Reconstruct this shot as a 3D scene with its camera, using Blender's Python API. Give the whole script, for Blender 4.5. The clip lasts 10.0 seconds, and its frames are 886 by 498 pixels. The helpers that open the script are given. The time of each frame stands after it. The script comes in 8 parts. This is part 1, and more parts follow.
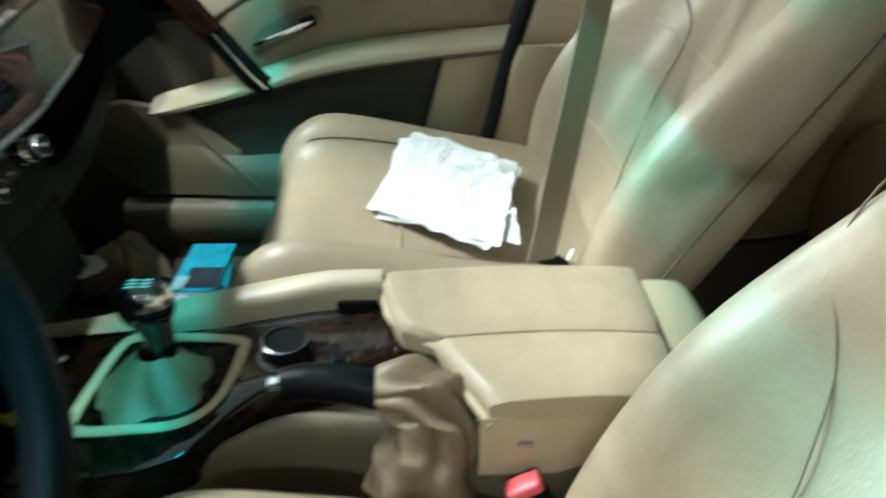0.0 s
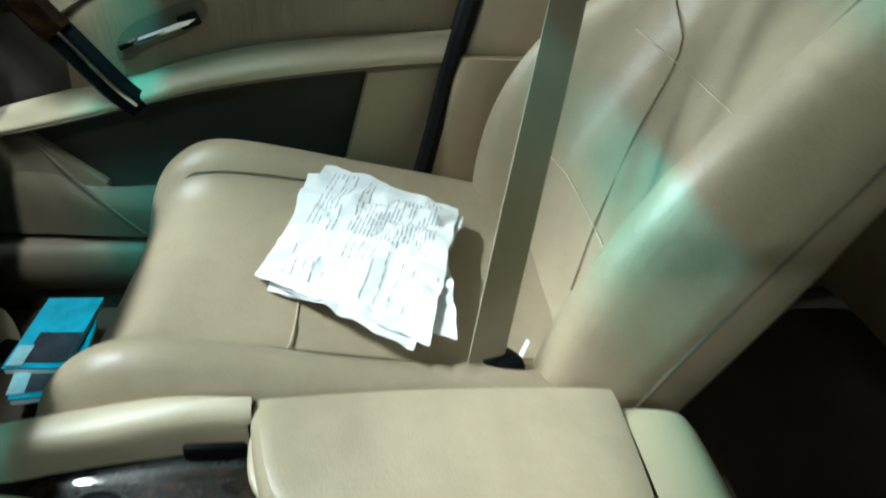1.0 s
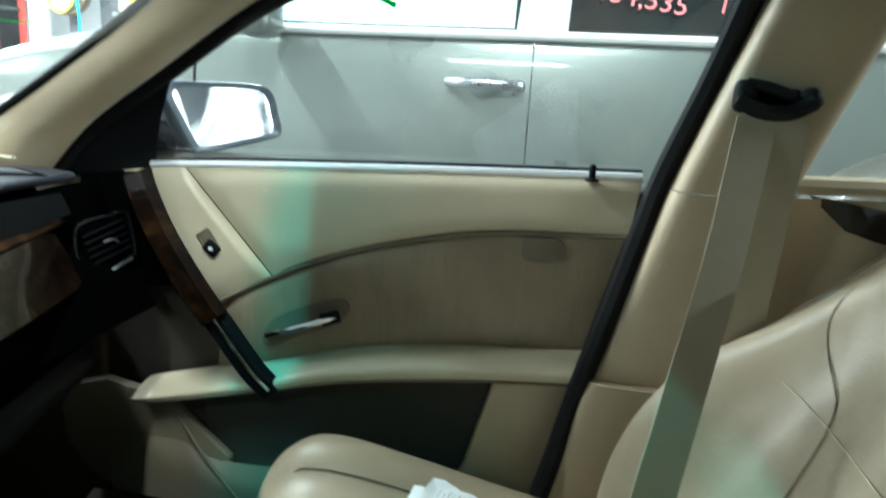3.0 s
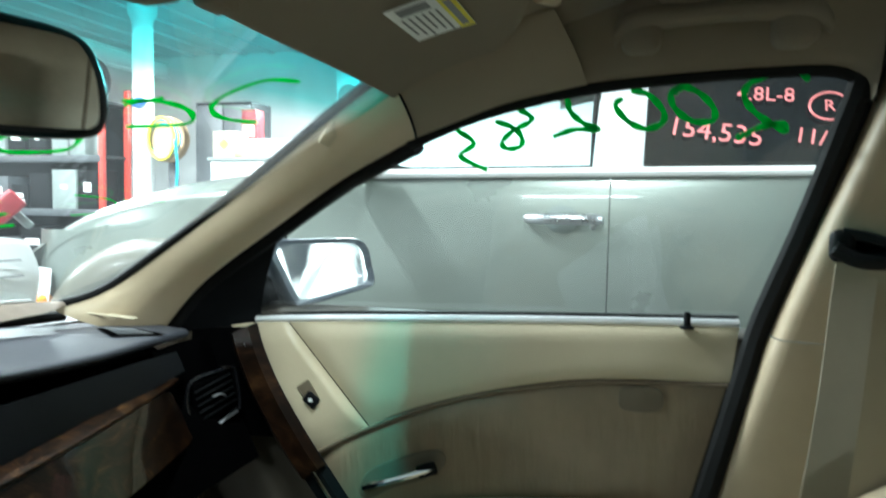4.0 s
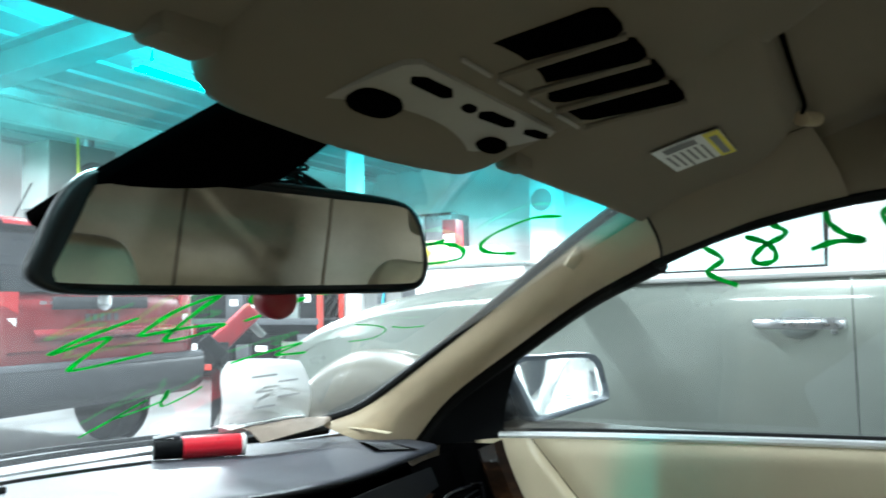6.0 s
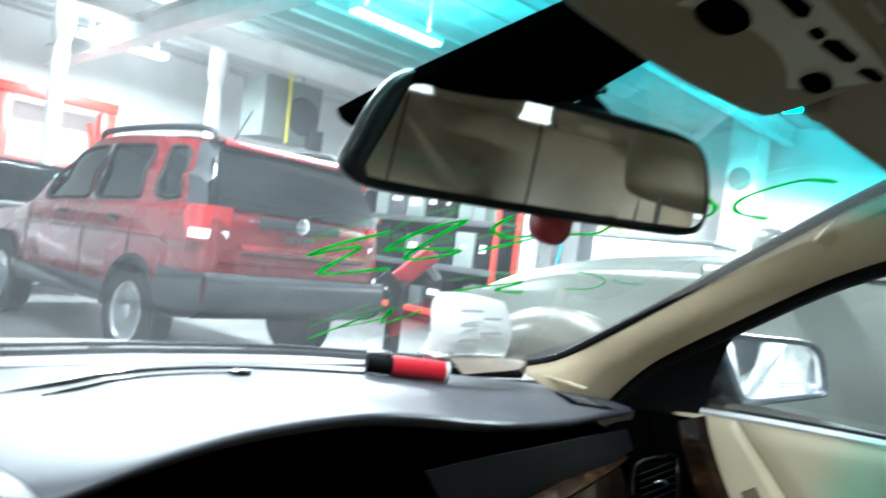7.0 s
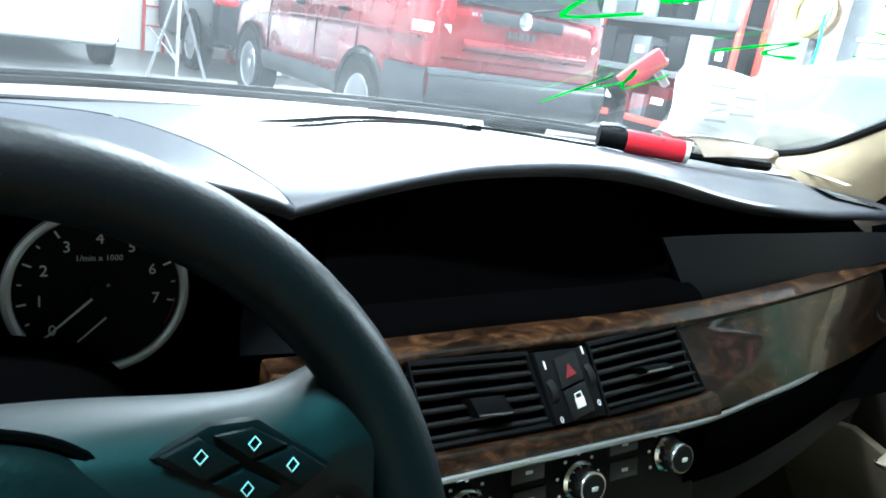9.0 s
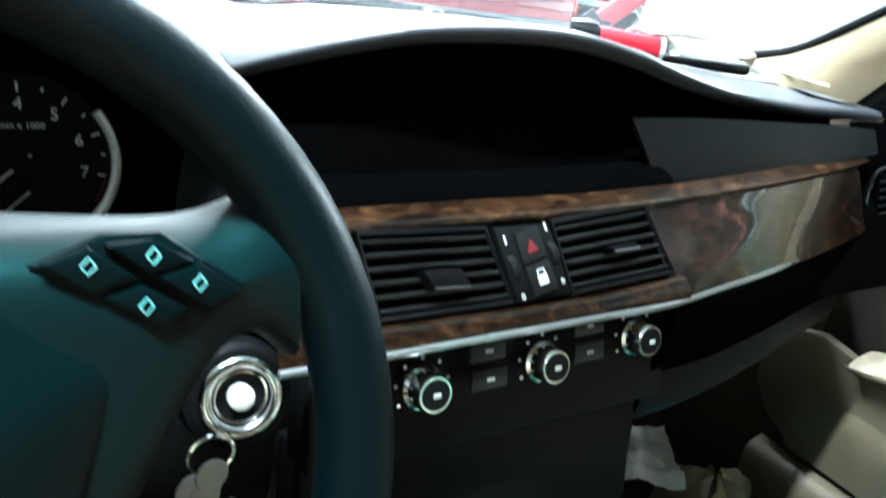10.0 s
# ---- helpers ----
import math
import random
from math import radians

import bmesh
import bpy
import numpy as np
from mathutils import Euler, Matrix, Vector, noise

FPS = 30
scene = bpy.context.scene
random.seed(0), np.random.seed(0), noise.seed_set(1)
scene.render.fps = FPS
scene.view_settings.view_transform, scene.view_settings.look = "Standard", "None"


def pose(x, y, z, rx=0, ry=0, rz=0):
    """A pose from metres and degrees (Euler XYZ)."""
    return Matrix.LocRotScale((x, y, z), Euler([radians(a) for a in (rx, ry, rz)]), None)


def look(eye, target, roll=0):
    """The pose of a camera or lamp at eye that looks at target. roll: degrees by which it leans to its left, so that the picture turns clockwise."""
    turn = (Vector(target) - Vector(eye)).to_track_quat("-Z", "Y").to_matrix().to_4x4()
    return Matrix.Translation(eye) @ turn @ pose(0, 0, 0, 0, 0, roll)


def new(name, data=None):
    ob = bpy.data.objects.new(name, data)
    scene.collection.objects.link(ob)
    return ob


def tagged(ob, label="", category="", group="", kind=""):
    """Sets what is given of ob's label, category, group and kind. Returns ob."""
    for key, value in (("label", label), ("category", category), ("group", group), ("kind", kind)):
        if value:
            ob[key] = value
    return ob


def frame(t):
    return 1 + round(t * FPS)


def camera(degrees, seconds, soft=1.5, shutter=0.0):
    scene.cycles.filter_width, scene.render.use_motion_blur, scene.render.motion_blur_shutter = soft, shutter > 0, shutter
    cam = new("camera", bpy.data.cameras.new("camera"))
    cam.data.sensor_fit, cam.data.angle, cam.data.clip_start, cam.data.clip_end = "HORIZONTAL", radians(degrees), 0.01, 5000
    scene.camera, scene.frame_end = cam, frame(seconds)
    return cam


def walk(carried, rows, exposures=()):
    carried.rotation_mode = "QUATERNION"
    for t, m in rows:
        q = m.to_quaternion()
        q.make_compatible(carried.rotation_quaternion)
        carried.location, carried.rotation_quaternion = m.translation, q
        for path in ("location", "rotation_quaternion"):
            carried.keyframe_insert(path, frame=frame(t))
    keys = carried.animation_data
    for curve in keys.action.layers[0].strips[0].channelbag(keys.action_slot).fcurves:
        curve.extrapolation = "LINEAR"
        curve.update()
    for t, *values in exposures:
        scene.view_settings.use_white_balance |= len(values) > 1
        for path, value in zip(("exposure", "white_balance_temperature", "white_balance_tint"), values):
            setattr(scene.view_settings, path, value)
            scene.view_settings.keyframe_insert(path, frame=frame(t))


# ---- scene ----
cam = camera(63.2, 10.0, 1.8, 0.5)
EXPOSURES = [(0.0, 1.65, 6350, 10), (0.5, 1.6, 6250, 10), (1.0, 1.35, 6150, 9), (2.5, 1.3, 6050, 8), (4.5, 1.2, 6250, 8), (6.5, 1.1, 6150, 13), (8.0, 1.15, 6000, 12), (9.0, 2.1, 5900, 12), (9.5, 2.32, 5900, 11), (10.0, 2.65, 5900, 10)]
PATH = [
    (0, (-0.586, 0.044, 1.067), (1.111, 0.004, 0.01), -0.6),
    (0.5, (-0.449, 0.011, 1.042), (1.237, -0.259, 0.001), 5.4),
    (1, (-0.311, -0.004, 1.013), (1.368, -0.179, -0.061), 2.3),
    (1.5, (-0.263, -0.017, 1.051), (1.502, -0.11, 0.116), 3.9),
    (2, (-0.254, -0.028, 1.04), (1.582, -0.02, 0.245), 2.1),
    (2.3, (-0.236, -0.043, 1.04), (1.633, 0.07, 0.337), 2.3),
    (2.5, (-0.232, -0.061, 1.069), (1.654, 0.131, 0.431), 3.7),
    (2.6, (-0.235, -0.061, 1.069), (1.665, 0.144, 0.48), 4.2),
    (4, (-0.271, -0.034, 1.119), (1.655, 0.489, 0.993), 0.9),
    (4.2, (-0.281, -0.029, 1.124), (1.641, 0.524, 1.07), 1.5),
    (4.5, (-0.288, -0.022, 1.13), (1.617, 0.587, 1.144), 0.9),
    (5, (-0.303, -0.012, 1.146), (1.551, 0.733, 1.225), -0.5),
    (6.5, (-0.342, 0.045, 1.144), (1.266, 1.226, 1.274), 2.3),
    (7, (-0.354, 0.079, 1.123), (1.089, 1.464, 1.137), 7.1),
    (7.5, (-0.349, 0.098, 1.107), (0.912, 1.641, 0.935), 8.2),
    (8, (-0.345, 0.115, 1.074), (0.789, 1.728, 0.736), 9.7),
    (8.5, (-0.34, 0.119, 1.065), (0.689, 1.756, 0.553), 9.0),
    (9, (-0.339, 0.119, 1.063), (0.665, 1.748, 0.483), 9.0),
    (9.5, (-0.328, 0.117, 1.049), (0.699, 1.719, 0.433), 8.7),
    (10, (-0.309, 0.117, 1.007), (0.732, 1.671, 0.3), 8.9),
]
walk(cam, [(t, look(eye, target, roll)) for t, eye, target, roll in PATH], EXPOSURES)

# ---- light and exposure ----
world = bpy.data.worlds.new("world")
scene.world = world
world.use_nodes = True
world.node_tree.nodes["Background"].inputs[0].default_value = (0.75, 0.85, 0.9, 1)
world.node_tree.nodes["Background"].inputs[1].default_value = 0.02


def tube_light(x, y, z, along_y, watts, length=1.22):
    """The light of one fluorescent fixture, just under its tubes; also used for added fill."""
    data = bpy.data.lights.new("fluorescent_light", "AREA")
    data.shape, data.size, data.size_y = "RECTANGLE", (0.1 if along_y else length), (length if along_y else 0.1)
    data.energy, data.color = watts, (0.87, 0.99, 1.0)
    lamp = new("fluorescent_light", data)
    lamp.matrix_world = pose(x, y, z)
    return lamp


CEIL = 4.1
# x, y, runs along y, watts; the second and last five are added, unseen
FIXTURES_AND_FILL = [(0.80, 2.40, False, 125), (1.70, 4.70, False, 240), (-0.75, 0.15, False, 55), (4.65, 5.95, False, 420), (-3.4, 0.6, True, 25),
            (1.3, -5.9, False, 260), (3.6, 10.5, False, 380), (9.0, 3.0, True, 900), (-4.2, 8.5, True, 260)]
TUBE_Z = 3.45
for fx, fy, fa, fw in FIXTURES_AND_FILL:
    tube_light(fx, fy, TUBE_Z - 0.06, fa, fw)
    # Upward copy over the stronger ones, added to brighten the ceiling.
    if fw > 230:
        up = tube_light(fx, fy, TUBE_Z + 0.10, fa, fw * 0.3)
        up.matrix_world = pose(fx, fy, TUBE_Z + 0.10, 180)

# ---- materials ----


def material(name):
    mat = bpy.data.materials.new(name)
    mat.use_nodes = True
    nt = mat.node_tree
    return mat, nt, nt.nodes["Principled BSDF"]


def noise_tex(nt, scale, detail=4.0, rough=0.6, stretch=None):
    tc = nt.nodes.new("ShaderNodeTexCoord")
    n = nt.nodes.new("ShaderNodeTexNoise")
    n.inputs["Scale"].default_value, n.inputs["Detail"].default_value, n.inputs["Roughness"].default_value = scale, detail, rough
    if stretch:
        mp = nt.nodes.new("ShaderNodeMapping")
        mp.inputs["Scale"].default_value = stretch
        nt.links.new(tc.outputs["Object"], mp.inputs["Vector"])
        nt.links.new(mp.outputs["Vector"], n.inputs["Vector"])
    else:
        nt.links.new(tc.outputs["Object"], n.inputs["Vector"])
    return n


def ramp(nt, src, stops):
    r = nt.nodes.new("ShaderNodeValToRGB")
    el = r.color_ramp.elements
    while len(el) < len(stops):
        el.new(0.5)
    for e, (p, c) in zip(el, stops):
        e.position, e.color = p, (*c, 1)
    nt.links.new(src, r.inputs["Fac"])
    return r


def bump(nt, bsdf, src, strength, dist):
    b = nt.nodes.new("ShaderNodeBump")
    b.inputs["Strength"].default_value, b.inputs["Distance"].default_value = strength, dist
    nt.links.new(src, b.inputs["Height"])
    nt.links.new(b.outputs["Normal"], bsdf.inputs["Normal"])
    return b


def shade(c, k):
    return tuple(min(1.0, v * k) for v in c)


def surface(name, colour, rough=0.5, metal=0.0, vary=0.15, big=6.0, grain=400.0, relief=0.1, depth=0.0005, stretch=None, coat=0.0, rvary=0.1, spec=0.5):
    """Paint, plastic, leather or metal with wear at a large and grain at a small scale."""
    mat, nt, b = material(name)
    n1 = noise_tex(nt, big, 5.0, 0.65, stretch)
    r = ramp(nt, n1.outputs["Fac"], [(0.3, shade(colour, 1 - vary)), (0.7, shade(colour, 1 + vary))])
    nt.links.new(r.outputs["Color"], b.inputs["Base Color"])
    b.inputs["Metallic"].default_value = metal
    rr = nt.nodes.new("ShaderNodeMapRange")
    rr.inputs["To Min"].default_value, rr.inputs["To Max"].default_value = max(0.02, rough - rvary), min(1.0, rough + rvary)
    nt.links.new(n1.outputs["Fac"], rr.inputs["Value"])
    nt.links.new(rr.outputs["Result"], b.inputs["Roughness"])
    b.inputs["Coat Weight"].default_value = coat
    b.inputs["Specular IOR Level"].default_value = spec
    b.inputs["Coat Roughness"].default_value = 0.05
    if relief > 0:
        n2 = noise_tex(nt, grain, 2.0, 0.5)
        bump(nt, b, n2.outputs["Fac"], relief, depth)
    return mat


def leather(name, colour, rough=0.42, creases=8.0, relief=0.4):
    mat, nt, b = material(name)
    n1 = noise_tex(nt, 7.0, 6.0, 0.7)
    r = ramp(nt, n1.outputs["Fac"], [(0.25, shade(colour, 0.80)), (0.55, colour), (0.8, shade(colour, 1.1))])
    nt.links.new(r.outputs["Color"], b.inputs["Base Color"])
    b.inputs["Roughness"].default_value = rough
    v = nt.nodes.new("ShaderNodeTexVoronoi")
    v.inputs["Scale"].default_value = 420.0
    tc = nt.nodes.new("ShaderNodeTexCoord")
    nt.links.new(tc.outputs["Object"], v.inputs["Vector"])
    w = noise_tex(nt, 18.0, 5.0, 0.75)
    mx = nt.nodes.new("ShaderNodeMath")
    mx.operation = "MULTIPLY_ADD"
    mx.inputs[1].default_value = creases
    nt.links.new(w.outputs["Fac"], mx.inputs[0])
    nt.links.new(v.outputs["Distance"], mx.inputs[2])
    bump(nt, b, mx.outputs[0], relief, 0.0007)
    return mat


def wood_mat(name, gold=1.0, size=26.0, coat=0.42):
    mat, nt, b = material(name)
    n1 = noise_tex(nt, size, 8.0, 0.72, (1.0, 1.6, 2.0))
    n1.inputs["Distortion"].default_value = 1.6
    r = ramp(nt, n1.outputs["Fac"], [(0.40, (0.004, 0.002, 0.001)), (0.50, shade((0.014, 0.006, 0.003), gold)), (0.62, shade((0.045, 0.020, 0.008), gold)), (0.72, shade((0.16, 0.085, 0.03), gold))])
    nt.links.new(r.outputs["Color"], b.inputs["Base Color"])
    b.inputs["Roughness"].default_value = 0.35
    b.inputs["Specular IOR Level"].default_value = 0.1
    b.inputs["Coat Weight"].default_value = coat
    b.inputs["Coat Roughness"].default_value = 0.04
    return mat


def glass_mat(name, tint=(0.93, 0.96, 0.95), dust=0.03, gloss=0.06, band=None):
    """Thin car glass: clear, with a faint reflection and a film of dust; band: the (low, high) z of a teal sun strip."""
    mat = bpy.data.materials.new(name)
    mat.use_nodes = True
    nt = mat.node_tree
    nt.nodes.clear()
    out = nt.nodes.new("ShaderNodeOutputMaterial")
    tr = nt.nodes.new("ShaderNodeBsdfTransparent")
    tr.inputs["Color"].default_value = (*tint, 1)
    if band:
        geo = nt.nodes.new("ShaderNodeNewGeometry")
        sep = nt.nodes.new("ShaderNodeSeparateXYZ")
        nt.links.new(geo.outputs["Position"], sep.inputs[0])
        mr = nt.nodes.new("ShaderNodeMapRange")
        mr.inputs["From Min"].default_value, mr.inputs["From Max"].default_value = band
        nt.links.new(sep.outputs["Z"], mr.inputs["Value"])
        cr = ramp(nt, mr.outputs["Result"], [(0.0, tint), (0.45, (0.16, 0.86, 0.85)), (1.0, (0.006, 0.72, 0.78))])
        nt.links.new(cr.outputs["Color"], tr.inputs["Color"])
    gl = nt.nodes.new("ShaderNodeBsdfGlossy")
    gl.inputs["Roughness"].default_value = 0.02
    fr = nt.nodes.new("ShaderNodeLayerWeight")
    pw = nt.nodes.new("ShaderNodeMath")
    pw.operation = "POWER"
    pw.inputs[1].default_value = 4.0
    nt.links.new(fr.outputs["Facing"], pw.inputs[0])
    mg = nt.nodes.new("ShaderNodeMath")
    mg.operation = "MULTIPLY_ADD"
    mg.inputs[1].default_value, mg.inputs[2].default_value = 0.45, gloss
    nt.links.new(pw.outputs[0], mg.inputs[0])
    m1 = nt.nodes.new("ShaderNodeMixShader")
    nt.links.new(mg.outputs[0], m1.inputs[0])
    nt.links.new(tr.outputs[0], m1.inputs[1])
    nt.links.new(gl.outputs[0], m1.inputs[2])
    di = nt.nodes.new("ShaderNodeBsdfTranslucent")
    di.inputs["Color"].default_value = (0.85, 0.9, 0.9, 1)
    n = noise_tex(nt, 5.0, 6.0, 0.7)
    dr = nt.nodes.new("ShaderNodeMapRange")
    dr.inputs["From Min"].default_value, dr.inputs["From Max"].default_value = 0.3, 0.8
    dr.inputs["To Min"].default_value, dr.inputs["To Max"].default_value = dust * 0.5, dust * 1.6
    nt.links.new(n.outputs["Fac"], dr.inputs["Value"])
    m2 = nt.nodes.new("ShaderNodeMixShader")
    nt.links.new(dr.outputs["Result"], m2.inputs[0])
    nt.links.new(m1.outputs[0], m2.inputs[1])
    nt.links.new(di.outputs[0], m2.inputs[2])
    nt.links.new(m2.outputs[0], out.inputs["Surface"])
    return mat


def marker_mat(name, colour):
    """Paint marker on glass: lit from in front and glowing through from behind."""
    mat = bpy.data.materials.new(name)
    mat.use_nodes = True
    nt = mat.node_tree
    nt.nodes.clear()
    out = nt.nodes.new("ShaderNodeOutputMaterial")
    n = noise_tex(nt, 60.0, 3.0, 0.6)
    r = ramp(nt, n.outputs["Fac"], [(0.3, shade(colour, 0.7)), (0.7, shade(colour, 1.15))])
    di, tl, mx = nt.nodes.new("ShaderNodeBsdfDiffuse"), nt.nodes.new("ShaderNodeBsdfTranslucent"), nt.nodes.new("ShaderNodeMixShader")
    mx.inputs[0].default_value = 0.6
    for s in (di, tl):
        nt.links.new(r.outputs["Color"], s.inputs["Color"])
    nt.links.new(di.outputs[0], mx.inputs[1])
    nt.links.new(tl.outputs[0], mx.inputs[2])
    nt.links.new(mx.outputs[0], out.inputs["Surface"])
    return mat


def wrinkled(name, colour):
    """Soft leather with upright wrinkles."""
    mat, nt, b = material(name)
    n1 = noise_tex(nt, 9.0, 5.0, 0.65)
    r = ramp(nt, n1.outputs["Fac"], [(0.3, shade(colour, 0.85)), (0.7, shade(colour, 1.1))])
    nt.links.new(r.outputs["Color"], b.inputs["Base Color"])
    b.inputs["Roughness"].default_value = 0.5
    w = noise_tex(nt, 5.0, 4.0, 0.55, (1.0, 4.0, 0.8))
    bump(nt, b, w.outputs["Fac"], 0.55, 0.012)
    return mat


def emitter(name, colour, strength):
    mat, nt, b = material(name)
    b.inputs["Base Color"].default_value = (0.8, 0.8, 0.8, 1)
    b.inputs["Emission Color"].default_value = (*colour, 1)
    b.inputs["Emission Strength"].default_value = strength
    return mat


BEIGE = (0.46, 0.36, 0.235)
M_LEATHER = leather("beige_leather", (0.42, 0.335, 0.225), 0.40, 6.0, 0.14)
M_SEAT = leather("worn_beige_seat_leather", (0.36, 0.285, 0.19), 0.42, 9.0, 0.2)
M_BEIGE = surface("beige_plastic", BEIGE, 0.5, vary=0.08, grain=900, relief=0.15)
M_POST = surface("tan_pillar_plastic", (0.36, 0.275, 0.178), 0.5, vary=0.08, grain=900, relief=0.15)
M_CREAM = surface("cream_plastic", (0.47, 0.395, 0.27), 0.45, vary=0.06, grain=900, relief=0.12)
# Tan plastic darkened by colour for the shade in the door pocket.
M_TAN = surface("tan_plastic_shade_dark", (0.032, 0.026, 0.018), 0.7, vary=0.12, grain=800, relief=0.2)
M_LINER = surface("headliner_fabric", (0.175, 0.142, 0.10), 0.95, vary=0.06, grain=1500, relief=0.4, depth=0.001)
# Tone between pillar and headliner; paints the shade beyond the pillar seam.
M_CROWN = surface("shaded_roof_corner_fabric", (0.22, 0.178, 0.125), 0.9, vary=0.05, grain=1500, relief=0.3, depth=0.001)
M_SEAM = surface("seam_thread", (0.15, 0.112, 0.072), 0.8, relief=0)
M_FAINT = surface("faint_print", (0.42, 0.43, 0.44), 0.8, relief=0)
M_PIPE = surface("seam_piping", (0.56, 0.46, 0.32), 0.5, relief=0)
M_BLACK = surface("black_plastic", (0.004, 0.0044, 0.005), 0.55, vary=0.25, grain=900, relief=0.2, spec=0.08)
# Near-zero black for dark parts; also paints the shade under the dash lip.
M_VOID = surface("matt_black_and_shade", (0.0010, 0.0010, 0.0011), 0.9, vary=0.2, relief=0, spec=0.0)
M_DASH = surface("dark_grey_dash_skin", (0.045, 0.047, 0.056), 0.42, vary=0.2, grain=1200, relief=0.35, depth=0.0004, spec=0.22)
M_GREY = surface("slate_grey_plastic", (0.0055, 0.006, 0.007), 0.45, vary=0.15, grain=1000, relief=0.2, spec=0.09)
M_GLOSS = surface("gloss_black_plastic", (0.006, 0.006, 0.007), 0.12, relief=0, coat=0.5)
M_RUBBER = surface("black_rubber", (0.006, 0.006, 0.006), 0.75, vary=0.3, spec=0.15)
M_WOOD = wood_mat("burl_wood_veneer", 0.6, 18.0, 0.65)
M_PULL = wood_mat("red_brown_burl_veneer", 0.62, 9.0)
M_TRAY = wood_mat("polished_burl_veneer", 0.45, 26.0, 1.0)
M_BOOT = leather("brown_leather", (0.19, 0.138, 0.08), 0.5)
M_FOLD = surface("leather_fold", (0.20, 0.155, 0.10), 0.8, relief=0)
M_BURL = wood_mat("golden_burl_veneer", 1.25, 34.0)
# Tan for handles; also beige door bottom and console side darkened as shade.
M_BOWL = surface("tan_handle_and_shade_tone", (0.12, 0.094, 0.06), 0.55, vary=0.1, relief=0.1)
# Beige glovebox plastic, darkened to carry the footwell's shade.
M_LOWER = surface("beige_plastic_shade_dark", (0.05, 0.038, 0.025), 0.7, vary=0.15, grain=800, relief=0.2, spec=0.2)
M_CHROME = surface("chrome", (0.75, 0.76, 0.78), 0.14, 1.0, vary=0.05, relief=0)
M_BRIGHT = surface("bright_anodised_trim", (0.78, 0.79, 0.80), 0.42, 0.6, vary=0.05, relief=0)
M_SATIN = surface("satin_silver_trim", (0.42, 0.43, 0.45), 0.3, 0.9, vary=0.05, relief=0)
M_WHEEL = leather("black_leather", (0.004, 0.005, 0.006), 0.45, 0.6, 0.12)
M_WHEEL.node_tree.nodes["Principled BSDF"].inputs["Specular IOR Level"].default_value = 0.10
M_HUB = leather("black_grained_plastic", (0.005, 0.0065, 0.0068), 0.40, 0.4, 0.2)
M_HUB.node_tree.nodes["Principled BSDF"].inputs["Specular IOR Level"].default_value = 0.08
M_SPOKE = surface("satin_black_spoke_plastic", (0.005, 0.007, 0.0075), 0.55, vary=0.1, grain=1400, relief=0.08, spec=0.16, coat=0.0)
M_MIRROR = surface("mirror_glass", (0.86, 0.9, 0.88), 0.02, 1.0, vary=0.0, relief=0, rvary=0.0)
M_GLASS = glass_mat("side_glass", dust=0.02)
M_SHIELD = glass_mat("windshield_glass", dust=0.017, band=(1.211, 1.247))
M_DARKGLASS = surface("dark_tinted_glass", (0.004, 0.005, 0.006), 0.05, vary=0.2, relief=0, coat=0.15, rvary=0.02, spec=0.3)
M_PAPER = surface("white_paper", (0.82, 0.83, 0.82), 0.8, vary=0.04, grain=120, relief=0.15, depth=0.002)
M_INK = surface("grey_print", (0.22, 0.22, 0.23), 0.8, relief=0)
M_WHITE = surface("white_marking", (0.75, 0.75, 0.73), 0.5, relief=0, vary=0.05)
M_RED = surface("red_plastic", (0.62, 0.015, 0.03), 0.3, relief=0, coat=0.3)
M_PINK = surface("faded_red_plastic", (0.75, 0.10, 0.12), 0.35, relief=0)
M_GREEN = marker_mat("green_paint_marker", (0.012, 0.50, 0.10))
M_PINKINK = surface("pink_paint_marker", (0.85, 0.22, 0.22), 0.6, relief=0, vary=0.2, big=40)
M_YELLOW = surface("yellow_label", (0.75, 0.65, 0.05), 0.6, relief=0)
M_BELT = surface("grey_brown_webbing", (0.30, 0.25, 0.175), 0.75, vary=0.1, grain=1400, relief=0.6, depth=0.0006, stretch=(1, 1, 1))
M_CYAN = surface("cyan_rubber_hose", (0.02, 0.40, 0.55), 0.3, vary=0.35, big=30, relief=0.3, grain=60, depth=0.003)
M_CARPET = surface("tan_carpet", (0.075, 0.056, 0.036), 1.0, vary=0.2, grain=700, relief=1.0, depth=0.003)
M_SILVER = surface("silver_grey_car_paint", (0.20, 0.225, 0.20), 0.30, 0.45, vary=0.05, big=1.5, relief=0, coat=0.6)
M_REDPAINT = surface("dark_red_car_paint", (0.115, 0.0012, 0.004), 0.28, 0.0, vary=0.06, big=1.5, relief=0, coat=0.9, spec=0.3)
M_BLACKPAINT = surface("black_car_paint", (0.006, 0.007, 0.009), 0.3, 0.0, vary=0.1, big=1.5, relief=0, coat=0.04, spec=0.1)
M_WHITEPAINT = surface("white_car_paint", (0.62, 0.64, 0.66), 0.3, vary=0.05, relief=0, coat=0.6)
M_CLAD = surface("grey_body_cladding", (0.020, 0.022, 0.025), 0.5, vary=0.1, spec=0.25)
M_TAIL = surface("red_lamp_lens", (0.32, 0.006, 0.01), 0.12, relief=0, coat=0.6)
M_LENS = surface("clear_lamp_lens", (0.72, 0.74, 0.74), 0.1, relief=0, coat=0.6)
M_ALLOY = surface("alloy_rim", (0.55, 0.56, 0.58), 0.3, 0.9, vary=0.1, relief=0)
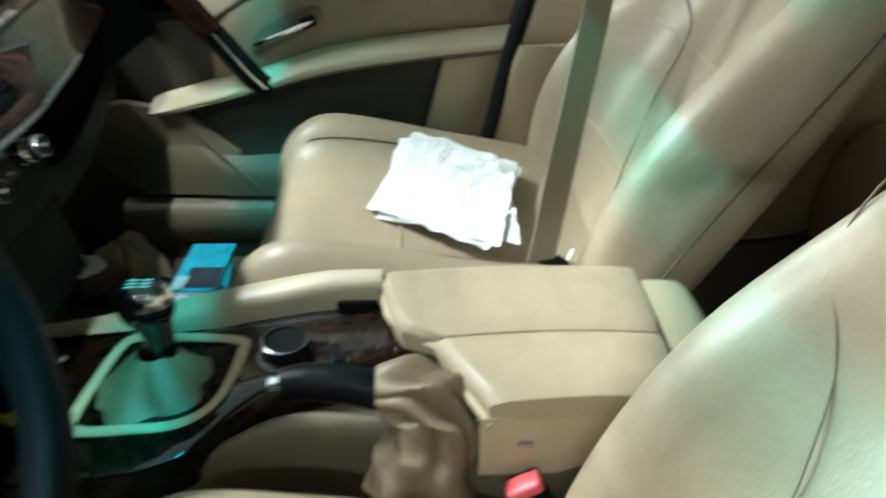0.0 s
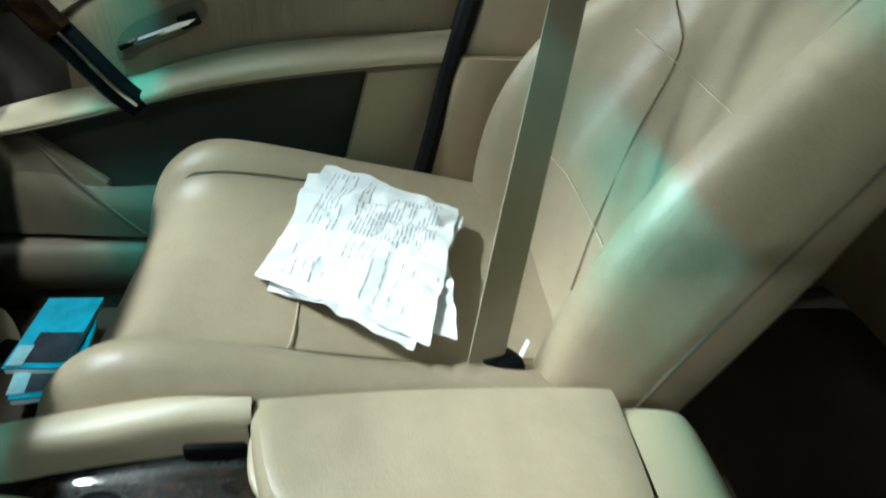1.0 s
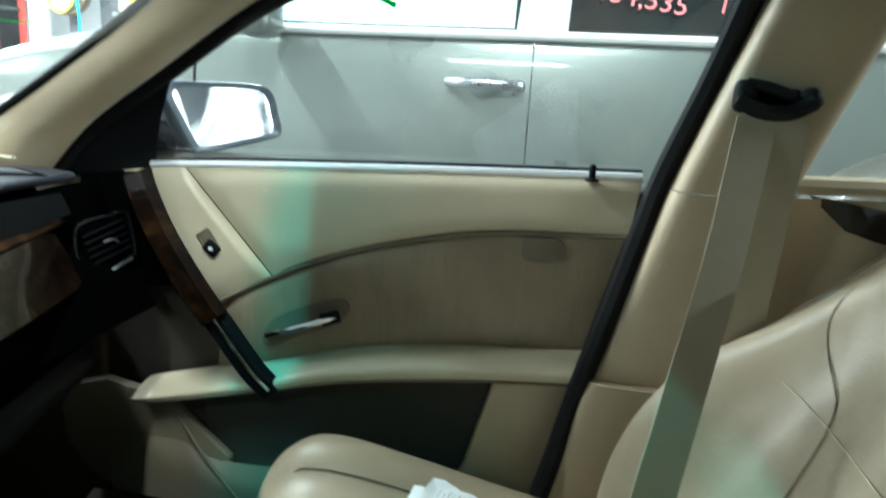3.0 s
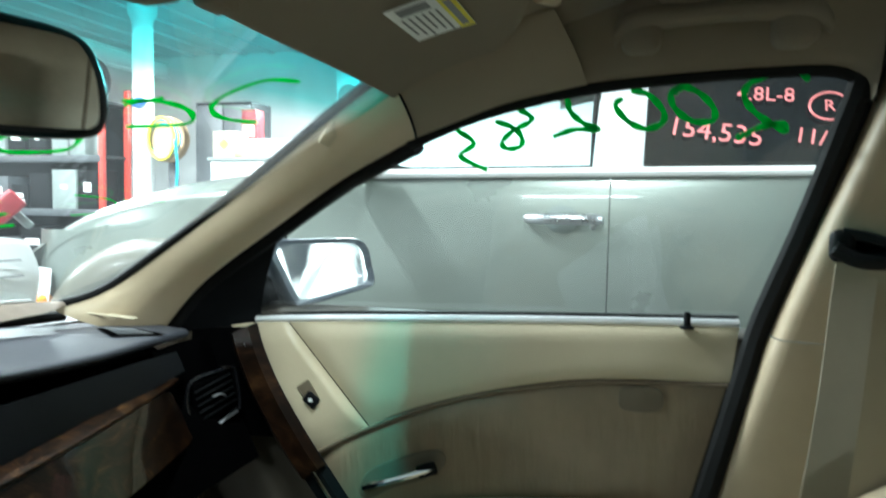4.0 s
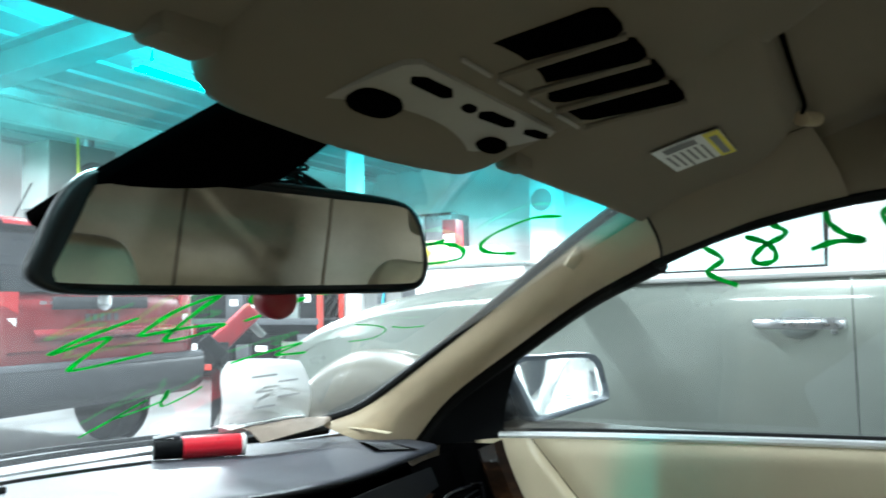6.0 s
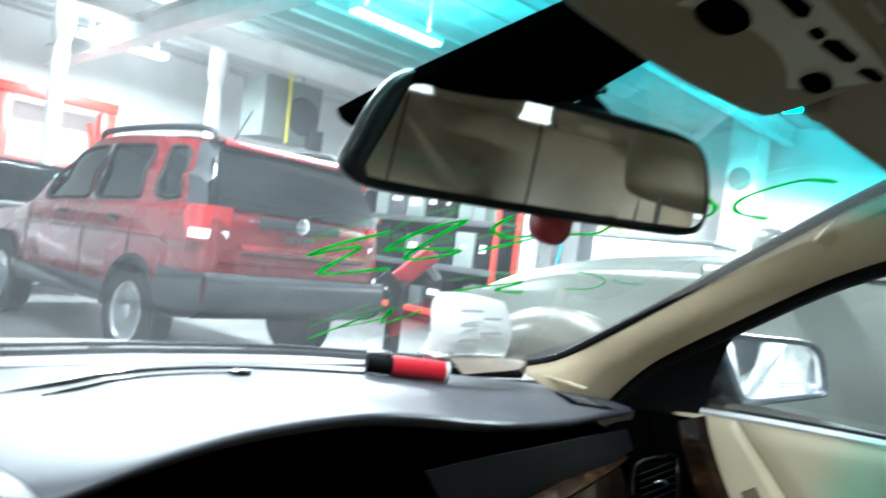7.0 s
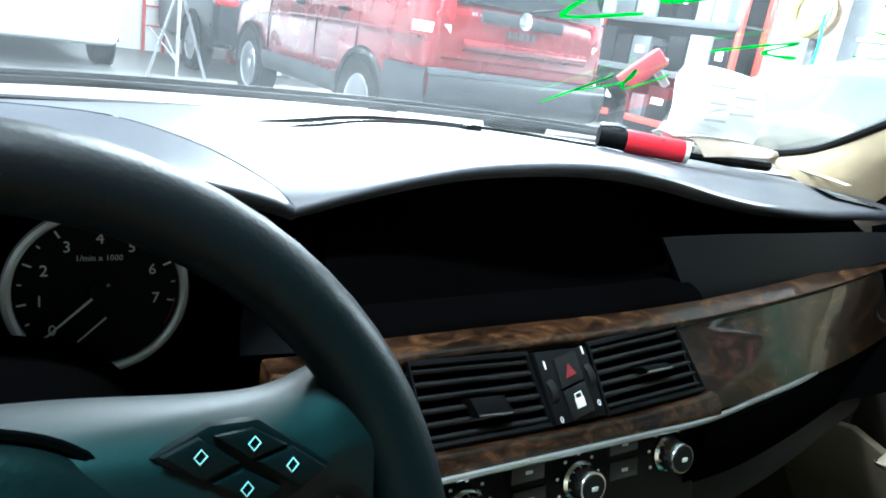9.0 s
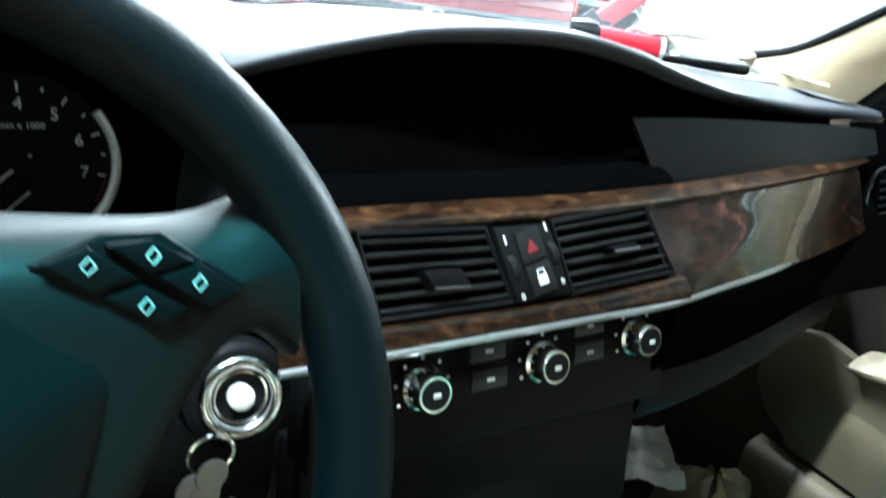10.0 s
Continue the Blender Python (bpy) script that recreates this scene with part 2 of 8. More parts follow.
M_CONCRETE = surface("stained_concrete_floor", (0.095, 0.096, 0.095), 0.5, vary=0.4, big=0.9, grain=60, relief=0.4, depth=0.003, rvary=0.2)
M_WALL = surface("white_painted_block_wall", (0.74, 0.76, 0.75), 0.7, vary=0.10, big=1.2, grain=50, relief=0.3, depth=0.003)
M_CEIL = surface("painted_steel_deck", (0.52, 0.54, 0.54), 0.7, vary=0.15, big=0.8, relief=0)
M_STEEL = surface("white_painted_steel", (0.76, 0.78, 0.77), 0.45, vary=0.12, big=3.0)
M_LIFT = surface("red_painted_steel", (0.50, 0.035, 0.02), 0.4, vary=0.2, big=4.0)
M_DARKSTEEL = surface("dark_grey_steel", (0.05, 0.055, 0.06), 0.5, vary=0.3, big=5.0)
M_CARD = surface("brown_cardboard", (0.42, 0.30, 0.18), 0.85, vary=0.15)
M_TUBE = emitter("fluorescent_tube", (0.93, 1.0, 0.97), 22.0)
M_GREYBOX = surface("grey_painted_sheet_metal", (0.17, 0.20, 0.19), 0.5, vary=0.12, big=3.0)

# ---- mesh helpers ----


def part(name, bm, mat, parent=None, label="", smooth=True):
    """Links a bmesh as one mesh object, under parent if given."""
    me = bpy.data.meshes.new(name)
    bmesh.ops.recalc_face_normals(bm, faces=bm.faces)
    for f in bm.faces:
        f.smooth = smooth
    bm.to_mesh(me)
    bm.free()
    me.materials.append(mat)
    if smooth:
        me.set_sharp_from_angle(angle=radians(38))
    ob = new(name, me)
    if parent:
        ob.parent = parent
    if label:
        ob["label"] = label
    return ob


def thing(name, label, category, kind="", group="", m=None):
    ob = new(name)
    ob.empty_display_size = 0.05
    if m is not None:
        ob.matrix_world = m
    return tagged(ob, label, category, group, kind)


def spline(pts, n, closed=False):
    """Catmull-Rom through pts, n samples."""
    p = [Vector(q) for q in pts]
    k = len(p)
    out = []
    segs = k if closed else k - 1
    total = n if closed else n - 1
    for i in range(n):
        u = i / total * segs
        j = min(int(u), segs - 1)
        f = u - j
        if closed:
            a, b, c, d = p[(j - 1) % k], p[j % k], p[(j + 1) % k], p[(j + 2) % k]
        else:
            a, b, c, d = p[max(j - 1, 0)], p[j], p[j + 1], p[min(j + 2, k - 1)]
        out.append(0.5 * ((2 * b) + (c - a) * f + (2 * a - 5 * b + 4 * c - d) * f * f + (3 * b - a - 3 * c + d) * f ** 3))
    return out


def sheet(rows, close_u=False, close_v=False, caps=False, bm=None):
    """A grid of quads through rows of points."""
    bm = bm or bmesh.new()
    vs = [[bm.verts.new(p) for p in r] for r in rows]
    m, n = len(vs), len(vs[0])
    for i in range(m if close_v else m - 1):
        for j in range(n if close_u else n - 1):
            q = [vs[i][j], vs[i][(j + 1) % n], vs[(i + 1) % m][(j + 1) % n], vs[(i + 1) % m][j]]
            try:
                bm.faces.new(q)
            except ValueError:
                pass
    if caps:
        bm.faces.new(vs[0])
        bm.faces.new(list(reversed(vs[-1])))
    return bm


def loft(sections, nu=24, nv=16, close_u=False, caps=False, thick=0.0):
    """A smooth skin through sections (each a list of points), n samples along and across."""
    secs = [spline(s, nu, close_u) for s in sections]
    cols = [spline([s[i] for s in secs], nv) for i in range(nu)]
    rows = [[cols[i][j] for i in range(nu)] for j in range(nv)]
    bm = sheet(rows, close_u=close_u, caps=caps)
    if thick:
        bmesh.ops.recalc_face_normals(bm, faces=bm.faces)
        bmesh.ops.solidify(bm, geom=bm.faces[:], thickness=thick)
    return bm


def rbox(cx, cy, cz, sx, sy, sz, r=0.005, seg=2, m=None):
    """A box with rounded edges."""
    bm = bmesh.new()
    bmesh.ops.create_cube(bm, size=1.0)
    bmesh.ops.scale(bm, vec=(sx, sy, sz), verts=bm.verts)
    if r > 0:
        bmesh.ops.bevel(bm, geom=bm.edges[:], offset=min(r, 0.49 * min(sx, sy, sz)), segments=seg, affect="EDGES", profile=0.5)
    if m is not None:
        bmesh.ops.transform(bm, matrix=m, verts=bm.verts)
    bmesh.ops.translate(bm, vec=(cx, cy, cz), verts=bm.verts)
    return bm


def join(*bms):
    """One bmesh from several."""
    out = bmesh.new()
    for b in bms:
        me = bpy.data.meshes.new("tmp")
        b.to_mesh(me)
        b.free()
        out.from_mesh(me)
        bpy.data.meshes.remove(me)
    return out


def plate(outline, depth, m, r=0.003, smooth_n=0, seg=2):
    """A flat outline (2D), extruded by depth along its local z with rounded rims, placed by m."""
    pts = [(p[0], p[1], 0) for p in outline]
    if smooth_n:
        pts = spline(pts, smooth_n, True)
    bm = bmesh.new()
    vs = [bm.verts.new(p) for p in pts]
    f = bm.faces.new(vs)
    ex = bmesh.ops.extrude_face_region(bm, geom=[f])
    top = [g for g in ex["geom"] if isinstance(g, bmesh.types.BMVert)]
    bmesh.ops.translate(bm, vec=(0, 0, depth), verts=top)
    if r > 0:
        ring = [e for e in bm.edges if all(v.co.z > depth * 0.5 for v in e.verts)] if depth > 0 else [e for e in bm.edges if all(v.co.z < depth * 0.5 for v in e.verts)]
        bmesh.ops.bevel(bm, geom=ring, offset=r, segments=seg, affect="EDGES", profile=0.5)
    bmesh.ops.transform(bm, matrix=m, verts=bm.verts)
    return bm


def side_plane(x, facing=-1):
    """Local (u, v, w) to world: u along y, v up, w towards -x (facing -1) or +x."""
    return Matrix(((0, 0, facing, x), (1, 0, 0, 0), (0, 1, 0, 0), (0, 0, 0, 1)))


def tube(path, r, n=8, closed=False, samples=0, flat=1.0):
    """A round bar along a path; r may be a list of radii."""
    p = spline(path, samples, closed) if samples else [Vector(q) for q in path]
    k = len(p)
    rows = []
    last = None
    for i in range(k):
        a, b = p[(i - 1) % k] if (closed or i) else p[i], p[(i + 1) % k] if (closed or i < k - 1) else p[i]
        t = (b - a).normalized()
        if last is None:
            ref = Vector((0, 0, 1)) if abs(t.z) < 0.9 else Vector((1, 0, 0))
            s = t.cross(ref).normalized()
        else:
            s = (last - t * last.dot(t)).normalized()
        last = s
        u = t.cross(s)
        rad = r if not isinstance(r, (list, tuple)) else r[0] + (r[1] - r[0]) * i / max(1, k - 1)
        rows.append([p[i] + s * rad * math.cos(2 * math.pi * j / n) + u * rad * flat * math.sin(2 * math.pi * j / n) for j in range(n)])
    return sheet(rows, close_u=True, close_v=closed, caps=not closed)


def lathe(profile, n=24, m=None):
    """A turned body: profile of (radius, height), round the local z."""
    rows = [[(r * math.cos(2 * math.pi * j / n), r * math.sin(2 * math.pi * j / n), z) for j in range(n)] for r, z in profile]
    bm = sheet(rows, close_u=True, caps=True)
    if m is not None:
        bmesh.ops.transform(bm, matrix=m, verts=bm.verts)
    return bm


def strap(path, width_dir, width, thick=0.0015, samples=30):
    """A flat band along a path; width_dir may turn from the first to the last of two directions."""
    p = spline(path, samples)
    rows = []
    for i, q in enumerate(p):
        f = i / (samples - 1)
        w = (Vector(width_dir[0]) * (1 - f) + Vector(width_dir[1]) * f).normalized() * width / 2
        t = (p[min(i + 1, samples - 1)] - p[max(i - 1, 0)]).normalized()
        nrm = t.cross(w).normalized() * thick
        rows.append([q - w, q + w, q + w + nrm, q - w + nrm])
    return sheet(rows, close_u=True, caps=True)


def ribbon(path, normal, w, samples, thick=0.0008):
    """A flat brush stroke along a path on a surface with the given normal."""
    p = spline(path, samples)
    n = Vector(normal).normalized()
    rows = []
    for i, q in enumerate(p):
        t = (p[min(i + 1, samples - 1)] - p[max(i - 1, 0)]).normalized()
        k = w * (0.75 + 0.35 * math.sin(0.35 * i) ** 2) * (0.7 if i in (0, samples - 1) else 1.0)
        sd = t.cross(n).normalized() * k
        rows.append([q - sd, q + sd, q + sd + n * thick, q - sd + n * thick])
    return sheet(rows, close_u=True, caps=True)


def lettering(body, size, m, depth=0.0003):
    """Text in the built-in font as a bmesh, centred on m."""
    cu = bpy.data.curves.new("lettering", "FONT")
    cu.body, cu.size, cu.extrude, cu.align_x, cu.align_y = body, size, depth, "CENTER", "CENTER"
    cu.resolution_u = 2
    ob = new("lettering", cu)
    me = bpy.data.meshes.new_from_object(ob.evaluated_get(bpy.context.evaluated_depsgraph_get()))
    bpy.data.objects.remove(ob)
    bm = bmesh.new()
    bm.from_mesh(me)
    bpy.data.meshes.remove(me)
    bmesh.ops.transform(bm, matrix=m, verts=bm.verts)
    return bm


def facing(origin, normal, up=(0, 0, 1)):
    """A frame at origin whose z is the normal and whose y is up as far as can be."""
    n = Vector(normal).normalized()
    x = Vector(up).cross(n).normalized()
    y = n.cross(x)
    return Matrix(((x.x, y.x, n.x, origin[0]), (x.y, y.y, n.y, origin[1]), (x.z, y.z, n.z, origin[2]), (0, 0, 0, 1)))

# ---- the cabin: shell ----


def roof_z(x, y):
    k = min(1.0, max(0.0, (0.10 - y) / 0.16))
    return 1.325 + 0.04 * k * k * (3 - 2 * k) - 0.022 * abs(x / 0.58) ** 5 - (0.060 * (y / 0.25) ** 2 if y > 0 else 0) - (0.12 * ((y + 1.0) / 0.6) ** 2 if y < -1.0 else 0)


def shield_y(x):
    return 0.885 - 0.30 * x * x


def shield_point(x, f):
    """On the windshield: f = 0 at the dash, 1 at the roof."""
    lo = Vector((x, shield_y(x) + 0.03, 0.945))
    hi = Vector((x * 0.90, 0.25 - 0.10 * x * x, 1.262 - 0.03 * x * x))
    p = lo.lerp(hi, f)
    p.z += 0.030 * math.sin(math.pi * f)
    return p


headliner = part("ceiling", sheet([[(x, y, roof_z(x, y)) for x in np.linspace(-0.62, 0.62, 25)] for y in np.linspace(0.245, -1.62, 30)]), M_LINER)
tagged(headliner, "beige fabric headliner of the car roof", "ceiling", kind="structure")
skin = part("roof_skin", sheet([[(x, y, roof_z(x, y) + 0.035) for x in np.linspace(-0.64, 0.64, 13)] for y in np.linspace(0.26, -1.66, 16)]), M_BLACKPAINT)
tagged(skin, "painted steel roof skin over the headliner", "roof", kind="structure")

GLASS_F, GLASS_W = (0, 0.08, 0.17, 0.54, 0.86, 1.0), (0.605, 0.635, 0.650, 0.662, 0.622, 0.575)
shield = part("window_1", loft([[shield_point(k * np.interp(f, GLASS_F, GLASS_W), f) for f in np.linspace(0, 1, 13)] for k in np.linspace(-1, 1, 9)], 24, 24), M_SHIELD)
tagged(shield, "dusty windshield glass with a teal sun band", "windshield", kind="structure")
shield.visible_shadow = True
rim = part("window_frame", tube([shield_point(x, 0.0) + Vector((0, 0.0, -0.004)) for x in np.linspace(-0.62, 0.62, 14)], 0.008, 8), M_RUBBER, shield)

cabin_floor = part("floor", sheet([[(x, y, 0.26 + (0.10 if y > 0.75 else 0.0) * (y - 0.75) / 0.2 + (0.16 * max(0, 1 - (abs(x) / 0.16) ** 4))) for x in np.linspace(-0.74, 0.74, 31)] for y in np.linspace(0.98, -1.5, 22)]), M_CARPET)
tagged(cabin_floor, "tan carpeted car floor with a centre tunnel", "floor", kind="structure")
firewall = part("wall_front", rbox(0, 1.0, 0.59, 1.5, 0.03, 0.60, 0.005), M_CARPET)
tagged(firewall, "carpeted bulkhead under the dashboard", "bulkhead", kind="structure")


# Side walls added to close gaps that leaked light into the cabin.
for s in (-1, 1):
    kick = part("wall_side", join(rbox(s * 0.735, 0.83, 0.60, 0.05, 0.42, 0.66, 0.01), rbox(s * 0.735, -0.72, 0.45, 0.05, 0.9, 0.40, 0.01)), M_CARPET)
    tagged(kick, "carpeted side wall of the footwell", "side wall", kind="structure")
# Unseen bulkhead, added to stop light leaking in from behind.
bulkhead = part("wall_rear", rbox(0, -1.50, 0.60, 1.44, 0.04, 0.72, 0.01), M_CARPET)
tagged(bulkhead, "unseen carpeted bulkhead behind the rear bench, added against light leaks", "bulkhead", kind="structure")


def a_pillar(s):
    """Beige trim of the pillar beside the windshield; s = 1 passenger side."""
    def q(x, y, z):
        return Vector((s * x, y, z))
    inner = [q(0.585, 0.794, 0.964), q(0.622, 0.748, 0.980), q(0.637, 0.690, 1.017), q(0.624, 0.502, 1.140), q(0.562, 0.345, 1.229), q(0.508, 0.250, 1.272)]
    outer = [q(0.690, 0.673, 0.920), q(0.700, 0.605, 0.998), q(0.692, 0.470, 1.090), q(0.664, 0.365, 1.152), q(0.636, 0.285, 1.187), q(0.611, 0.245, 1.201)]
    out = Vector((-s * 0.55, -0.45, -0.35)).normalized()

    def section(a, b, k=1.0):
        d = b - a
        return [a - out * 0.004 + d * 0.05, a + d * 0.04 + out * 0.012 * k, a + d * 0.28 + out * 0.028 * k, a + d * 0.55 + out * 0.032 * k, a + d * 0.85 + out * 0.018 * k, b, b - out * 0.02]
    secs = [section(a, b) for a, b in zip(inner, outer)]
    crown = [(inner[-1], outer[-1], 1.0), (q(0.492, 0.215, 1.286), q(0.604, 0.190, 1.219), 0.92), (q(0.480, 0.150, 1.303), q(0.598, 0.120, 1.241), 0.7), (q(0.475, 0.06, 1.322), q(0.596, 0.03, 1.258), 0.4)]
    root = thing("trim", "beige plastic trim of the pillar beside the windshield", "pillar trim", "structure")
    part("cover", loft(secs, 22, 26), M_BEIGE, root)
    part("seal", tube([p + Vector((-s * 0.55, -0.45, -0.35)) * 0.010 for p in inner], 0.0068, 8, samples=30), M_RUBBER, root, "black rubber windshield seal")
    part("header_cover", loft([section(a, b, k) for a, b, k in crown], 22, 18), M_CROWN, root, "beige fabric corner of the roof, shade in its colour")
    part("door_seal", tube([p + Vector((s * 0.012, 0.0, -0.008)) for p in outer], 0.011, 8, samples=24), M_RUBBER, root, "black rubber door seal")
    part("seam", tube([p + out * 0.0006 for p in section(inner[-1], outer[-1])[1:6]], 0.0016, 6, samples=24), M_RUBBER, root)
    if s > 0:
        mm = facing((0.5632, 0.3390, 1.2050), (-0.66, -0.58, -0.47), (-0.74, 0.60, 0.42))
        part("badge", plate([(-0.016, -0.008), (0.016, -0.008), (0.018, 0), (0.016, 0.008), (-0.016, 0.008), (-0.018, 0)], 0.0025, mm, 0.001, 24), M_CREAM, root, "small blank raised oval marking")
    for k in range(2):
        part("foot_fold", tube([q(0.592 + 0.007 * k, 0.776 - 0.006 * k, 0.953), q(0.606 + 0.007 * k, 0.722, 0.949), q(0.615 + 0.008 * k, 0.672, 0.944)], 0.0020, 6, samples=14), M_CREAM, root, "cream folded edge at the pillar foot")
    # dark triangle at the foot of the window
    tri = loft([[q(0.698, 0.68, 0.905), q(0.706, 0.600, 0.995), q(0.700, 0.468, 1.088)], [q(0.716, 0.60, 0.92), q(0.718, 0.556, 0.985), q(0.710, 0.478, 1.078)], [q(0.722, 0.527, 0.925), q(0.722, 0.520, 0.985), q(0.712, 0.490, 1.068)]], 12, 10)
    part("corner_cover", tri, M_BLACK, root, "black triangular cover behind the door mirror")
    return root


a_pillar(1)
a_pillar(-1)


def b_pillar(s):
    """Beige pillar trim between the doors, with the belt loop at its top."""
    def q(x, y, z):
        return Vector((s * x, y, z))
    root = thing("trim", "beige plastic pillar trim between the car doors", "pillar trim", "structure")

    def leaf(rows):
        return loft([[q(x + 0.05, yf + 0.004, z), q(x + 0.012, yf - 0.001, z), q(x, yf - 0.02, z), q(x - 0.004, (yf + yr) / 2, z), q(x, yr + 0.02, z), q(x + 0.02, yr, z), q(x + 0.06, yr, z)] for x, yf, yr, z in rows], 20, 12)
    part("upper_cover", leaf([(0.553, -0.292, -0.42, 1.285), (0.575, -0.270, -0.40, 1.20), (0.612, -0.232, -0.365, 1.08), (0.641, -0.197, -0.33, 0.9645)]), M_POST, root)
    part("lower_cover", leaf([(0.643, -0.196, -0.33, 0.963), (0.652, -0.160, -0.31, 0.84), (0.652, -0.125, -0.29, 0.72), (0.636, -0.112, -0.285, 0.70), (0.632, -0.085, -0.27, 0.60), (0.622, -0.045, -0.25, 0.45), (0.62, -0.02, -0.25, 0.33)]), M_POST, root)
    part("door_seal", tube([q(0.590, -0.272, 1.30), q(0.650, -0.228, 1.12), q(0.686, -0.186, 0.985), q(0.682, -0.166, 0.91), q(0.668, -0.136, 0.80), q(0.658, -0.108, 0.70), q(0.640, -0.078, 0.58), q(0.622, -0.044, 0.46)], 0.014, 8, samples=30), M_RUBBER, root, "black rubber door seal")
    part("window_frame", tube([q(0.612, -0.288, 1.31), q(0.675, -0.250, 1.13), q(0.722, -0.200, 0.97)], 0.024, 8, samples=14), M_RUBBER, root, "black rear edge of the door window")
    return root


b_pillar(1)
b_pillar(-1)


def rear_side(s):
    """The rear door, its window and the trim behind it."""
    def q(x, y, z):
        return (s * x, y, z)
    root = thing("rear_door", "beige rear car door with burl wood trim, closed", "car door")
    part("panel", loft([[q(0.70, -0.33, 0.96), q(0.705, -0.7, 0.975), q(0.70, -1.05, 0.99)], [q(0.69, -0.33, 0.80), q(0.69, -0.7, 0.80), q(0.69, -1.05, 0.82)], [q(0.66, -0.33, 0.68), q(0.65, -0.7, 0.68), q(0.66, -1.05, 0.7)], [q(0.69, -0.33, 0.45), q(0.69, -0.7, 0.42), q(0.69, -1.05, 0.5)], [q(0.70, -0.3, 0.28), q(0.70, -0.7, 0.28), q(0.70, -1.05, 0.4)]], 14, 18), M_BEIGE, root)
    part("wood_trim", loft([[q(0.712, -0.365, 0.965), q(0.70, -0.42, 0.958), q(0.69, -0.50, 0.945)], [q(0.70, -0.41, 0.925), q(0.69, -0.46, 0.912), q(0.68, -0.52, 0.90)]], 8, 6, thick=0.008), M_WOOD, root, "glossy burl wood trim")
    part("sill", tube([q(0.715, -0.33, 0.975), q(0.72, -0.7, 0.988), q(0.712, -1.05, 1.0)], 0.012, 8, samples=12), M_CREAM, root, "cream sill under the glass")
    pane = part("window", loft([[q(0.722, -0.32, 0.97), q(0.724, -0.7, 0.985), q(0.71, -1.06, 1.0)], [q(0.65, -0.35, 1.14), q(0.655, -0.7, 1.15), q(0.63, -1.06, 1.14)], [q(0.585, -0.38, 1.27), q(0.585, -0.7, 1.275), q(0.56, -1.0, 1.22)]], 10, 10), M_GLASS, root, "clear side glass")
    part("frame", tube([q(0.60, -0.37, 1.275), q(0.60, -0.7, 1.285), q(0.575, -1.0, 1.24), q(0.63, -1.08, 1.14), q(0.71, -1.10, 1.0)], 0.014, 8, samples=24), M_RUBBER, root, "black rubber window frame")
    root2 = thing("trim", "beige pillar trim beside the rear window", "pillar trim", "structure")
    part("cover", loft([[q(0.57, -0.98, 1.27), q(0.62, -1.07, 1.13), q(0.70, -1.09, 0.98)], [q(0.52, -1.2, 1.25), q(0.58, -1.3, 1.12), q(0.66, -1.36, 0.98)], [q(0.44, -1.55, 1.13), q(0.52, -1.6, 1.05), q(0.62, -1.6, 0.98)]], 14, 14), M_BEIGE, root2)


rear_side(1)
rear_side(-1)

back_glass = part("window_2", loft([[(x, -1.50 + 0.1 * x * x, 1.215 - 0.05 * x * x), (x * 1.05, -1.72 + 0.1 * x * x, 1.10), (x * 1.15, -1.93 + 0.2 * x * x, 0.975)] for x in np.linspace(-0.5, 0.5, 7)], 8, 12), M_GLASS)
tagged(back_glass, "sloping clear rear window glass", "rear window", kind="structure")
shelf = part("trim", rbox(0, -1.66, 0.955, 1.3, 0.60, 0.03, 0.01), M_TAN)
tagged(shelf, "tan parcel shelf under the rear window", "parcel shelf", kind="structure")
side_sill = part("trim", join(rbox(0.76, 0.1, 0.25, 0.12, 1.6, 0.12, 0.02), rbox(-0.76, 0.1, 0.25, 0.12, 1.6, 0.12, 0.02)), M_TAN)
tagged(side_sill, "tan trimmed door sills along the floor", "door sill", kind="structure")


def roof_rail(s):
    pts = [(s * 0.612, 0.252, 1.194), (s * 0.600, 0.160, 1.228), (s * 0.596, 0.045, 1.254), (s * 0.595, -0.062, 1.265), (s * 0.597, -0.160, 1.270), (s * 0.600, -0.232, 1.270), (s * 0.604, -0.262, 1.256), (s * 0.606, -0.268, 1.235)]
    rail = thing("trim", "black rubber seal along the roof edge over the door", "door seal", "structure")
    part("seal", tube(pts, 0.0085, 8, samples=36), M_RUBBER, rail)
    side = loft([[(s * 0.612, y, z + 0.004) for (_, y, z) in pts[1:]], [(s * 0.575, y, z + 0.010) for (_, y, z) in pts[1:]], [(s * 0.535, y, roof_z(0.535, min(y, 0.2)) - 0.001) for (_, y, z) in pts[1:]]], 18, 10)
    part("cover", side, M_LINER, rail)


roof_rail(1)
roof_rail(-1)

# Unseen driver door, added closed to keep side light out of the cabin.
driver_door = thing("door_2", "unseen beige driver door with clear window, added closed to block light", "car door")
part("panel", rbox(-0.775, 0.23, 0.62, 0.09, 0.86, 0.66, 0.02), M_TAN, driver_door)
part("armrest", rbox(-0.715, 0.2, 0.68, 0.06, 0.6, 0.06, 0.02, 3), M_BEIGE, driver_door)
part("window", loft([[(-0.735, 0.58, 0.93), (-0.735, 0.2, 0.945), (-0.735, -0.19, 0.955)], [(-0.66, 0.42, 1.10), (-0.66, 0.2, 1.12), (-0.66, -0.24, 1.13)], [(-0.60, 0.22, 1.225), (-0.595, 0.1, 1.27), (-0.59, -0.27, 1.29)]], 10, 10), M_GLASS, driver_door, "clear side glass")

# ---- passenger door ----
DX = 0.705
door = thing("door_1", "closed beige front passenger door with burl wood pull and clear window", "car door")
IN_TOP = [(0.42, 0.745), (0.345, 0.787), (0.237, 0.834), (0.144, 0.861), (0.023, 0.884), (-0.15, 0.893)]
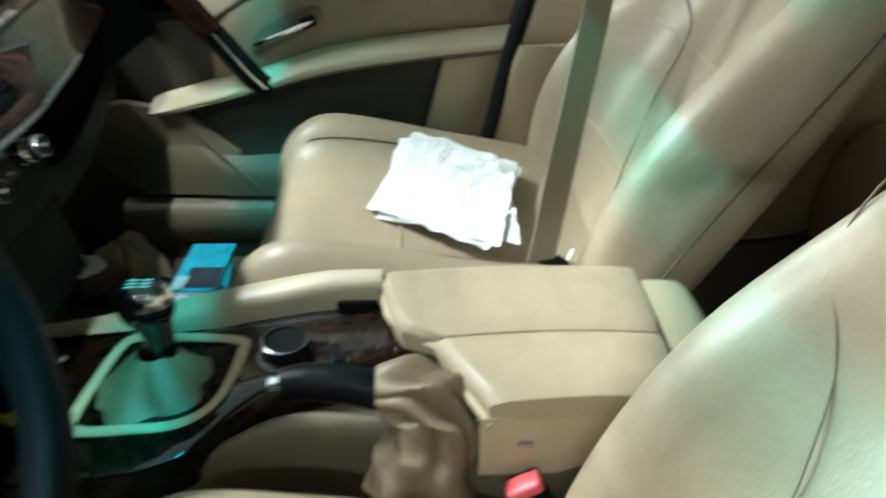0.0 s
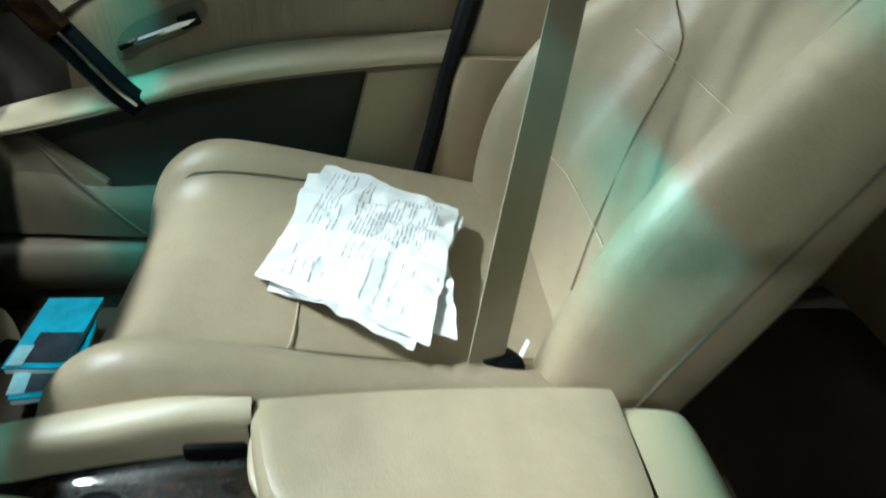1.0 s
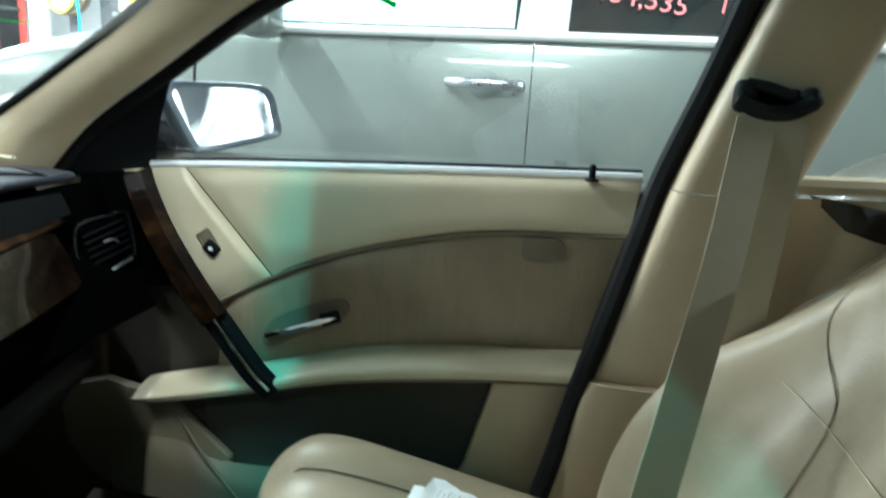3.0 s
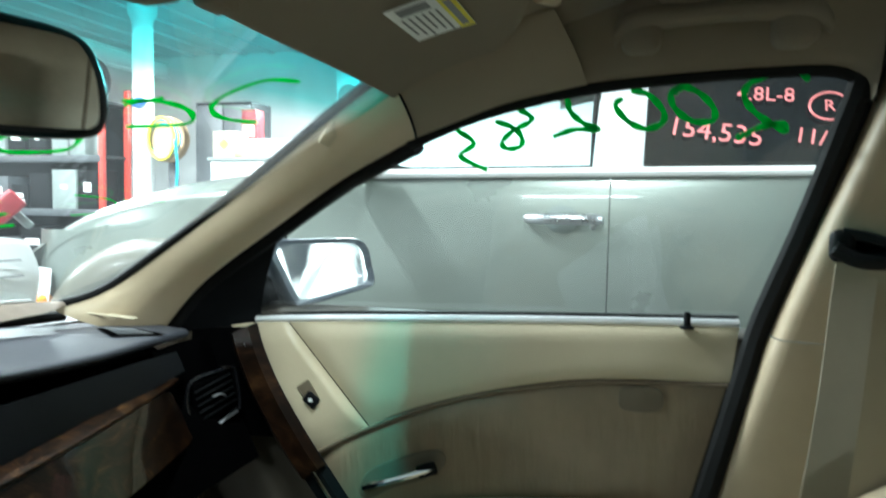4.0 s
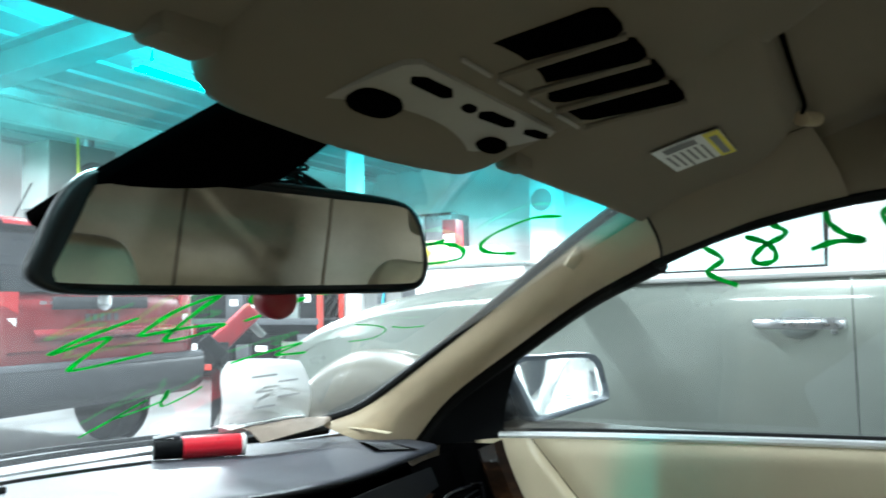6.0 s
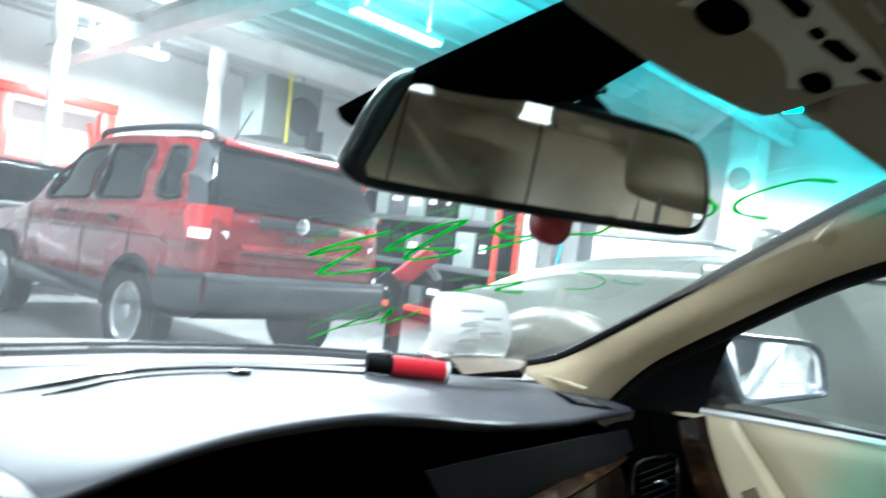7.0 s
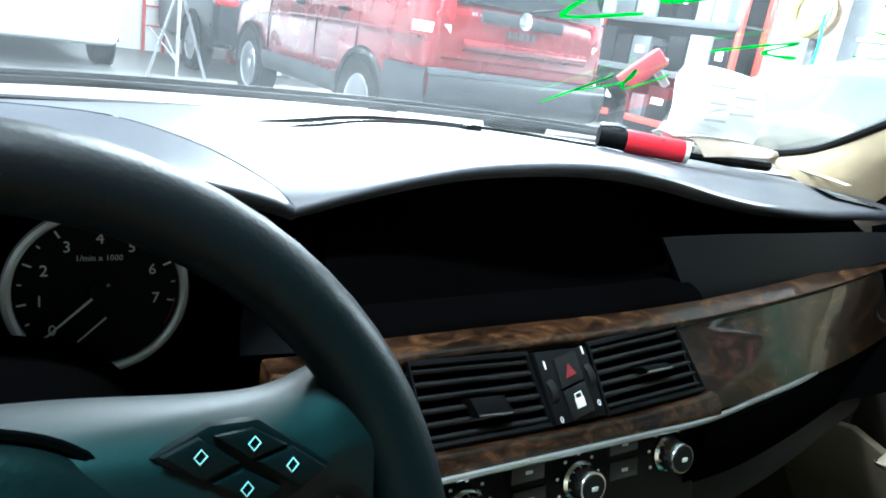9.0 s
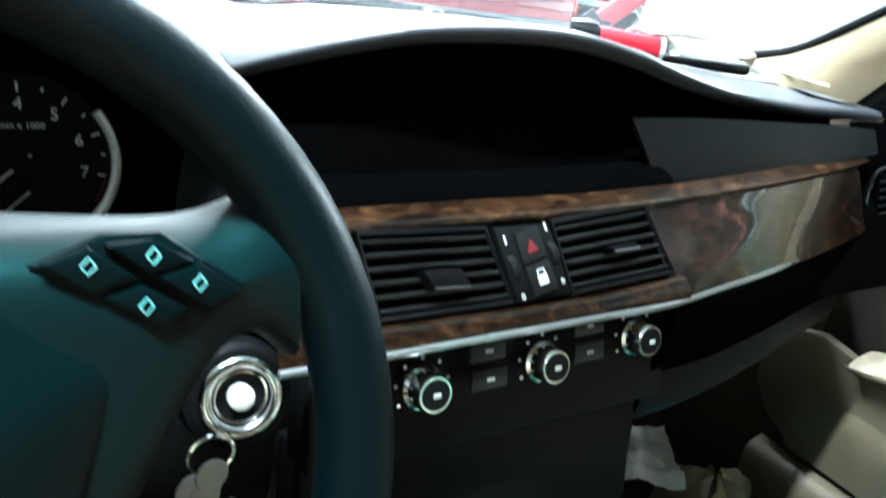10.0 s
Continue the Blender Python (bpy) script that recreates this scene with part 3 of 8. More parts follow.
IN_BOT = [(-0.105, 0.715), (0.0, 0.712), (0.137, 0.698), (0.235, 0.678), (0.335, 0.649), (0.43, 0.61)]
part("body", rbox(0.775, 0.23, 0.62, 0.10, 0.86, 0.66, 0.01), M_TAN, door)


def door_skin(top, bottom, x0, x1, bulge, n=28):
    """A panel between a lower and an upper curve in the door's plane, leaning out by x0 to x1 and bulging inward."""
    rows = []
    t, b = spline([(p[0], p[1], 0) for p in top], n), spline([(p[0], p[1], 0) for p in bottom], n)
    for k in range(11):
        f = k / 10
        e = max(0.0, 1 - abs(2 * f - 1) ** 6)
        rows.append([Vector((x0 + (x1 - x0) * f - bulge * e * min(1.0, 8 * min(i, n - 1 - i) / (n - 1)), b[i].x + (t[i].x - b[i].x) * f, b[i].y + (t[i].y - b[i].y) * f)) for i in range(n)])
    return sheet(rows)


SILL = [(0.532, 0.932), (0.40, 0.941), (0.25, 0.949), (0.10, 0.956), (-0.05, 0.962), (-0.163, 0.966)]
part("upper_panel", door_skin([(0.475, 0.936), (0.40, 0.941), (0.25, 0.949), (0.10, 0.956), (-0.05, 0.962), (-0.163, 0.966)], [(0.337, 0.792), (0.30, 0.812), (0.237, 0.837), (0.144, 0.864), (0.023, 0.887), (-0.153, 0.896)], DX - 0.003, DX + 0.012, 0.010), M_CREAM, door, "cream upper door panel")
part("front_panel", door_skin([(0.575, 0.925), (0.545, 0.930), (0.51, 0.934), (0.477, 0.936)], [(0.425, 0.742), (0.40, 0.756), (0.37, 0.774), (0.339, 0.791)], DX - 0.003, DX + 0.012, 0.012), M_CREAM, door, "pale cream switch panel")
part("insert", door_skin(IN_TOP, list(reversed(IN_BOT)), DX + 0.008, DX + 0.006, 0.010), wrinkled("wrinkled_tan_leather", (0.23, 0.172, 0.108)), door, "wrinkled tan leather door insert")
part("seam_line", tube([(DX - 0.003, y, z - 0.001) for y, z in IN_TOP], 0.003, 6, samples=30), M_SEAM, door)
ARM = [(0.545, 0.594, 0.590), (0.530, 0.601, 0.585), (0.45, 0.622, 0.600), (0.335, 0.652, 0.628), (0.235, 0.681, 0.652), (0.137, 0.699, 0.668), (0.0, 0.712, 0.684), (-0.12, 0.718, 0.692)]
part("armrest", loft([[(0.715, y, t + 0.010), (0.690, y, t + 0.006), (0.668, y, t - 0.004), (0.660, y, (t + b) / 2), (0.667, y, b + 0.002), (0.70, y, b - 0.006)] for y, t, b in ARM], 16, 30), M_CREAM, door, "cream padded armrest")
part("armrest_seam", tube([(0.664, y, b + 0.003) for y, t, b in ARM], 0.0025, 6, samples=30), M_SEAM, door)
# The near-black tone here paints the recess's shade.
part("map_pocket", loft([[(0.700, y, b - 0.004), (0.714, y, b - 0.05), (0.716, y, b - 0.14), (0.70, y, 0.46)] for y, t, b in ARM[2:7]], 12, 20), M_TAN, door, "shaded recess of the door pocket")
part("rear_panel", plate([(0.01, 0.672), (-0.115, 0.685), (-0.10, 0.60), (-0.06, 0.50), (-0.04, 0.42), (0.10, 0.42), (0.045, 0.535)], 0.022, side_plane(0.712), 0.008), M_BEIGE, door)
# Lower door beige takes this darker tone to paint its shade.
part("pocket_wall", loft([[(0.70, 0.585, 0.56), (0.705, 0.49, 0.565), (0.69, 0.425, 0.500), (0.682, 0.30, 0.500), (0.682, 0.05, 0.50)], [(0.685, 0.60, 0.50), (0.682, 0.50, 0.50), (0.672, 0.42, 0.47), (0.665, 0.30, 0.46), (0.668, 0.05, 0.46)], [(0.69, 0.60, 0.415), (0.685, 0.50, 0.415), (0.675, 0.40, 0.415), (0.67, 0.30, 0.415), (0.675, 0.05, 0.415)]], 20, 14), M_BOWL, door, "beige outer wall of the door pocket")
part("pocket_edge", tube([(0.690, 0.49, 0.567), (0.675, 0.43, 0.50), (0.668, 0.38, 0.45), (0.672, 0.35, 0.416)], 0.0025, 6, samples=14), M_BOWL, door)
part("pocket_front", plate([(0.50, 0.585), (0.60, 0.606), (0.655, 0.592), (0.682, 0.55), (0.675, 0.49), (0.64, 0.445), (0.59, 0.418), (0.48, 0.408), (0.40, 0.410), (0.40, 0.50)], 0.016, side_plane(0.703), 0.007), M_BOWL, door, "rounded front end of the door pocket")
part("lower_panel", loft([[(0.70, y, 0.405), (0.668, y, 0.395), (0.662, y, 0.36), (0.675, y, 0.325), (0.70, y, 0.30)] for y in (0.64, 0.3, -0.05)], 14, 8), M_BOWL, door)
# pull: burl wood above, black below
PULL = [(0.666, 0.534, 0.926), (0.657, 0.518, 0.893), (0.648, 0.487, 0.840), (0.640, 0.44, 0.775), (0.640, 0.395, 0.715), (0.648, 0.355, 0.655), (0.662, 0.330, 0.620)]
pull_pts = spline(PULL, 30)


def pull_strip(a, b, w0, w1, x_off, thick):
    rows = []
    for i in range(a, b):
        p = pull_pts[i]
        t = (pull_pts[min(i + 1, 29)] - pull_pts[max(i - 1, 0)]).normalized()
        sd = Vector((0, -t.z, t.y)).normalized()
        rows.append([p + Vector((x_off, 0, 0)) + sd * w0, p + Vector((x_off - thick, 0, 0)) + sd * (w0 * 0.8 + w1 * 0.2), p + Vector((x_off - thick, 0, 0)) + sd * (w0 * 0.2 + w1 * 0.8), p + Vector((x_off, 0, 0)) + sd * w1, p + Vector((x_off + 0.03, 0, 0)) + sd * (w0 + w1) / 2])
    return sheet(rows, close_u=True, caps=True)


pull = part("pull", pull_strip(0, 30, -0.030, 0.014, 0.012, 0.012), M_BLACK, door, "black grip of the door pull")
part("wood_trim", pull_strip(0, 19, -0.034, 0.012, 0.002, 0.010), M_PULL, pull, "glossy burl wood veneer")
part("chrome_edge", tube([pull_pts[i] + Vector((-0.004, -0.011 * 0.8, 0.011)) for i in range(4, 29)], 0.0028, 6), M_CHROME, pull, "thin chrome edge")
part("front_trim", plate([(0.62, 0.922), (0.525, 0.930), (0.490, 0.850), (0.462, 0.795), (0.472, 0.768), (0.52, 0.765), (0.60, 0.74), (0.64, 0.78)], 0.004, side_plane(0.686), 0.001), M_VOID, door, "black gap between door and dashboard")
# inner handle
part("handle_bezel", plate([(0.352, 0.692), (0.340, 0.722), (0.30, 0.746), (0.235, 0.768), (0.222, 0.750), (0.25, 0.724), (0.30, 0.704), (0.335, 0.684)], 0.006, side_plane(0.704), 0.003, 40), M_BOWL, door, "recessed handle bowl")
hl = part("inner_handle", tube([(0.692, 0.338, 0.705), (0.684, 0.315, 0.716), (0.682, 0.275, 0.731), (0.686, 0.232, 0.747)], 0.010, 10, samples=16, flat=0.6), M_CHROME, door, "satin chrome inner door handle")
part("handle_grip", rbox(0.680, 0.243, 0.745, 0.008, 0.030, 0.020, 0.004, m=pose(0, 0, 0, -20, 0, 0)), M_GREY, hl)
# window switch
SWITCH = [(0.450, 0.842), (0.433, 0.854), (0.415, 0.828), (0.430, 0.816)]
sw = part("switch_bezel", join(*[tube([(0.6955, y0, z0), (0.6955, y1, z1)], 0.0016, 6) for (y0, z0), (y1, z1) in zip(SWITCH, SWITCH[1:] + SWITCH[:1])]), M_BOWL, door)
part("switch_well", plate(SWITCH, 0.0015, side_plane(0.696), 0.001), M_BOWL, door, "window switch well, its shade put in the colour")
part("window_switch", rbox(0.6935, 0.4265, 0.8255, 0.008, 0.023, 0.019, 0.003, m=pose(0, 0, 0, 38, 0, 0)), M_BLACK, sw, "black window switch")
part("switch_mark", rbox(0.689, 0.426, 0.826, 0.001, 0.006, 0.005, 0.0), M_WHITE, sw)
part("airbag_badge", plate([(-0.065, 0.852), (-0.022, 0.850), (-0.016, 0.866), (-0.022, 0.880), (-0.062, 0.882), (-0.072, 0.868)], 0.003, side_plane(0.7005), 0.0015, 24), M_BOWL, door, "small embossed oval")
# sill, glass and pin
part("sill_strip", tube([(0.722, y, z + 0.004) for y, z in SILL], 0.007, 8, samples=30, flat=0.8), M_BRIGHT, door, "bright window sill strip")
part("sill_seal", tube([(0.732, y, z + 0.008) for y, z in SILL], 0.006, 6, samples=30), M_RUBBER, door)
pin = part("lock_pin", lathe([(0.009, 0.0), (0.009, 0.003), (0.0045, 0.004), (0.0045, 0.018), (0.004, 0.021), (0.001, 0.022)], 14, pose(0.706, -0.098, 0.962)), M_BLACK, door, "black lock pin")


def side_glass_x(z):
    return 0.735 - 0.45 * (z - 0.96)


top_g = spline([(y, z, 0) for y, z in [(0.56, 0.95), (0.46, 1.06), (0.33, 1.16), (0.2, 1.25), (0.05, 1.30), (-0.1, 1.315), (-0.27, 1.318)]], 26)
low_g = spline([(y, z, 0) for y, z in [(0.58, 0.92), (0.3, 0.94), (0.0, 0.95), (-0.2, 0.958)]], 26)
rows_g = []
for k in range(8):
    f = k / 7
    rows_g.append([Vector((side_glass_x(low_g[i].y + (top_g[i].y - low_g[i].y) * f), low_g[i].x + (top_g[i].x - low_g[i].x) * f, low_g[i].y + (top_g[i].y - low_g[i].y) * f)) for i in range(26)])
window = part("window", sheet(rows_g), M_GLASS, door, "clear side glass")

# ---- writing in green marker on the glass ----


def stroke_on_side(pts, w=0.0036):
    return ribbon([(side_glass_x(z) - 0.003, y, z) for y, z in pts], (-1, 0, -0.45), w, 8 * len(pts))


GREEN_SIDE = [
    [(0.192, 1.212), (0.171, 1.196), (0.190, 1.180), (0.156, 1.163)],
    [(0.142, 1.222), (0.120, 1.214), (0.110, 1.203), (0.112, 1.192), (0.128, 1.189), (0.135, 1.196), (0.121, 1.210), (0.100, 1.220), (0.098, 1.227), (0.112, 1.235)],
    [(0.053, 1.246), (0.049, 1.231), (0.034, 1.218), (0.016, 1.211), (0.045, 1.211), (0.071, 1.203)],
    [(-0.011, 1.245), (-0.003, 1.237), (-0.017, 1.220), (-0.038, 1.211), (-0.056, 1.217), (-0.057, 1.230), (-0.040, 1.248), (-0.020, 1.253)],
    [(-0.077, 1.254), (-0.065, 1.250), (-0.069, 1.234), (-0.089, 1.219), (-0.111, 1.219), (-0.112, 1.232), (-0.095, 1.249), (-0.075, 1.256), (-0.068, 1.248)],
    [(-0.207, 1.259), (-0.197, 1.267), (-0.172, 1.267), (-0.149, 1.258), (-0.143, 1.245), (-0.154, 1.229), (-0.174, 1.215), (-0.190, 1.207), (-0.185, 1.215), (-0.163, 1.211), (-0.139, 1.199)],
]
marks = thing("window_marking", "green paint marker figures written on the side glass", "marking")
for g in GREEN_SIDE:
    part("stroke", stroke_on_side(g), M_GREEN, marks)


def on_shield(x, f):
    return shield_point(x, f) + Vector((0, -0.003, -0.006))


marks2 = thing("windshield_marking", "green paint marker scrawl across the windshield", "marking")
GREEN_FRONT = [
    [(0.079, 0.532), (0.050, 0.480), (0.037, 0.439), (0.057, 0.462), (0.077, 0.474), (0.075, 0.399), (0.088, 0.387), (0.148, 0.424)],
    [(0.105, 0.478), (0.108, 0.547), (0.131, 0.595), (0.134, 0.548), (0.142, 0.464), (0.172, 0.472), (0.191, 0.504), (0.152, 0.499), (0.108, 0.478)],
    [(0.169, 0.630), (0.173, 0.594), (0.188, 0.575), (0.214, 0.569), (0.247, 0.587), (0.212, 0.514)],
    [(0.231, 0.677), (0.226, 0.623), (0.247, 0.607), (0.280, 0.612), (0.304, 0.632), (0.289, 0.681)],
    [(0.300, 0.798), (0.278, 0.761)],
    [(0.269, 0.771), (0.311, 0.788), (0.356, 0.776), (0.375, 0.743), (0.320, 0.709)],
    [(0.401, 0.918), (0.362, 0.896), (0.354, 0.837), (0.369, 0.797), (0.405, 0.778), (0.455, 0.785)],
    [(0.278, 0.365), (0.303, 0.391), (0.346, 0.425), (0.334, 0.387), (0.378, 0.387)],
    [(0.186, 0.147), (0.222, 0.255), (0.205, 0.20), (0.245, 0.245), (0.235, 0.285)],
    [(0.235, 0.285), (0.255, 0.225), (0.275, 0.262), (0.280, 0.285)],
    [(0.394, 0.491), (0.439, 0.483), (0.467, 0.463), (0.465, 0.432), (0.429, 0.421)],
    [(0.469, 0.478), (0.500, 0.472), (0.530, 0.478)],
]
for i, g in enumerate(GREEN_FRONT):
    part("stroke", ribbon([on_shield(x, f) for x, f in g], (0, -0.43, -0.9), 0.0030 if i < 8 else (0.0020 if i < 10 else 0.0009), 44), M_GREEN, marks2)

# ---- seats ----


def spline_pairs(line, n):
    return [(q.x, q.y) for q in spline([(p[0], p[1], 0) for p in line], n)]


def car_seat(name, label, cx, dy, back_dy=0.0, dz=0.0, slim=0.0, seams=()):
    """A leather bucket seat: cushion, backrest, headrest and their sewn lines."""
    root = thing(name, label, "car seat", group="front seats")
    prof = [(-0.235, 0.33), (-0.258, 0.42), (-0.262, 0.50), (-0.250, 0.556), (-0.222, 0.586), (-0.188, 0.580), (-0.158, 0.550), (-0.10, 0.535), (0, 0.532)]
    lines = [(-0.22, 0.85, 0.93), (-0.12, 0.94, 0.96), (0.0, 1.0, 1.0), (0.12, 1.05, 1.0), (0.21, 1.08, 1.0), (0.262, 1.01, 0.99), (0.297, 0.84, 0.97), (0.31, 0.55, 0.955), (0.30, 0.1, 0.95)]

    def cush(y, f, w):
        k = np.interp(y, [-0.22, 0.0, 0.16], [0.25, 0.6, 1.0])
        low = [(a, b if b < 0.54 or abs(a) > 0.255 else 0.535 + (b - 0.535) * k) for a, b in prof]
        full = low + [(-a, b) for a, b in reversed(low[:-1])]
        return [(cx + a * w, y + dy, 0.33 + dz + (b - 0.33) * f) for a, b in full]

    def top(a, y):
        f = np.interp(y, [s[0] for s in lines[:6]], [s[1] for s in lines[:6]])
        b = np.interp(-abs(a), [p[0] for p in prof[2:]], [p[1] for p in prof[2:]])
        b = b if b < 0.54 else 0.535 + (b - 0.535) * np.interp(y, [-0.22, 0.0, 0.16], [0.25, 0.6, 1.0])
        return Vector((cx + a, y + dy, 0.33 + dz + (b - 0.33) * f + 0.0008))
    part("seat_cushion", loft([cush(*s) for s in lines], 54, 46), M_SEAT, root)
    for sg in (-1, 1):
        pts = [top(sg * 0.172, y) for y in np.linspace(-0.12, 0.25, 12)] + [Vector((cx + sg * 0.172, 0.29 + dy, 0.50 + dz)), Vector((cx + sg * 0.17, 0.309 + dy, 0.44 + dz))]
        part("seam", tube(pts, 0.0012, 6, samples=40), M_SEAM, root)
    # Pale colour on this cushion welt paints its lit edge.
    part("seam", tube([top(a, 0.084) for a in np.linspace(-0.172, 0.172, 14)], 0.0012, 6), M_PIPE, root, "sewn welt in a pale tone")
    for sg in (-1, 1):
        part("piping", tube([(cx + sg * 0.205, 0.262 + dy, 0.574 + dz), (cx + sg * 0.222, 0.285 + dy, 0.548 + dz), (cx + sg * 0.240, 0.290 + dy, 0.50 + dz), (cx + sg * 0.252, 0.272 + dy, 0.455 + dz), (cx + sg * 0.258, 0.24 + dy, 0.43 + dz)], 0.0030, 6, samples=20), M_FOLD, root, "gathered corner piping")
    part("seat_base", rbox(cx, 0.03 + dy, 0.31 + dz, 0.44, 0.46, 0.10, 0.02), M_TAN, root, "tan plastic seat base")
    th = radians(31)
    up, fw = Vector((0, -math.sin(th), math.cos(th))), Vector((0, math.cos(th), math.sin(th)))
    base = Vector((cx + slim, -0.185 + dy + back_dy, 0.475))
    edge = [0.0, 0.09, 0.135, 0.165, 0.190] if slim else [0.0, 0.10, 0.15, 0.185, 0.218]
    hs = [(-0.06, 0.90, -0.02, 0.02, 0.11), (0.02, 0.99, 0.0, 0.045, 0.15), (0.14, 1.02, 0.012, 0.062, 0.165), (0.26, 1.03, 0.014, 0.064, 0.16), (0.38, 1.0, 0.004, 0.052, 0.14), (0.50, 0.94, -0.008, 0.034, 0.12), (0.58, 0.86, -0.014, 0.022, 0.10), (0.63, 0.76, -0.026, 0.010, 0.07), (0.648, 0.6, -0.05, 0.0, 0.03)]

    def back(h, w, dep, bol, thick):
        thick = thick * (0.62 if slim else 1.0)
        half = [(0.0, dep), (0.09, dep + 0.002), (0.135, dep + bol * 0.45), (0.165, dep + bol * 0.92), (0.190, dep + bol), (0.214, dep + bol * 0.80), (0.233, dep + 0.005), (0.243, dep - 0.03), (0.235, dep - thick * 0.8), (0.19, dep - thick), (0.10, dep - thick * 1.05), (0.0, dep - thick * 1.08)] if slim else [(0.0, dep), (0.10, dep + 0.002), (0.150, dep + bol * 0.45), (0.185, dep + bol * 0.95), (0.218, dep + bol), (0.245, dep + bol * 0.55), (0.258, dep - 0.02), (0.250, dep - thick * 0.7), (0.20, dep - thick), (0.10, dep - thick * 1.05), (0.0, dep - thick * 1.08)]
        ring = half + [(-a, b) for a, b in reversed(half[1:-1])]
        lobe = max(0.0, 1 - ((h - 0.17) / 0.23) ** 2) if slim else 0.0
        return [base + Vector((a * w - (0.012 * lobe if a > 0.2 else 0.0), 0, 0)) + up * h + fw * (b + (0.040 * lobe * min(1.0, (a - 0.13) / 0.06) if a > 0.13 and b > -0.05 else 0.0)) for a, b in ring]

    def front(a, h):
        w, dep, bol = [np.interp(h, [s[0] for s in hs], [s[k] for s in hs]) for k in (1, 2, 3)]
        u = abs(a) / w
        d = dep + np.interp(u, edge, [0, 0.002 + bol * 0.02, bol * 0.45, bol * 0.95, bol])
        return base + Vector((a, 0, 0)) + up * h + fw * (d + 0.0008)
    part("backrest", loft([back(*s) for s in hs], 64, 46, close_u=True, caps=True), M_SEAT, root)
    if slim:
        for hh, a0, a1 in ((0.327, 0.200, -0.115), (0.141, 0.160, -0.095)):
            part("welt", tube([front(a0 + (a1 - a0) * k / 11, hh) for k in range(12)], 0.0008, 6), M_PIPE, root, "sewn welt in a pale tone")
    for line in seams:
        part("seam", tube([front(a, h) for a, h in spline_pairs(line, 28)], 0.0010, 6), M_FOLD, root)
    for sg in (-1, 1):
        k = 0.935 if slim else 1.0
        part("piping", tube([base + Vector((sg * a * k, 0, 0)) + up * h + fw * (d * k) for h, a, d in [(0.03, 0.259, -0.03), (0.14, 0.2645, -0.02), (0.26, 0.266, -0.02), (0.38, 0.259, -0.028), (0.50, 0.244, -0.038), (0.57, 0.223, -0.042), (0.62, 0.193, -0.05)]], 0.0028, 6, samples=30), M_SEAM, root)
    hr = base + up * 0.79
    part("headrest", loft([[hr + Vector((a * w, 0, 0)) + up * v + fw * (b * t - 0.045) for a, b in [(0.13, 0), (0.115, 0.6), (0.06, 0.95), (0, 1.0), (-0.06, 0.95), (-0.115, 0.6), (-0.13, 0), (-0.115, -0.6), (-0.06, -0.95), (0, -1), (0.06, -0.95), (0.115, -0.6)]] for v, w, t in [(-0.085, 0.6, 0.02), (-0.08, 0.95, 0.04), (-0.05, 1.02, 0.05), (0.0, 1.03, 0.052), (0.05, 1.0, 0.048), (0.08, 0.92, 0.035), (0.088, 0.6, 0.015)]], 40, 24, close_u=True, caps=True), M_SEAT, root, "beige leather headrest")
    for a in (-0.06, 0.06):
        part("headrest_post", tube([base + Vector((a, 0, 0)) + up * 0.60 + fw * -0.05, base + Vector((a, 0, 0)) + up * 0.74 + fw * -0.045], 0.006, 10), M_CHROME, root, "chrome post")
    return root


car_seat("passenger_seat", "beige leather front passenger seat with worn bolsters", 0.388, 0.0, slim=0.022, seams=[[(0.175, 0.50), (0.165, 0.44), (0.138, 0.386), (0.063, 0.329), (0.012, 0.226), (-0.029, 0.154), (-0.080, 0.077)], [(0.185, 0.54), (0.205, 0.40), (0.205, 0.33), (0.195, 0.251), (0.165, 0.15), (0.150, 0.05)], [(-0.130, 0.56), (-0.135, 0.42), (-0.125, 0.30), (-0.13, 0.15), (-0.12, 0.04)]])
driver_seat = car_seat("driver_seat", "beige leather driver seat with dark seams", -0.400, 0.035, 0.065, -0.030, seams=[[(0.225, 0.56), (0.235, 0.45), (0.215, 0.38), (0.165, 0.325), (0.130, 0.27), (0.105, 0.20), (0.09, 0.08)], [(-0.15, 0.05), (-0.15, 0.25), (-0.14, 0.55)]])

rear = thing("rear_bench", "beige leather rear bench seat with three headrests", "car seat")
part("seat_cushion", loft([[(-0.66, y, 0.30), (-0.67, y, 0.50 * k), (-0.55, y, 0.56 * k), (-0.2, y, 0.55 * k), (0, y, 0.57 * k), (0.2, y, 0.55 * k), (0.55, y, 0.56 * k), (0.67, y, 0.50 * k), (0.66, y, 0.30)] for y, k in [(-1.3, 0.98), (-1.0, 0.98), (-0.82, 1.03), (-0.76, 0.98), (-0.735, 0.8), (-0.74, 0.62)]], 40, 18), M_SEAT, rear)
part("backrest", loft([[(x, -1.20 + b - 0.03 * abs(x), 0.50 + 0.0), (x, -1.23 + b - 0.03 * abs(x), 0.65), (x, -1.31 + b, 0.92), (x, -1.38 + b, 1.055), (x, -1.44 + b, 1.068), (x, -1.48 + b, 0.95)] for x, b in [(-0.67, 0.06), (-0.55, 0.02), (-0.35, 0.0), (-0.15, 0.02), (0, 0.04), (0.15, 0.02), (0.35, 0.0), (0.55, 0.02), (0.67, 0.06)]], 20, 44), M_SEAT, rear)
for hx in (-0.20, 0.20, -0.52, 0.52):
    part("seam", tube([(hx, -1.205, 0.60), (hx, -1.24, 0.72), (hx, -1.30, 0.92), (hx, -1.362, 1.055), (hx, -1.43, 1.07)], 0.006, 6, samples=20), M_SEAM, rear)
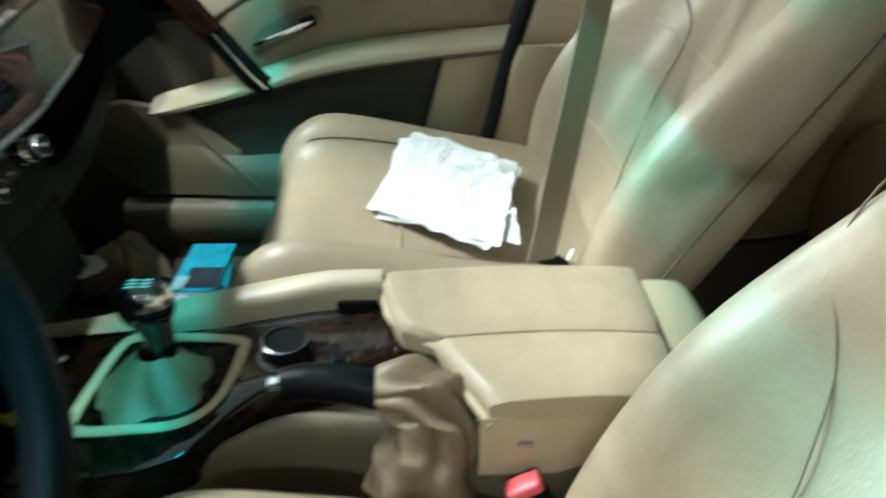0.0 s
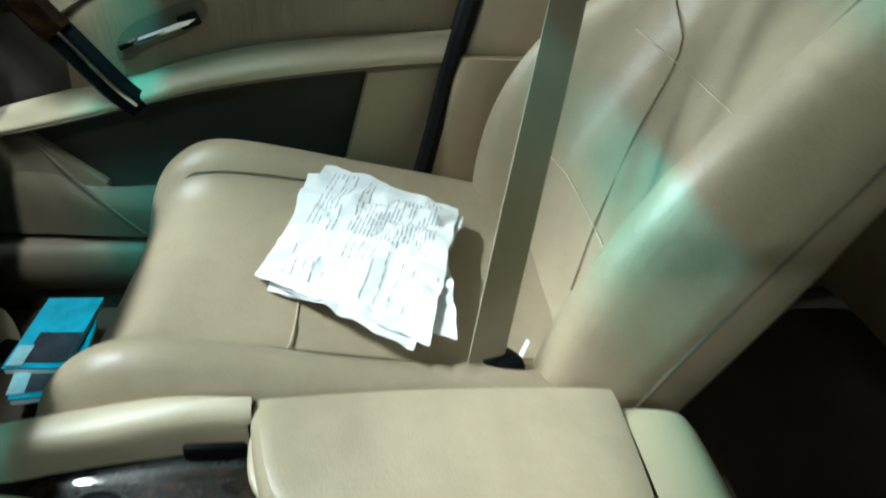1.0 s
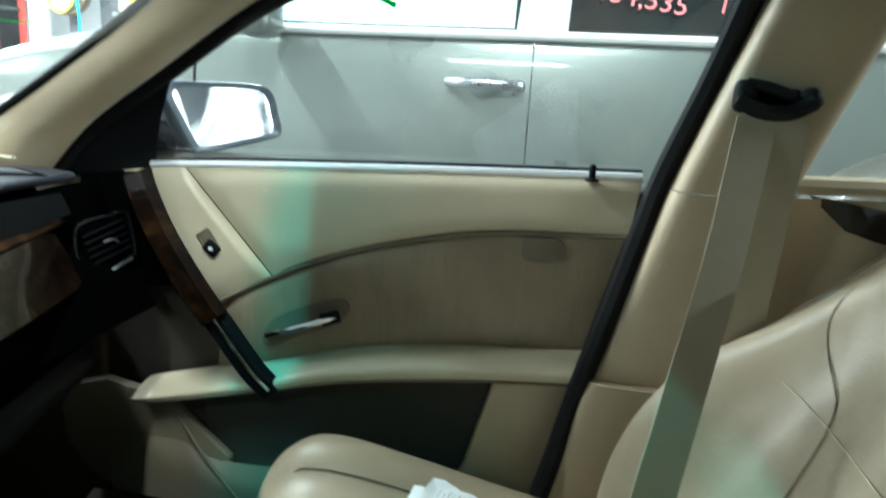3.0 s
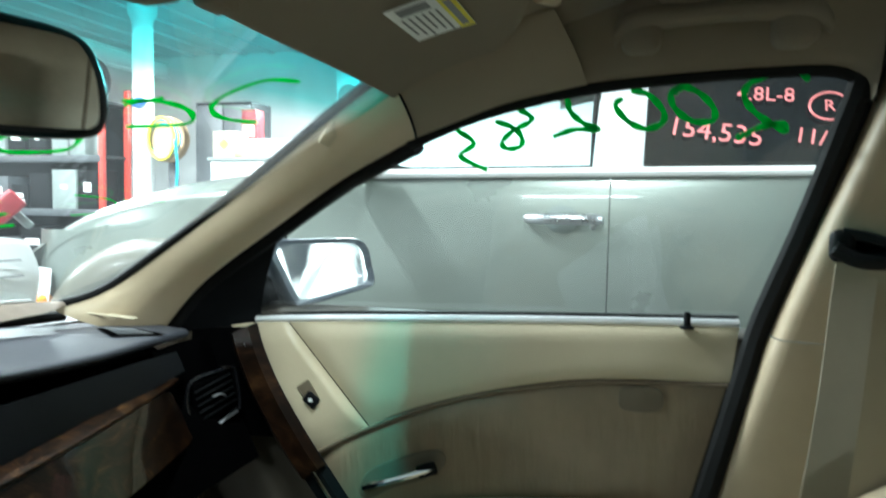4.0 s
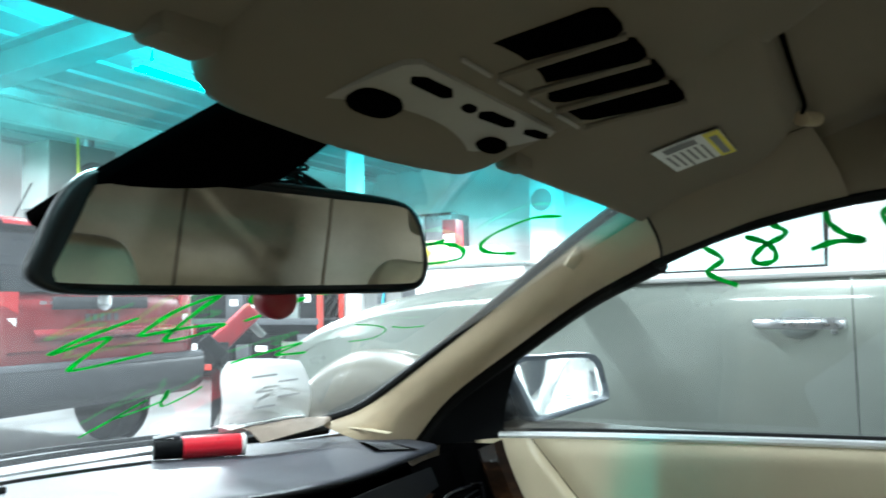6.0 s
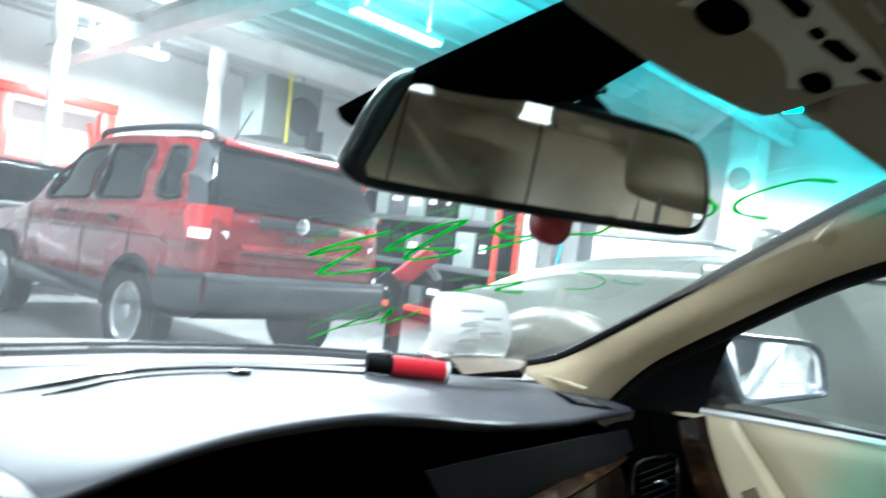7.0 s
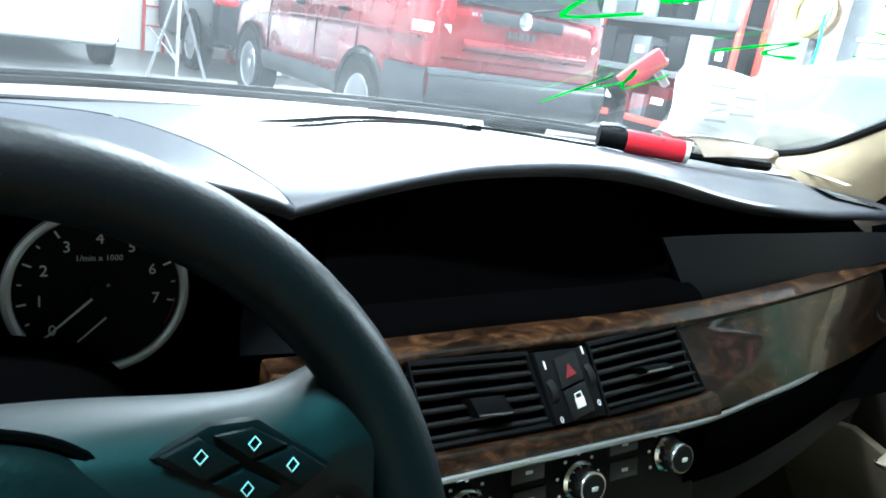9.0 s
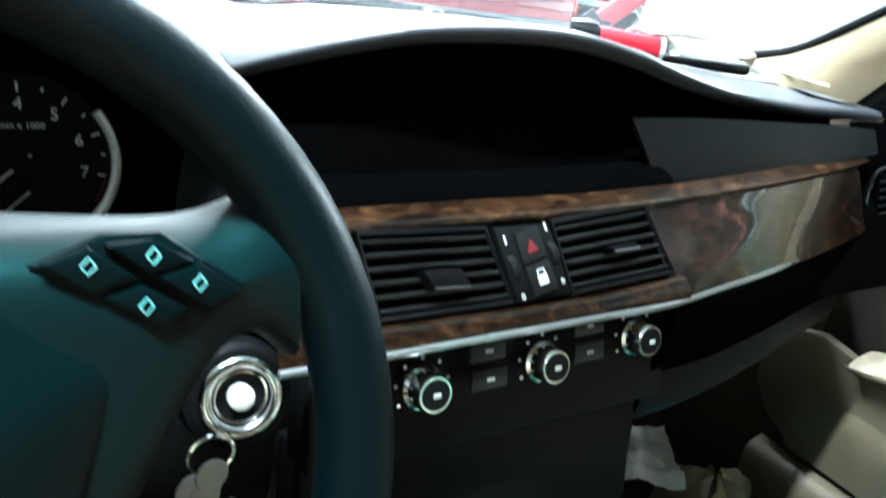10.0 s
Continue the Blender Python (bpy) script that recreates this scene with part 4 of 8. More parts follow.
for hx in (-0.36, 0.0, 0.36):
    part("headrest", rbox(hx, -1.42, 1.135, 0.28, 0.10, 0.15, 0.045, 5), M_SEAT, rear)

# ---- seat belt of the passenger ----
M_MATT = surface("matt_black_plastic", (0.006, 0.006, 0.0065), 0.7, vary=0.2, grain=900, relief=0.15, spec=0.2)
belt = thing("seat_belt", "grey-brown passenger seat belt drawn across the seat, buckled", "seat belt")
part("webbing", strap([(0.598, -0.264, 1.062), (0.585, -0.257, 1.02), (0.525, -0.233, 0.908), (0.411, -0.188, 0.788), (0.308, -0.145, 0.672), (0.226, -0.107, 0.540)], ((0.15, -1, 0.1), (0.45, -0.85, -0.2)), 0.046), M_BELT, belt)
part("return_webbing", strap([(0.598, -0.296, 1.06), (0.606, -0.296, 0.99), (0.616, -0.29, 0.85), (0.62, -0.28, 0.66)], ((0.1, -1, 0.0), (0.1, -1, 0)), 0.046), M_BELT, belt)
guide = part("belt_guide", join(tube([(0.590, -0.238, 1.078), (0.588, -0.262, 1.066), (0.588, -0.292, 1.066), (0.590, -0.316, 1.078)], 0.012, 10, samples=16, flat=0.8), rbox(0.594, -0.247, 1.080, 0.020, 0.026, 0.036, 0.009, 3), rbox(0.594, -0.311, 1.078, 0.020, 0.030, 0.024, 0.009, 3, pose(0, 0, 0, -35, 0, 0)), tube([(0.592, -0.246, 1.094), (0.590, -0.270, 1.090), (0.590, -0.296, 1.082)], 0.006, 8, samples=8)), M_MATT, belt, "black belt guide loop")
part("guide_slot", rbox(0.600, -0.279, 1.080, 0.012, 0.050, 0.020, 0.004, 2), M_VOID, belt, "dark slot of the belt guide")
buckle = part("buckle", rbox(0.226, -0.110, 0.520, 0.042, 0.072, 0.028, 0.009, 3, pose(0, 0, 0, -10, 20, 15)), M_BLACK, belt, "black buckle")
part("release_button", rbox(0.216, -0.128, 0.526, 0.014, 0.020, 0.010, 0.003, 2, pose(0, 0, 0, -10, 20, 15)), M_PINK, buckle, "faded red release button")
part("buckle_tag", plate([(-0.002, -0.010), (0.003, -0.010), (0.002, 0.010), (-0.002, 0.010)], 0.0006, facing((0.248, -0.150, 0.532), (-0.5, 0.5, 0.7)), 0.0), M_PAPER, belt, "small white tag")
buckle2 = thing("belt_buckle", "faded red and grey driver belt buckle beside the seat", "belt buckle")
part("body", rbox(-0.122, -0.052, 0.485, 0.022, 0.036, 0.05, 0.006, 3, pose(0, 0, 0, -30, 0, 0)), M_GREY, buckle2)
part("button", rbox(-0.124, -0.042, 0.510, 0.022, 0.036, 0.014, 0.004, 3, pose(0, 0, 0, -30, 0, 0)), M_PINK, buckle2, "faded red release button")

# ---- centre console ----
con = thing("center_console", "beige centre console with burl wood tray and armrest", "console")


def con_sec(y, xl, xr, zl, zc, zr, zb=0.28):
    return [(xl - 0.012, y, zb), (xl - 0.006, y, zl - 0.06), (xl, y, zl - 0.012), (xl + 0.014, y, zl), (xl + 0.03, y, zc), (0.0, y, zc), (xr - 0.035, y, zc), (xr - 0.02, y, zr), (xr, y, zr - 0.004), (xr + 0.012, y, zr - 0.05), (xr + 0.02, y, zb)]


# Console body in the darker tan, shade of its side put in the colour.
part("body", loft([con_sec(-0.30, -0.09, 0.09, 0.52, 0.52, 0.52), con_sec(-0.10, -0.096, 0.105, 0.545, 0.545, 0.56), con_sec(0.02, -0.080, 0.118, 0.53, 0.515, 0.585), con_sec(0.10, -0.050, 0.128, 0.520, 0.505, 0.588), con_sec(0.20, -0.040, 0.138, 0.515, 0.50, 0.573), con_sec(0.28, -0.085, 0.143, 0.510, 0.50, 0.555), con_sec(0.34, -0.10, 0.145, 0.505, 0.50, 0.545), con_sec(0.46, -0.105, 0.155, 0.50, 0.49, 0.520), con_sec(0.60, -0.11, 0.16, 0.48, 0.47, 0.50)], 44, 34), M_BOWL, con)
part("side_rail", loft([[(0.098, y, z - 0.035), (0.100, y, z - 0.006), (0.112, y, z + 0.004), (0.128 + d, y, z + 0.002), (0.142 + d, y, z - 0.03)] for y, z, d in [(0.098, 0.600, -0.012), (0.16, 0.594, 0.0), (0.24, 0.577, 0.006), (0.34, 0.553, 0.01), (0.46, 0.525, 0.012), (0.54, 0.512, 0.012)]], 16, 22), M_CREAM, con, "cream rail beside the tray")
# armrest lid: two halves over a shared base
lid = part("armrest_base", loft([[(-0.100, y, 0.50), (-0.102, y, 0.568), (-0.09, y, 0.580), (0.0, y, 0.584), (0.10, y, 0.580), (0.112, y, 0.565), (0.114, y, 0.50)] for y in (0.0, -0.1, -0.205)], 22, 6), M_BEIGE, con)


def lid_half(x0, x1, fronts, rear, z):
    """One padded half of the armrest lid, from a curved front edge to the rear."""
    secs = []
    n = 9
    for i in range(n):
        f = i / (n - 1)
        x = x0 + (x1 - x0) * f
        yf = fronts[0] + (fronts[1] - fronts[0]) * f ** fronts[2]
        e = 0.006 * (1 - (2 * f - 1) ** 6)
        secs.append([(x, yf + 0.001, z - 0.030), (x, yf + 0.003, z - 0.010), (x, yf - 0.004, z - 0.006 + e), (x, yf - 0.02, z - 0.002 + e), (x, (yf + rear) / 2, z + 0.002 + e), (x, rear + 0.012, z - 0.003 + e), (x, rear + 0.001, z - 0.010), (x, rear, z - 0.03)])
    skirt0 = [(x0 - 0.001 if x0 < x1 else x0 + 0.001, p[1], min(p[2], z - 0.03)) for p in secs[0]]
    skirt1 = [(x1, p[1], min(p[2], z - 0.03)) for p in secs[-1]]
    rows = [spline(s, 30) for s in [skirt0] + secs + [skirt1]]
    return sheet(rows)


part("armrest_lid", lid_half(-0.002, 0.120, (0.037, 0.099, 0.28), -0.194, 0.600), M_LEATHER, con, "padded passenger half of the armrest lid")
part("armrest_lid", lid_half(-0.005, -0.100, (0.037, -0.012, 1.3), -0.194, 0.600), M_LEATHER, con, "padded driver half of the armrest lid")
part("lid_front_trim", tube([(0.113, 0.093, 0.580), (0.085, 0.094, 0.582), (0.050, 0.088, 0.583), (0.024, 0.069, 0.583), (0.008, 0.050, 0.583), (-0.006, 0.036, 0.585), (-0.039, 0.020, 0.582), (-0.080, 0.003, 0.577), (-0.102, -0.012, 0.569)], 0.0052, 8, samples=30, flat=0.9), M_CREAM, con, "cream front edge of the armrest")
part("armrest_rear", loft([[(-0.102, y, 0.49), (-0.104, y, z - 0.03), (-0.09, y, z - 0.006), (0.0, y, z), (0.09, y, z - 0.004), (0.106, y, z - 0.03), (0.108, y, 0.49)] for y, z in [(-0.196, 0.600), (-0.225, 0.599), (-0.25, 0.592), (-0.265, 0.565), (-0.272, 0.50)]], 24, 14), M_BEIGE, con)
part("rail_gap", rbox(0.110, 0.0985, 0.568, 0.030, 0.003, 0.046, 0), M_VOID, con, "dark gap between rail and armrest")
part("latch", rbox(-0.104, -0.045, 0.545, 0.004, 0.014, 0.006, 0.001), M_SATIN, con)
part("phone_button", rbox(0.0965, 0.128, 0.566, 0.008, 0.05, 0.016, 0.004, 2), M_BLACK, con, "black button block in the rail")
# wood tray round knob and shifter
tray = part("wood_tray", loft([[(xl - 0.010, y, z - 0.045), (xl - 0.006, y, z - 0.010), (xl + 0.004, y, z), (xl * 0.5 + 0.045, y, z + 0.002), (0.088, y, z + 0.004), (0.100, y, z + 0.012)] for y, z, xl in [(0.045, 0.560, 0.040), (0.09, 0.556, 0.020), (0.15, 0.552, 0.006), (0.215, 0.543, -0.010), (0.255, 0.537, -0.045), (0.285, 0.532, -0.082), (0.34, 0.527, -0.100), (0.44, 0.520, -0.102), (0.52, 0.512, -0.102)]], 24, 34), M_TRAY, con, "dark glossy burl wood tray")
knob = part("control_knob", lathe([(0.030, 0.0), (0.031, 0.004), (0.0255, 0.006), (0.0250, 0.010), (0.0262, 0.013), (0.0262, 0.022), (0.0245, 0.0245), (0.022, 0.0245), (0.0205, 0.0225), (0.012, 0.0215), (0.001, 0.0225)], 40, pose(0.037, 0.204, 0.543)), M_GREY, con, "round dark control knob")
part("knob_ring", tube([(0.037 + 0.0245 * math.cos(q), 0.204 + 0.0245 * math.sin(q), 0.5665) for q in np.linspace(0, 2 * math.pi, 41)[:-1]], 0.0010, 8, closed=True), M_SATIN, knob, "satin silver ring")
part("knob_ring", tube([(0.037 + 0.0305 * math.cos(q), 0.204 + 0.0305 * math.sin(q), 0.5465) for q in np.linspace(0, 2 * math.pi, 41)[:-1]], 0.0011, 6, closed=True), M_SATIN, knob)
part("menu_button", rbox(0.028, 0.148, 0.553, 0.034, 0.014, 0.006, 0.003, 2, pose(0, 0, 0, 0, 4, 12)), M_GREY, con, "grey button behind the knob")
# shifter
part("shifter_surround", tube([(-0.050, 0.300, 0.532), (-0.020, 0.268, 0.535), (0.050, 0.257, 0.540), (0.070, 0.265, 0.541), (0.082, 0.330, 0.538), (0.088, 0.385, 0.534), (0.070, 0.405, 0.531), (-0.030, 0.418, 0.526), (-0.050, 0.408, 0.525), (-0.053, 0.350, 0.528)], 0.0065, 8, closed=True, samples=60, flat=0.5), M_BEIGE, con, "beige frame of the shifter boot")
SH = Vector((0.016, 0.340, 0.528))
boot_rows = []
for k in range(9):
    f = k / 8
    row = []
    for j in range(60):
        a = 2 * math.pi * j / 60
        r0x, r0y = 0.074, 0.082
        rr = (1 - f) ** 0.75
        fold = 1 + 0.34 * (abs(math.sin(a * 2.5 + f * 2.2)) - 0.55) * math.sin(math.pi * f) ** 0.7 + 0.05 * math.sin(a * 9 + 2)
        ex = 1.0 / max(abs(math.cos(a)) ** 4 + abs(math.sin(a)) ** 4, 0.01) ** 0.25
        e = ex * (1 - f) + 1.0 * f
        row.append(SH + Vector(((0.017 + (r0x - 0.017) * rr * fold) * math.cos(a) * e * (1 if f else 1) - 0.012 * (1 - f), (0.017 + (r0y - 0.017) * rr * fold) * math.sin(a) * e, -0.012 + 0.056 * f - 0.014 * math.sin(math.pi * f))))
    boot_rows.append(row)
gear = thing("gear_lever", "black gear lever with chrome-topped knob and beige leather boot", "gear lever")
part("boot", sheet(boot_rows, close_u=True), M_BOOT, gear, "gathered beige leather boot")
lean = pose(0.020, 0.330, 0.500, -1, 0, 0)
part("shaft", lathe([(0.014, 0.03), (0.015, 0.045), (0.0165, 0.09), (0.019, 0.115), (0.021, 0.122)], 20, lean), M_GLOSS, gear)
kn = part("knob", loft([[lean @ Vector((r * 0.021 * math.cos(a), 0.004 + r * 0.029 * math.sin(a), z)) for a in np.linspace(0, 2 * math.pi, 13)[:-1]] for r, z in [(0.75, 0.108), (0.95, 0.118), (1.05, 0.132), (1.0, 0.145), (0.8, 0.153), (0.4, 0.156)]], 24, 16, close_u=True, caps=True), M_GLOSS, gear, "gloss black knob")
part("chrome_cap", loft([[lean @ Vector((r * 0.0213 * math.cos(a), 0.004 + r * 0.0293 * math.sin(a), z)) for a in np.linspace(0, 2 * math.pi, 13)[:-1]] for r, z in [(1.04, 0.134), (1.04, 0.140), (0.98, 0.148), (0.78, 0.1545)]], 24, 8, close_u=True), M_CHROME, kn, "chrome rim of the knob")
part("shift_pattern", join(*[rbox(*(lean @ Vector((dx, 0.004 + dy, 0.157))), 0.0016, 0.010, 0.001, 0) for dx in (-0.006, 0, 0.006) for dy in (-0.007, 0.007)]), M_WHITE, kn)
# hand brake
hbk = thing("parking_brake", "black leather parking brake lever with a beige boot", "parking brake")
part("grip", tube([(-0.043, 0.190, 0.574), (-0.045, 0.165, 0.579), (-0.051, 0.12, 0.578), (-0.058, 0.076, 0.566)], [0.0175, 0.0205], 16, samples=16), M_WHEEL, hbk)
part("release_button", tube([(-0.043, 0.188, 0.574), (-0.042, 0.198, 0.5725), (-0.042, 0.206, 0.572)], 0.010, 12), M_CHROME, hbk, "chrome release button")
rows = []
sleeve = spline([(-0.056, 0.098, 0.577), (-0.060, 0.066, 0.574), (-0.068, 0.046, 0.552), (-0.076, 0.050, 0.515), (-0.080, 0.056, 0.470)], 22)
for k, cen in enumerate(sleeve):
    f = k / 21
    tip = radians(78) * min(1.0, f * 1.6)
    row = []
    for q in np.linspace(0, 2 * math.pi, 97)[:-1]:
        fold = 1 + (0.10 + 0.34 * math.sin(math.pi * min(1.0, f * 1.15)) ** 0.8) * (abs(math.sin(3.5 * q + 2.2 * f + 0.8 * math.sin(2 * q + 4 * f))) - 0.55) + 0.12 * f * math.sin(5 * q + 15 * f)
        row.append(cen + Vector((1, 0, 0)) * (0.023 + 0.028 * f ** 0.8) * fold * math.cos(q) + Vector((0, -math.sin(tip), math.cos(tip))) * (0.022 + 0.034 * f ** 0.8) * fold * math.sin(q) + Vector((0, 0, 0.007 * math.sin(4 * q + 19 * f) * math.sin(math.pi * f))))
    rows.append(row)
part("boot", sheet(rows, close_u=True), M_BOOT, hbk, "crumpled beige leather boot")
# lighter, coin tray
part("ashtray", rbox(0.02, 0.50, 0.512, 0.19, 0.09, 0.02, 0.006, 2), M_BLACK, con, "black tray ahead of the shifter")
part("power_socket", lathe([(0.010, 0.0), (0.0135, 0.001), (0.0145, 0.004), (0.0125, 0.007), (0.0105, 0.006), (0.010, 0.0)], 24, pose(0.062, 0.478, 0.523)), M_CHROME, con, "chrome-ringed power socket")
part("coin_tray", join(rbox(-0.015, 0.495, 0.523, 0.085, 0.006, 0.012, 0.002), rbox(-0.015, 0.445, 0.523, 0.085, 0.006, 0.012, 0.002), rbox(-0.057, 0.47, 0.523, 0.006, 0.056, 0.012, 0.002), rbox(0.027, 0.47, 0.523, 0.006, 0.056, 0.012, 0.002)), M_GREY, con)
ear = thing("small_clutter", "yellow foam bits and coins in the coin tray", "clutter")
for (x, y, z, r) in [(-0.03, 0.462, 0.527, 20), (-0.02, 0.475, 0.529, -30), (-0.035, 0.483, 0.528, 70)]:
    part("foam_piece", rbox(x, y, z, 0.028, 0.009, 0.009, 0.004, 3, pose(0, 0, 0, 0, 0, r)), M_YELLOW, ear)
for (x, y) in [(0.008, 0.465), (0.0, 0.48)]:
    part("coin", lathe([(0.009, 0), (0.0095, 0.0008), (0.009, 0.0016)], 16, pose(x, y, 0.524, 8, 5)), M_SATIN, ear)

M_DULLRED = surface("dull_red_print", (0.12, 0.005, 0.008), 0.6, relief=0)
# ---- dashboard ----
dash = thing("dashboard", "dark grey dashboard with burl wood trim and twin hoods", "dashboard")
LIP_DRIVER = [(-0.66, 0.59, 0.925), (-0.56, 0.555, 0.945), (-0.46, 0.528, 0.962), (-0.37, 0.518, 0.972), (-0.285, 0.514, 0.971), (-0.235, 0.530, 0.959), (-0.205, 0.543, 0.949), (-0.188, 0.550, 0.942)]
LIP = [(-0.188, 0.550, 0.942), (-0.117, 0.547, 0.962), (-0.05, 0.538, 0.977), (0.042, 0.530, 0.983), (0.128, 0.536, 0.974), (0.220, 0.555, 0.957), (0.321, 0.571, 0.942), (0.449, 0.584, 0.932), (0.56, 0.598, 0.929), (0.67, 0.618, 0.923)]
CREASE = [(-0.186, 0.562, 0.928), (-0.188, 0.551, 0.934), (-0.189, 0.554, 0.941), (-0.200, 0.585, 0.950), (-0.232, 0.66, 0.958), (-0.29, 0.745, 0.960), (-0.40, 0.838, 0.948)]


def dash_z(x, y):
    """Height of the dash top on the passenger side."""
    yl, zl = [np.interp(x, [q[0] for q in LIP], [q[k] for q in LIP]) for k in (1, 2)]
    f = min(1.0, max(0.0, (y - yl) / (shield_y(x) + 0.015 - yl)))
    return zl + (0.953 - 0.06 * x * x - zl) * f + 0.003 * math.sin(math.pi * f)


def lip_section(x, y, z, xb, yb, zb):
    back = [(x + (xb - x) * f, y + (yb - y) * f, z + (zb - z) * f + 0.003 * math.sin(math.pi * f)) for f in (0.09, 0.4, 0.75, 1.0)]
    return [(x, y + 0.012, z - 0.014), (x, y + 0.001, z - 0.008), (x, y + 0.003, z - 0.001)] + back


part("top", loft([CREASE] + [lip_section(x, y, z, x, shield_y(x) + 0.015, 0.953 - 0.06 * x * x) for x, y, z in LIP[1:]], 34, 90), M_DASH, dash, "soft dark grey dash top")
driver_secs = []
for k, (x, y, z) in enumerate(LIP_DRIVER[:-1]):
    xb = -0.70 + 0.30 * k / 7
    driver_secs.append(lip_section(x, y, z, xb, shield_y(xb) + 0.010, 0.944))
part("driver_hood", loft(driver_secs + [[(a, b, c - 0.0006) for a, b, c in CREASE]], 34, 60), M_DASH, dash, "soft dark grey hood over the gauges")
# wall behind the lip and the face below, their deep shade put in as black
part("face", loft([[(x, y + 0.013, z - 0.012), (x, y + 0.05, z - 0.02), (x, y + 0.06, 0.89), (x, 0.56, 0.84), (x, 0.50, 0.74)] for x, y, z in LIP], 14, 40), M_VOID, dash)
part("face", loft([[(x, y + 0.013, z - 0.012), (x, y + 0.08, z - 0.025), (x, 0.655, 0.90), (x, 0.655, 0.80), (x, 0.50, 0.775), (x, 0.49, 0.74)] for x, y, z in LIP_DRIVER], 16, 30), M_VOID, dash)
part("hood_side", loft([[(-0.186, 0.560, 0.935), (-0.165, 0.570, 0.925), (-0.140, 0.580, 0.913)], [(-0.182, 0.556, 0.905), (-0.165, 0.560, 0.890), (-0.150, 0.560, 0.870)]], 8, 6, thick=0.004), M_VOID, dash)
part("defrost_slot", tube([(x, y, dash_z(x, y) + 0.0005) for x, y in [(-0.222, 0.742), (-0.13, 0.778), (-0.05, 0.808), (0.026, 0.825), (0.10, 0.828), (0.165, 0.824), (0.285, 0.810)]], 0.0036, 6, samples=30), M_GLOSS, dash, "thin black defroster slot")
part("defrost_slot", tube([(x, y, dash_z(x, y) + 0.0005) for x, y in [(-0.132, 0.748), (-0.055, 0.773), (0.012, 0.782), (0.076, 0.777)]], 0.0022, 6, samples=16), M_GLOSS, dash)
part("sun_sensor", rbox(0.069, 0.764, dash_z(0.069, 0.764) + 0.003, 0.020, 0.016, 0.009, 0.003, 2), M_GLOSS, dash, "small black light sensor")
GRILLE = [(0.572, 0.700), (0.532, 0.640), (0.596, 0.602), (0.606, 0.655)]
sv = part("side_vent_grille", sheet([[(a[0] + (b[0] - a[0]) * f, a[1] + (b[1] - a[1]) * f, dash_z(a[0] + (b[0] - a[0]) * f, a[1] + (b[1] - a[1]) * f) + 0.0022) for f in np.linspace(0, 1, 6)] for a, b in [(GRILLE[0], GRILLE[3]), (Vector(GRILLE[0]).lerp(Vector(GRILLE[1]), 0.5), Vector(GRILLE[3]).lerp(Vector(GRILLE[2]), 0.5)), (GRILLE[1], GRILLE[2])]]), M_VOID, dash, "black grille with pale slats")
for i in range(6):
    f = 0.12 + 0.15 * i
    ga, gb = Vector(GRILLE[0]).lerp(Vector(GRILLE[1]), f).lerp(Vector(GRILLE[3]).lerp(Vector(GRILLE[2]), f), 0.15), Vector(GRILLE[0]).lerp(Vector(GRILLE[1]), f).lerp(Vector(GRILLE[3]).lerp(Vector(GRILLE[2]), f), 0.8)
    part("slat", tube([(g.x, g.y, dash_z(g.x, g.y) + 0.0030) for g in (ga, gb)], 0.0013, 5, flat=0.5), M_SATIN, sv)
# screen in its recess
scr_m = facing((0.0, 0.560, 0.903), (0, -0.90, 0.42))
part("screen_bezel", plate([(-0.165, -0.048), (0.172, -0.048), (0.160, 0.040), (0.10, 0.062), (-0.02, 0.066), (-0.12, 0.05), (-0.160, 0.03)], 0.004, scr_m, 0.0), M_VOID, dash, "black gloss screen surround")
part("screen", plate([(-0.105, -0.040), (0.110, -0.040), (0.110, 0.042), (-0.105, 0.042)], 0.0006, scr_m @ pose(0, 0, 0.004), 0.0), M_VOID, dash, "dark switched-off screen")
# grey panel on the passenger side, above the wood
part("airbag_panel", loft([[(x - 0.036 * k, y + 0.013, zt), (x - 0.018 * k, y + 0.006, (zt + zb) / 2), (x, y, zb)] for x, y, zt, zb, k in [(0.174, 0.525, 0.920, 0.866, 1), (0.25, 0.526, 0.922, 0.868, 0.9), (0.36, 0.534, 0.920, 0.873, 0.6), (0.48, 0.548, 0.916, 0.878, 0.3), (0.58, 0.562, 0.910, 0.884, 0)]], 10, 30, thick=0.004), M_GREY, dash, "slate grey upper glovebox panel")
# upper wood strip
def face_y(x):
    return 0.492 + 0.085 * max(0.0, (x - 0.12) / 0.5) ** 1.6 if x > 0.12 else 0.492


part("wood_trim", loft([[(x, face_y(x) + 0.016, zt), (x, face_y(x) - 0.002, zt - 0.004), (x, face_y(x) - 0.006, (zt + zb) / 2), (x, face_y(x) - 0.004, zb)] for x, zt, zb in [(-0.178, 0.861, 0.846), (-0.16, 0.862, 0.847), (-0.05, 0.865, 0.850), (0.06, 0.867, 0.853), (0.12, 0.870, 0.858), (0.20, 0.873, 0.863), (0.35, 0.878, 0.868), (0.5, 0.881, 0.872), (0.56, 0.882, 0.878)]], 12, 50), M_BURL, dash, "upper golden burl wood strip")
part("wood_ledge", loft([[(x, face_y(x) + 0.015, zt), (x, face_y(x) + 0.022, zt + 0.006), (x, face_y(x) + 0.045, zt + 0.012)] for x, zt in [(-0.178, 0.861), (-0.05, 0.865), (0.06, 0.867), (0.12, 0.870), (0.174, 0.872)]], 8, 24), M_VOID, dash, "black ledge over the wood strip")
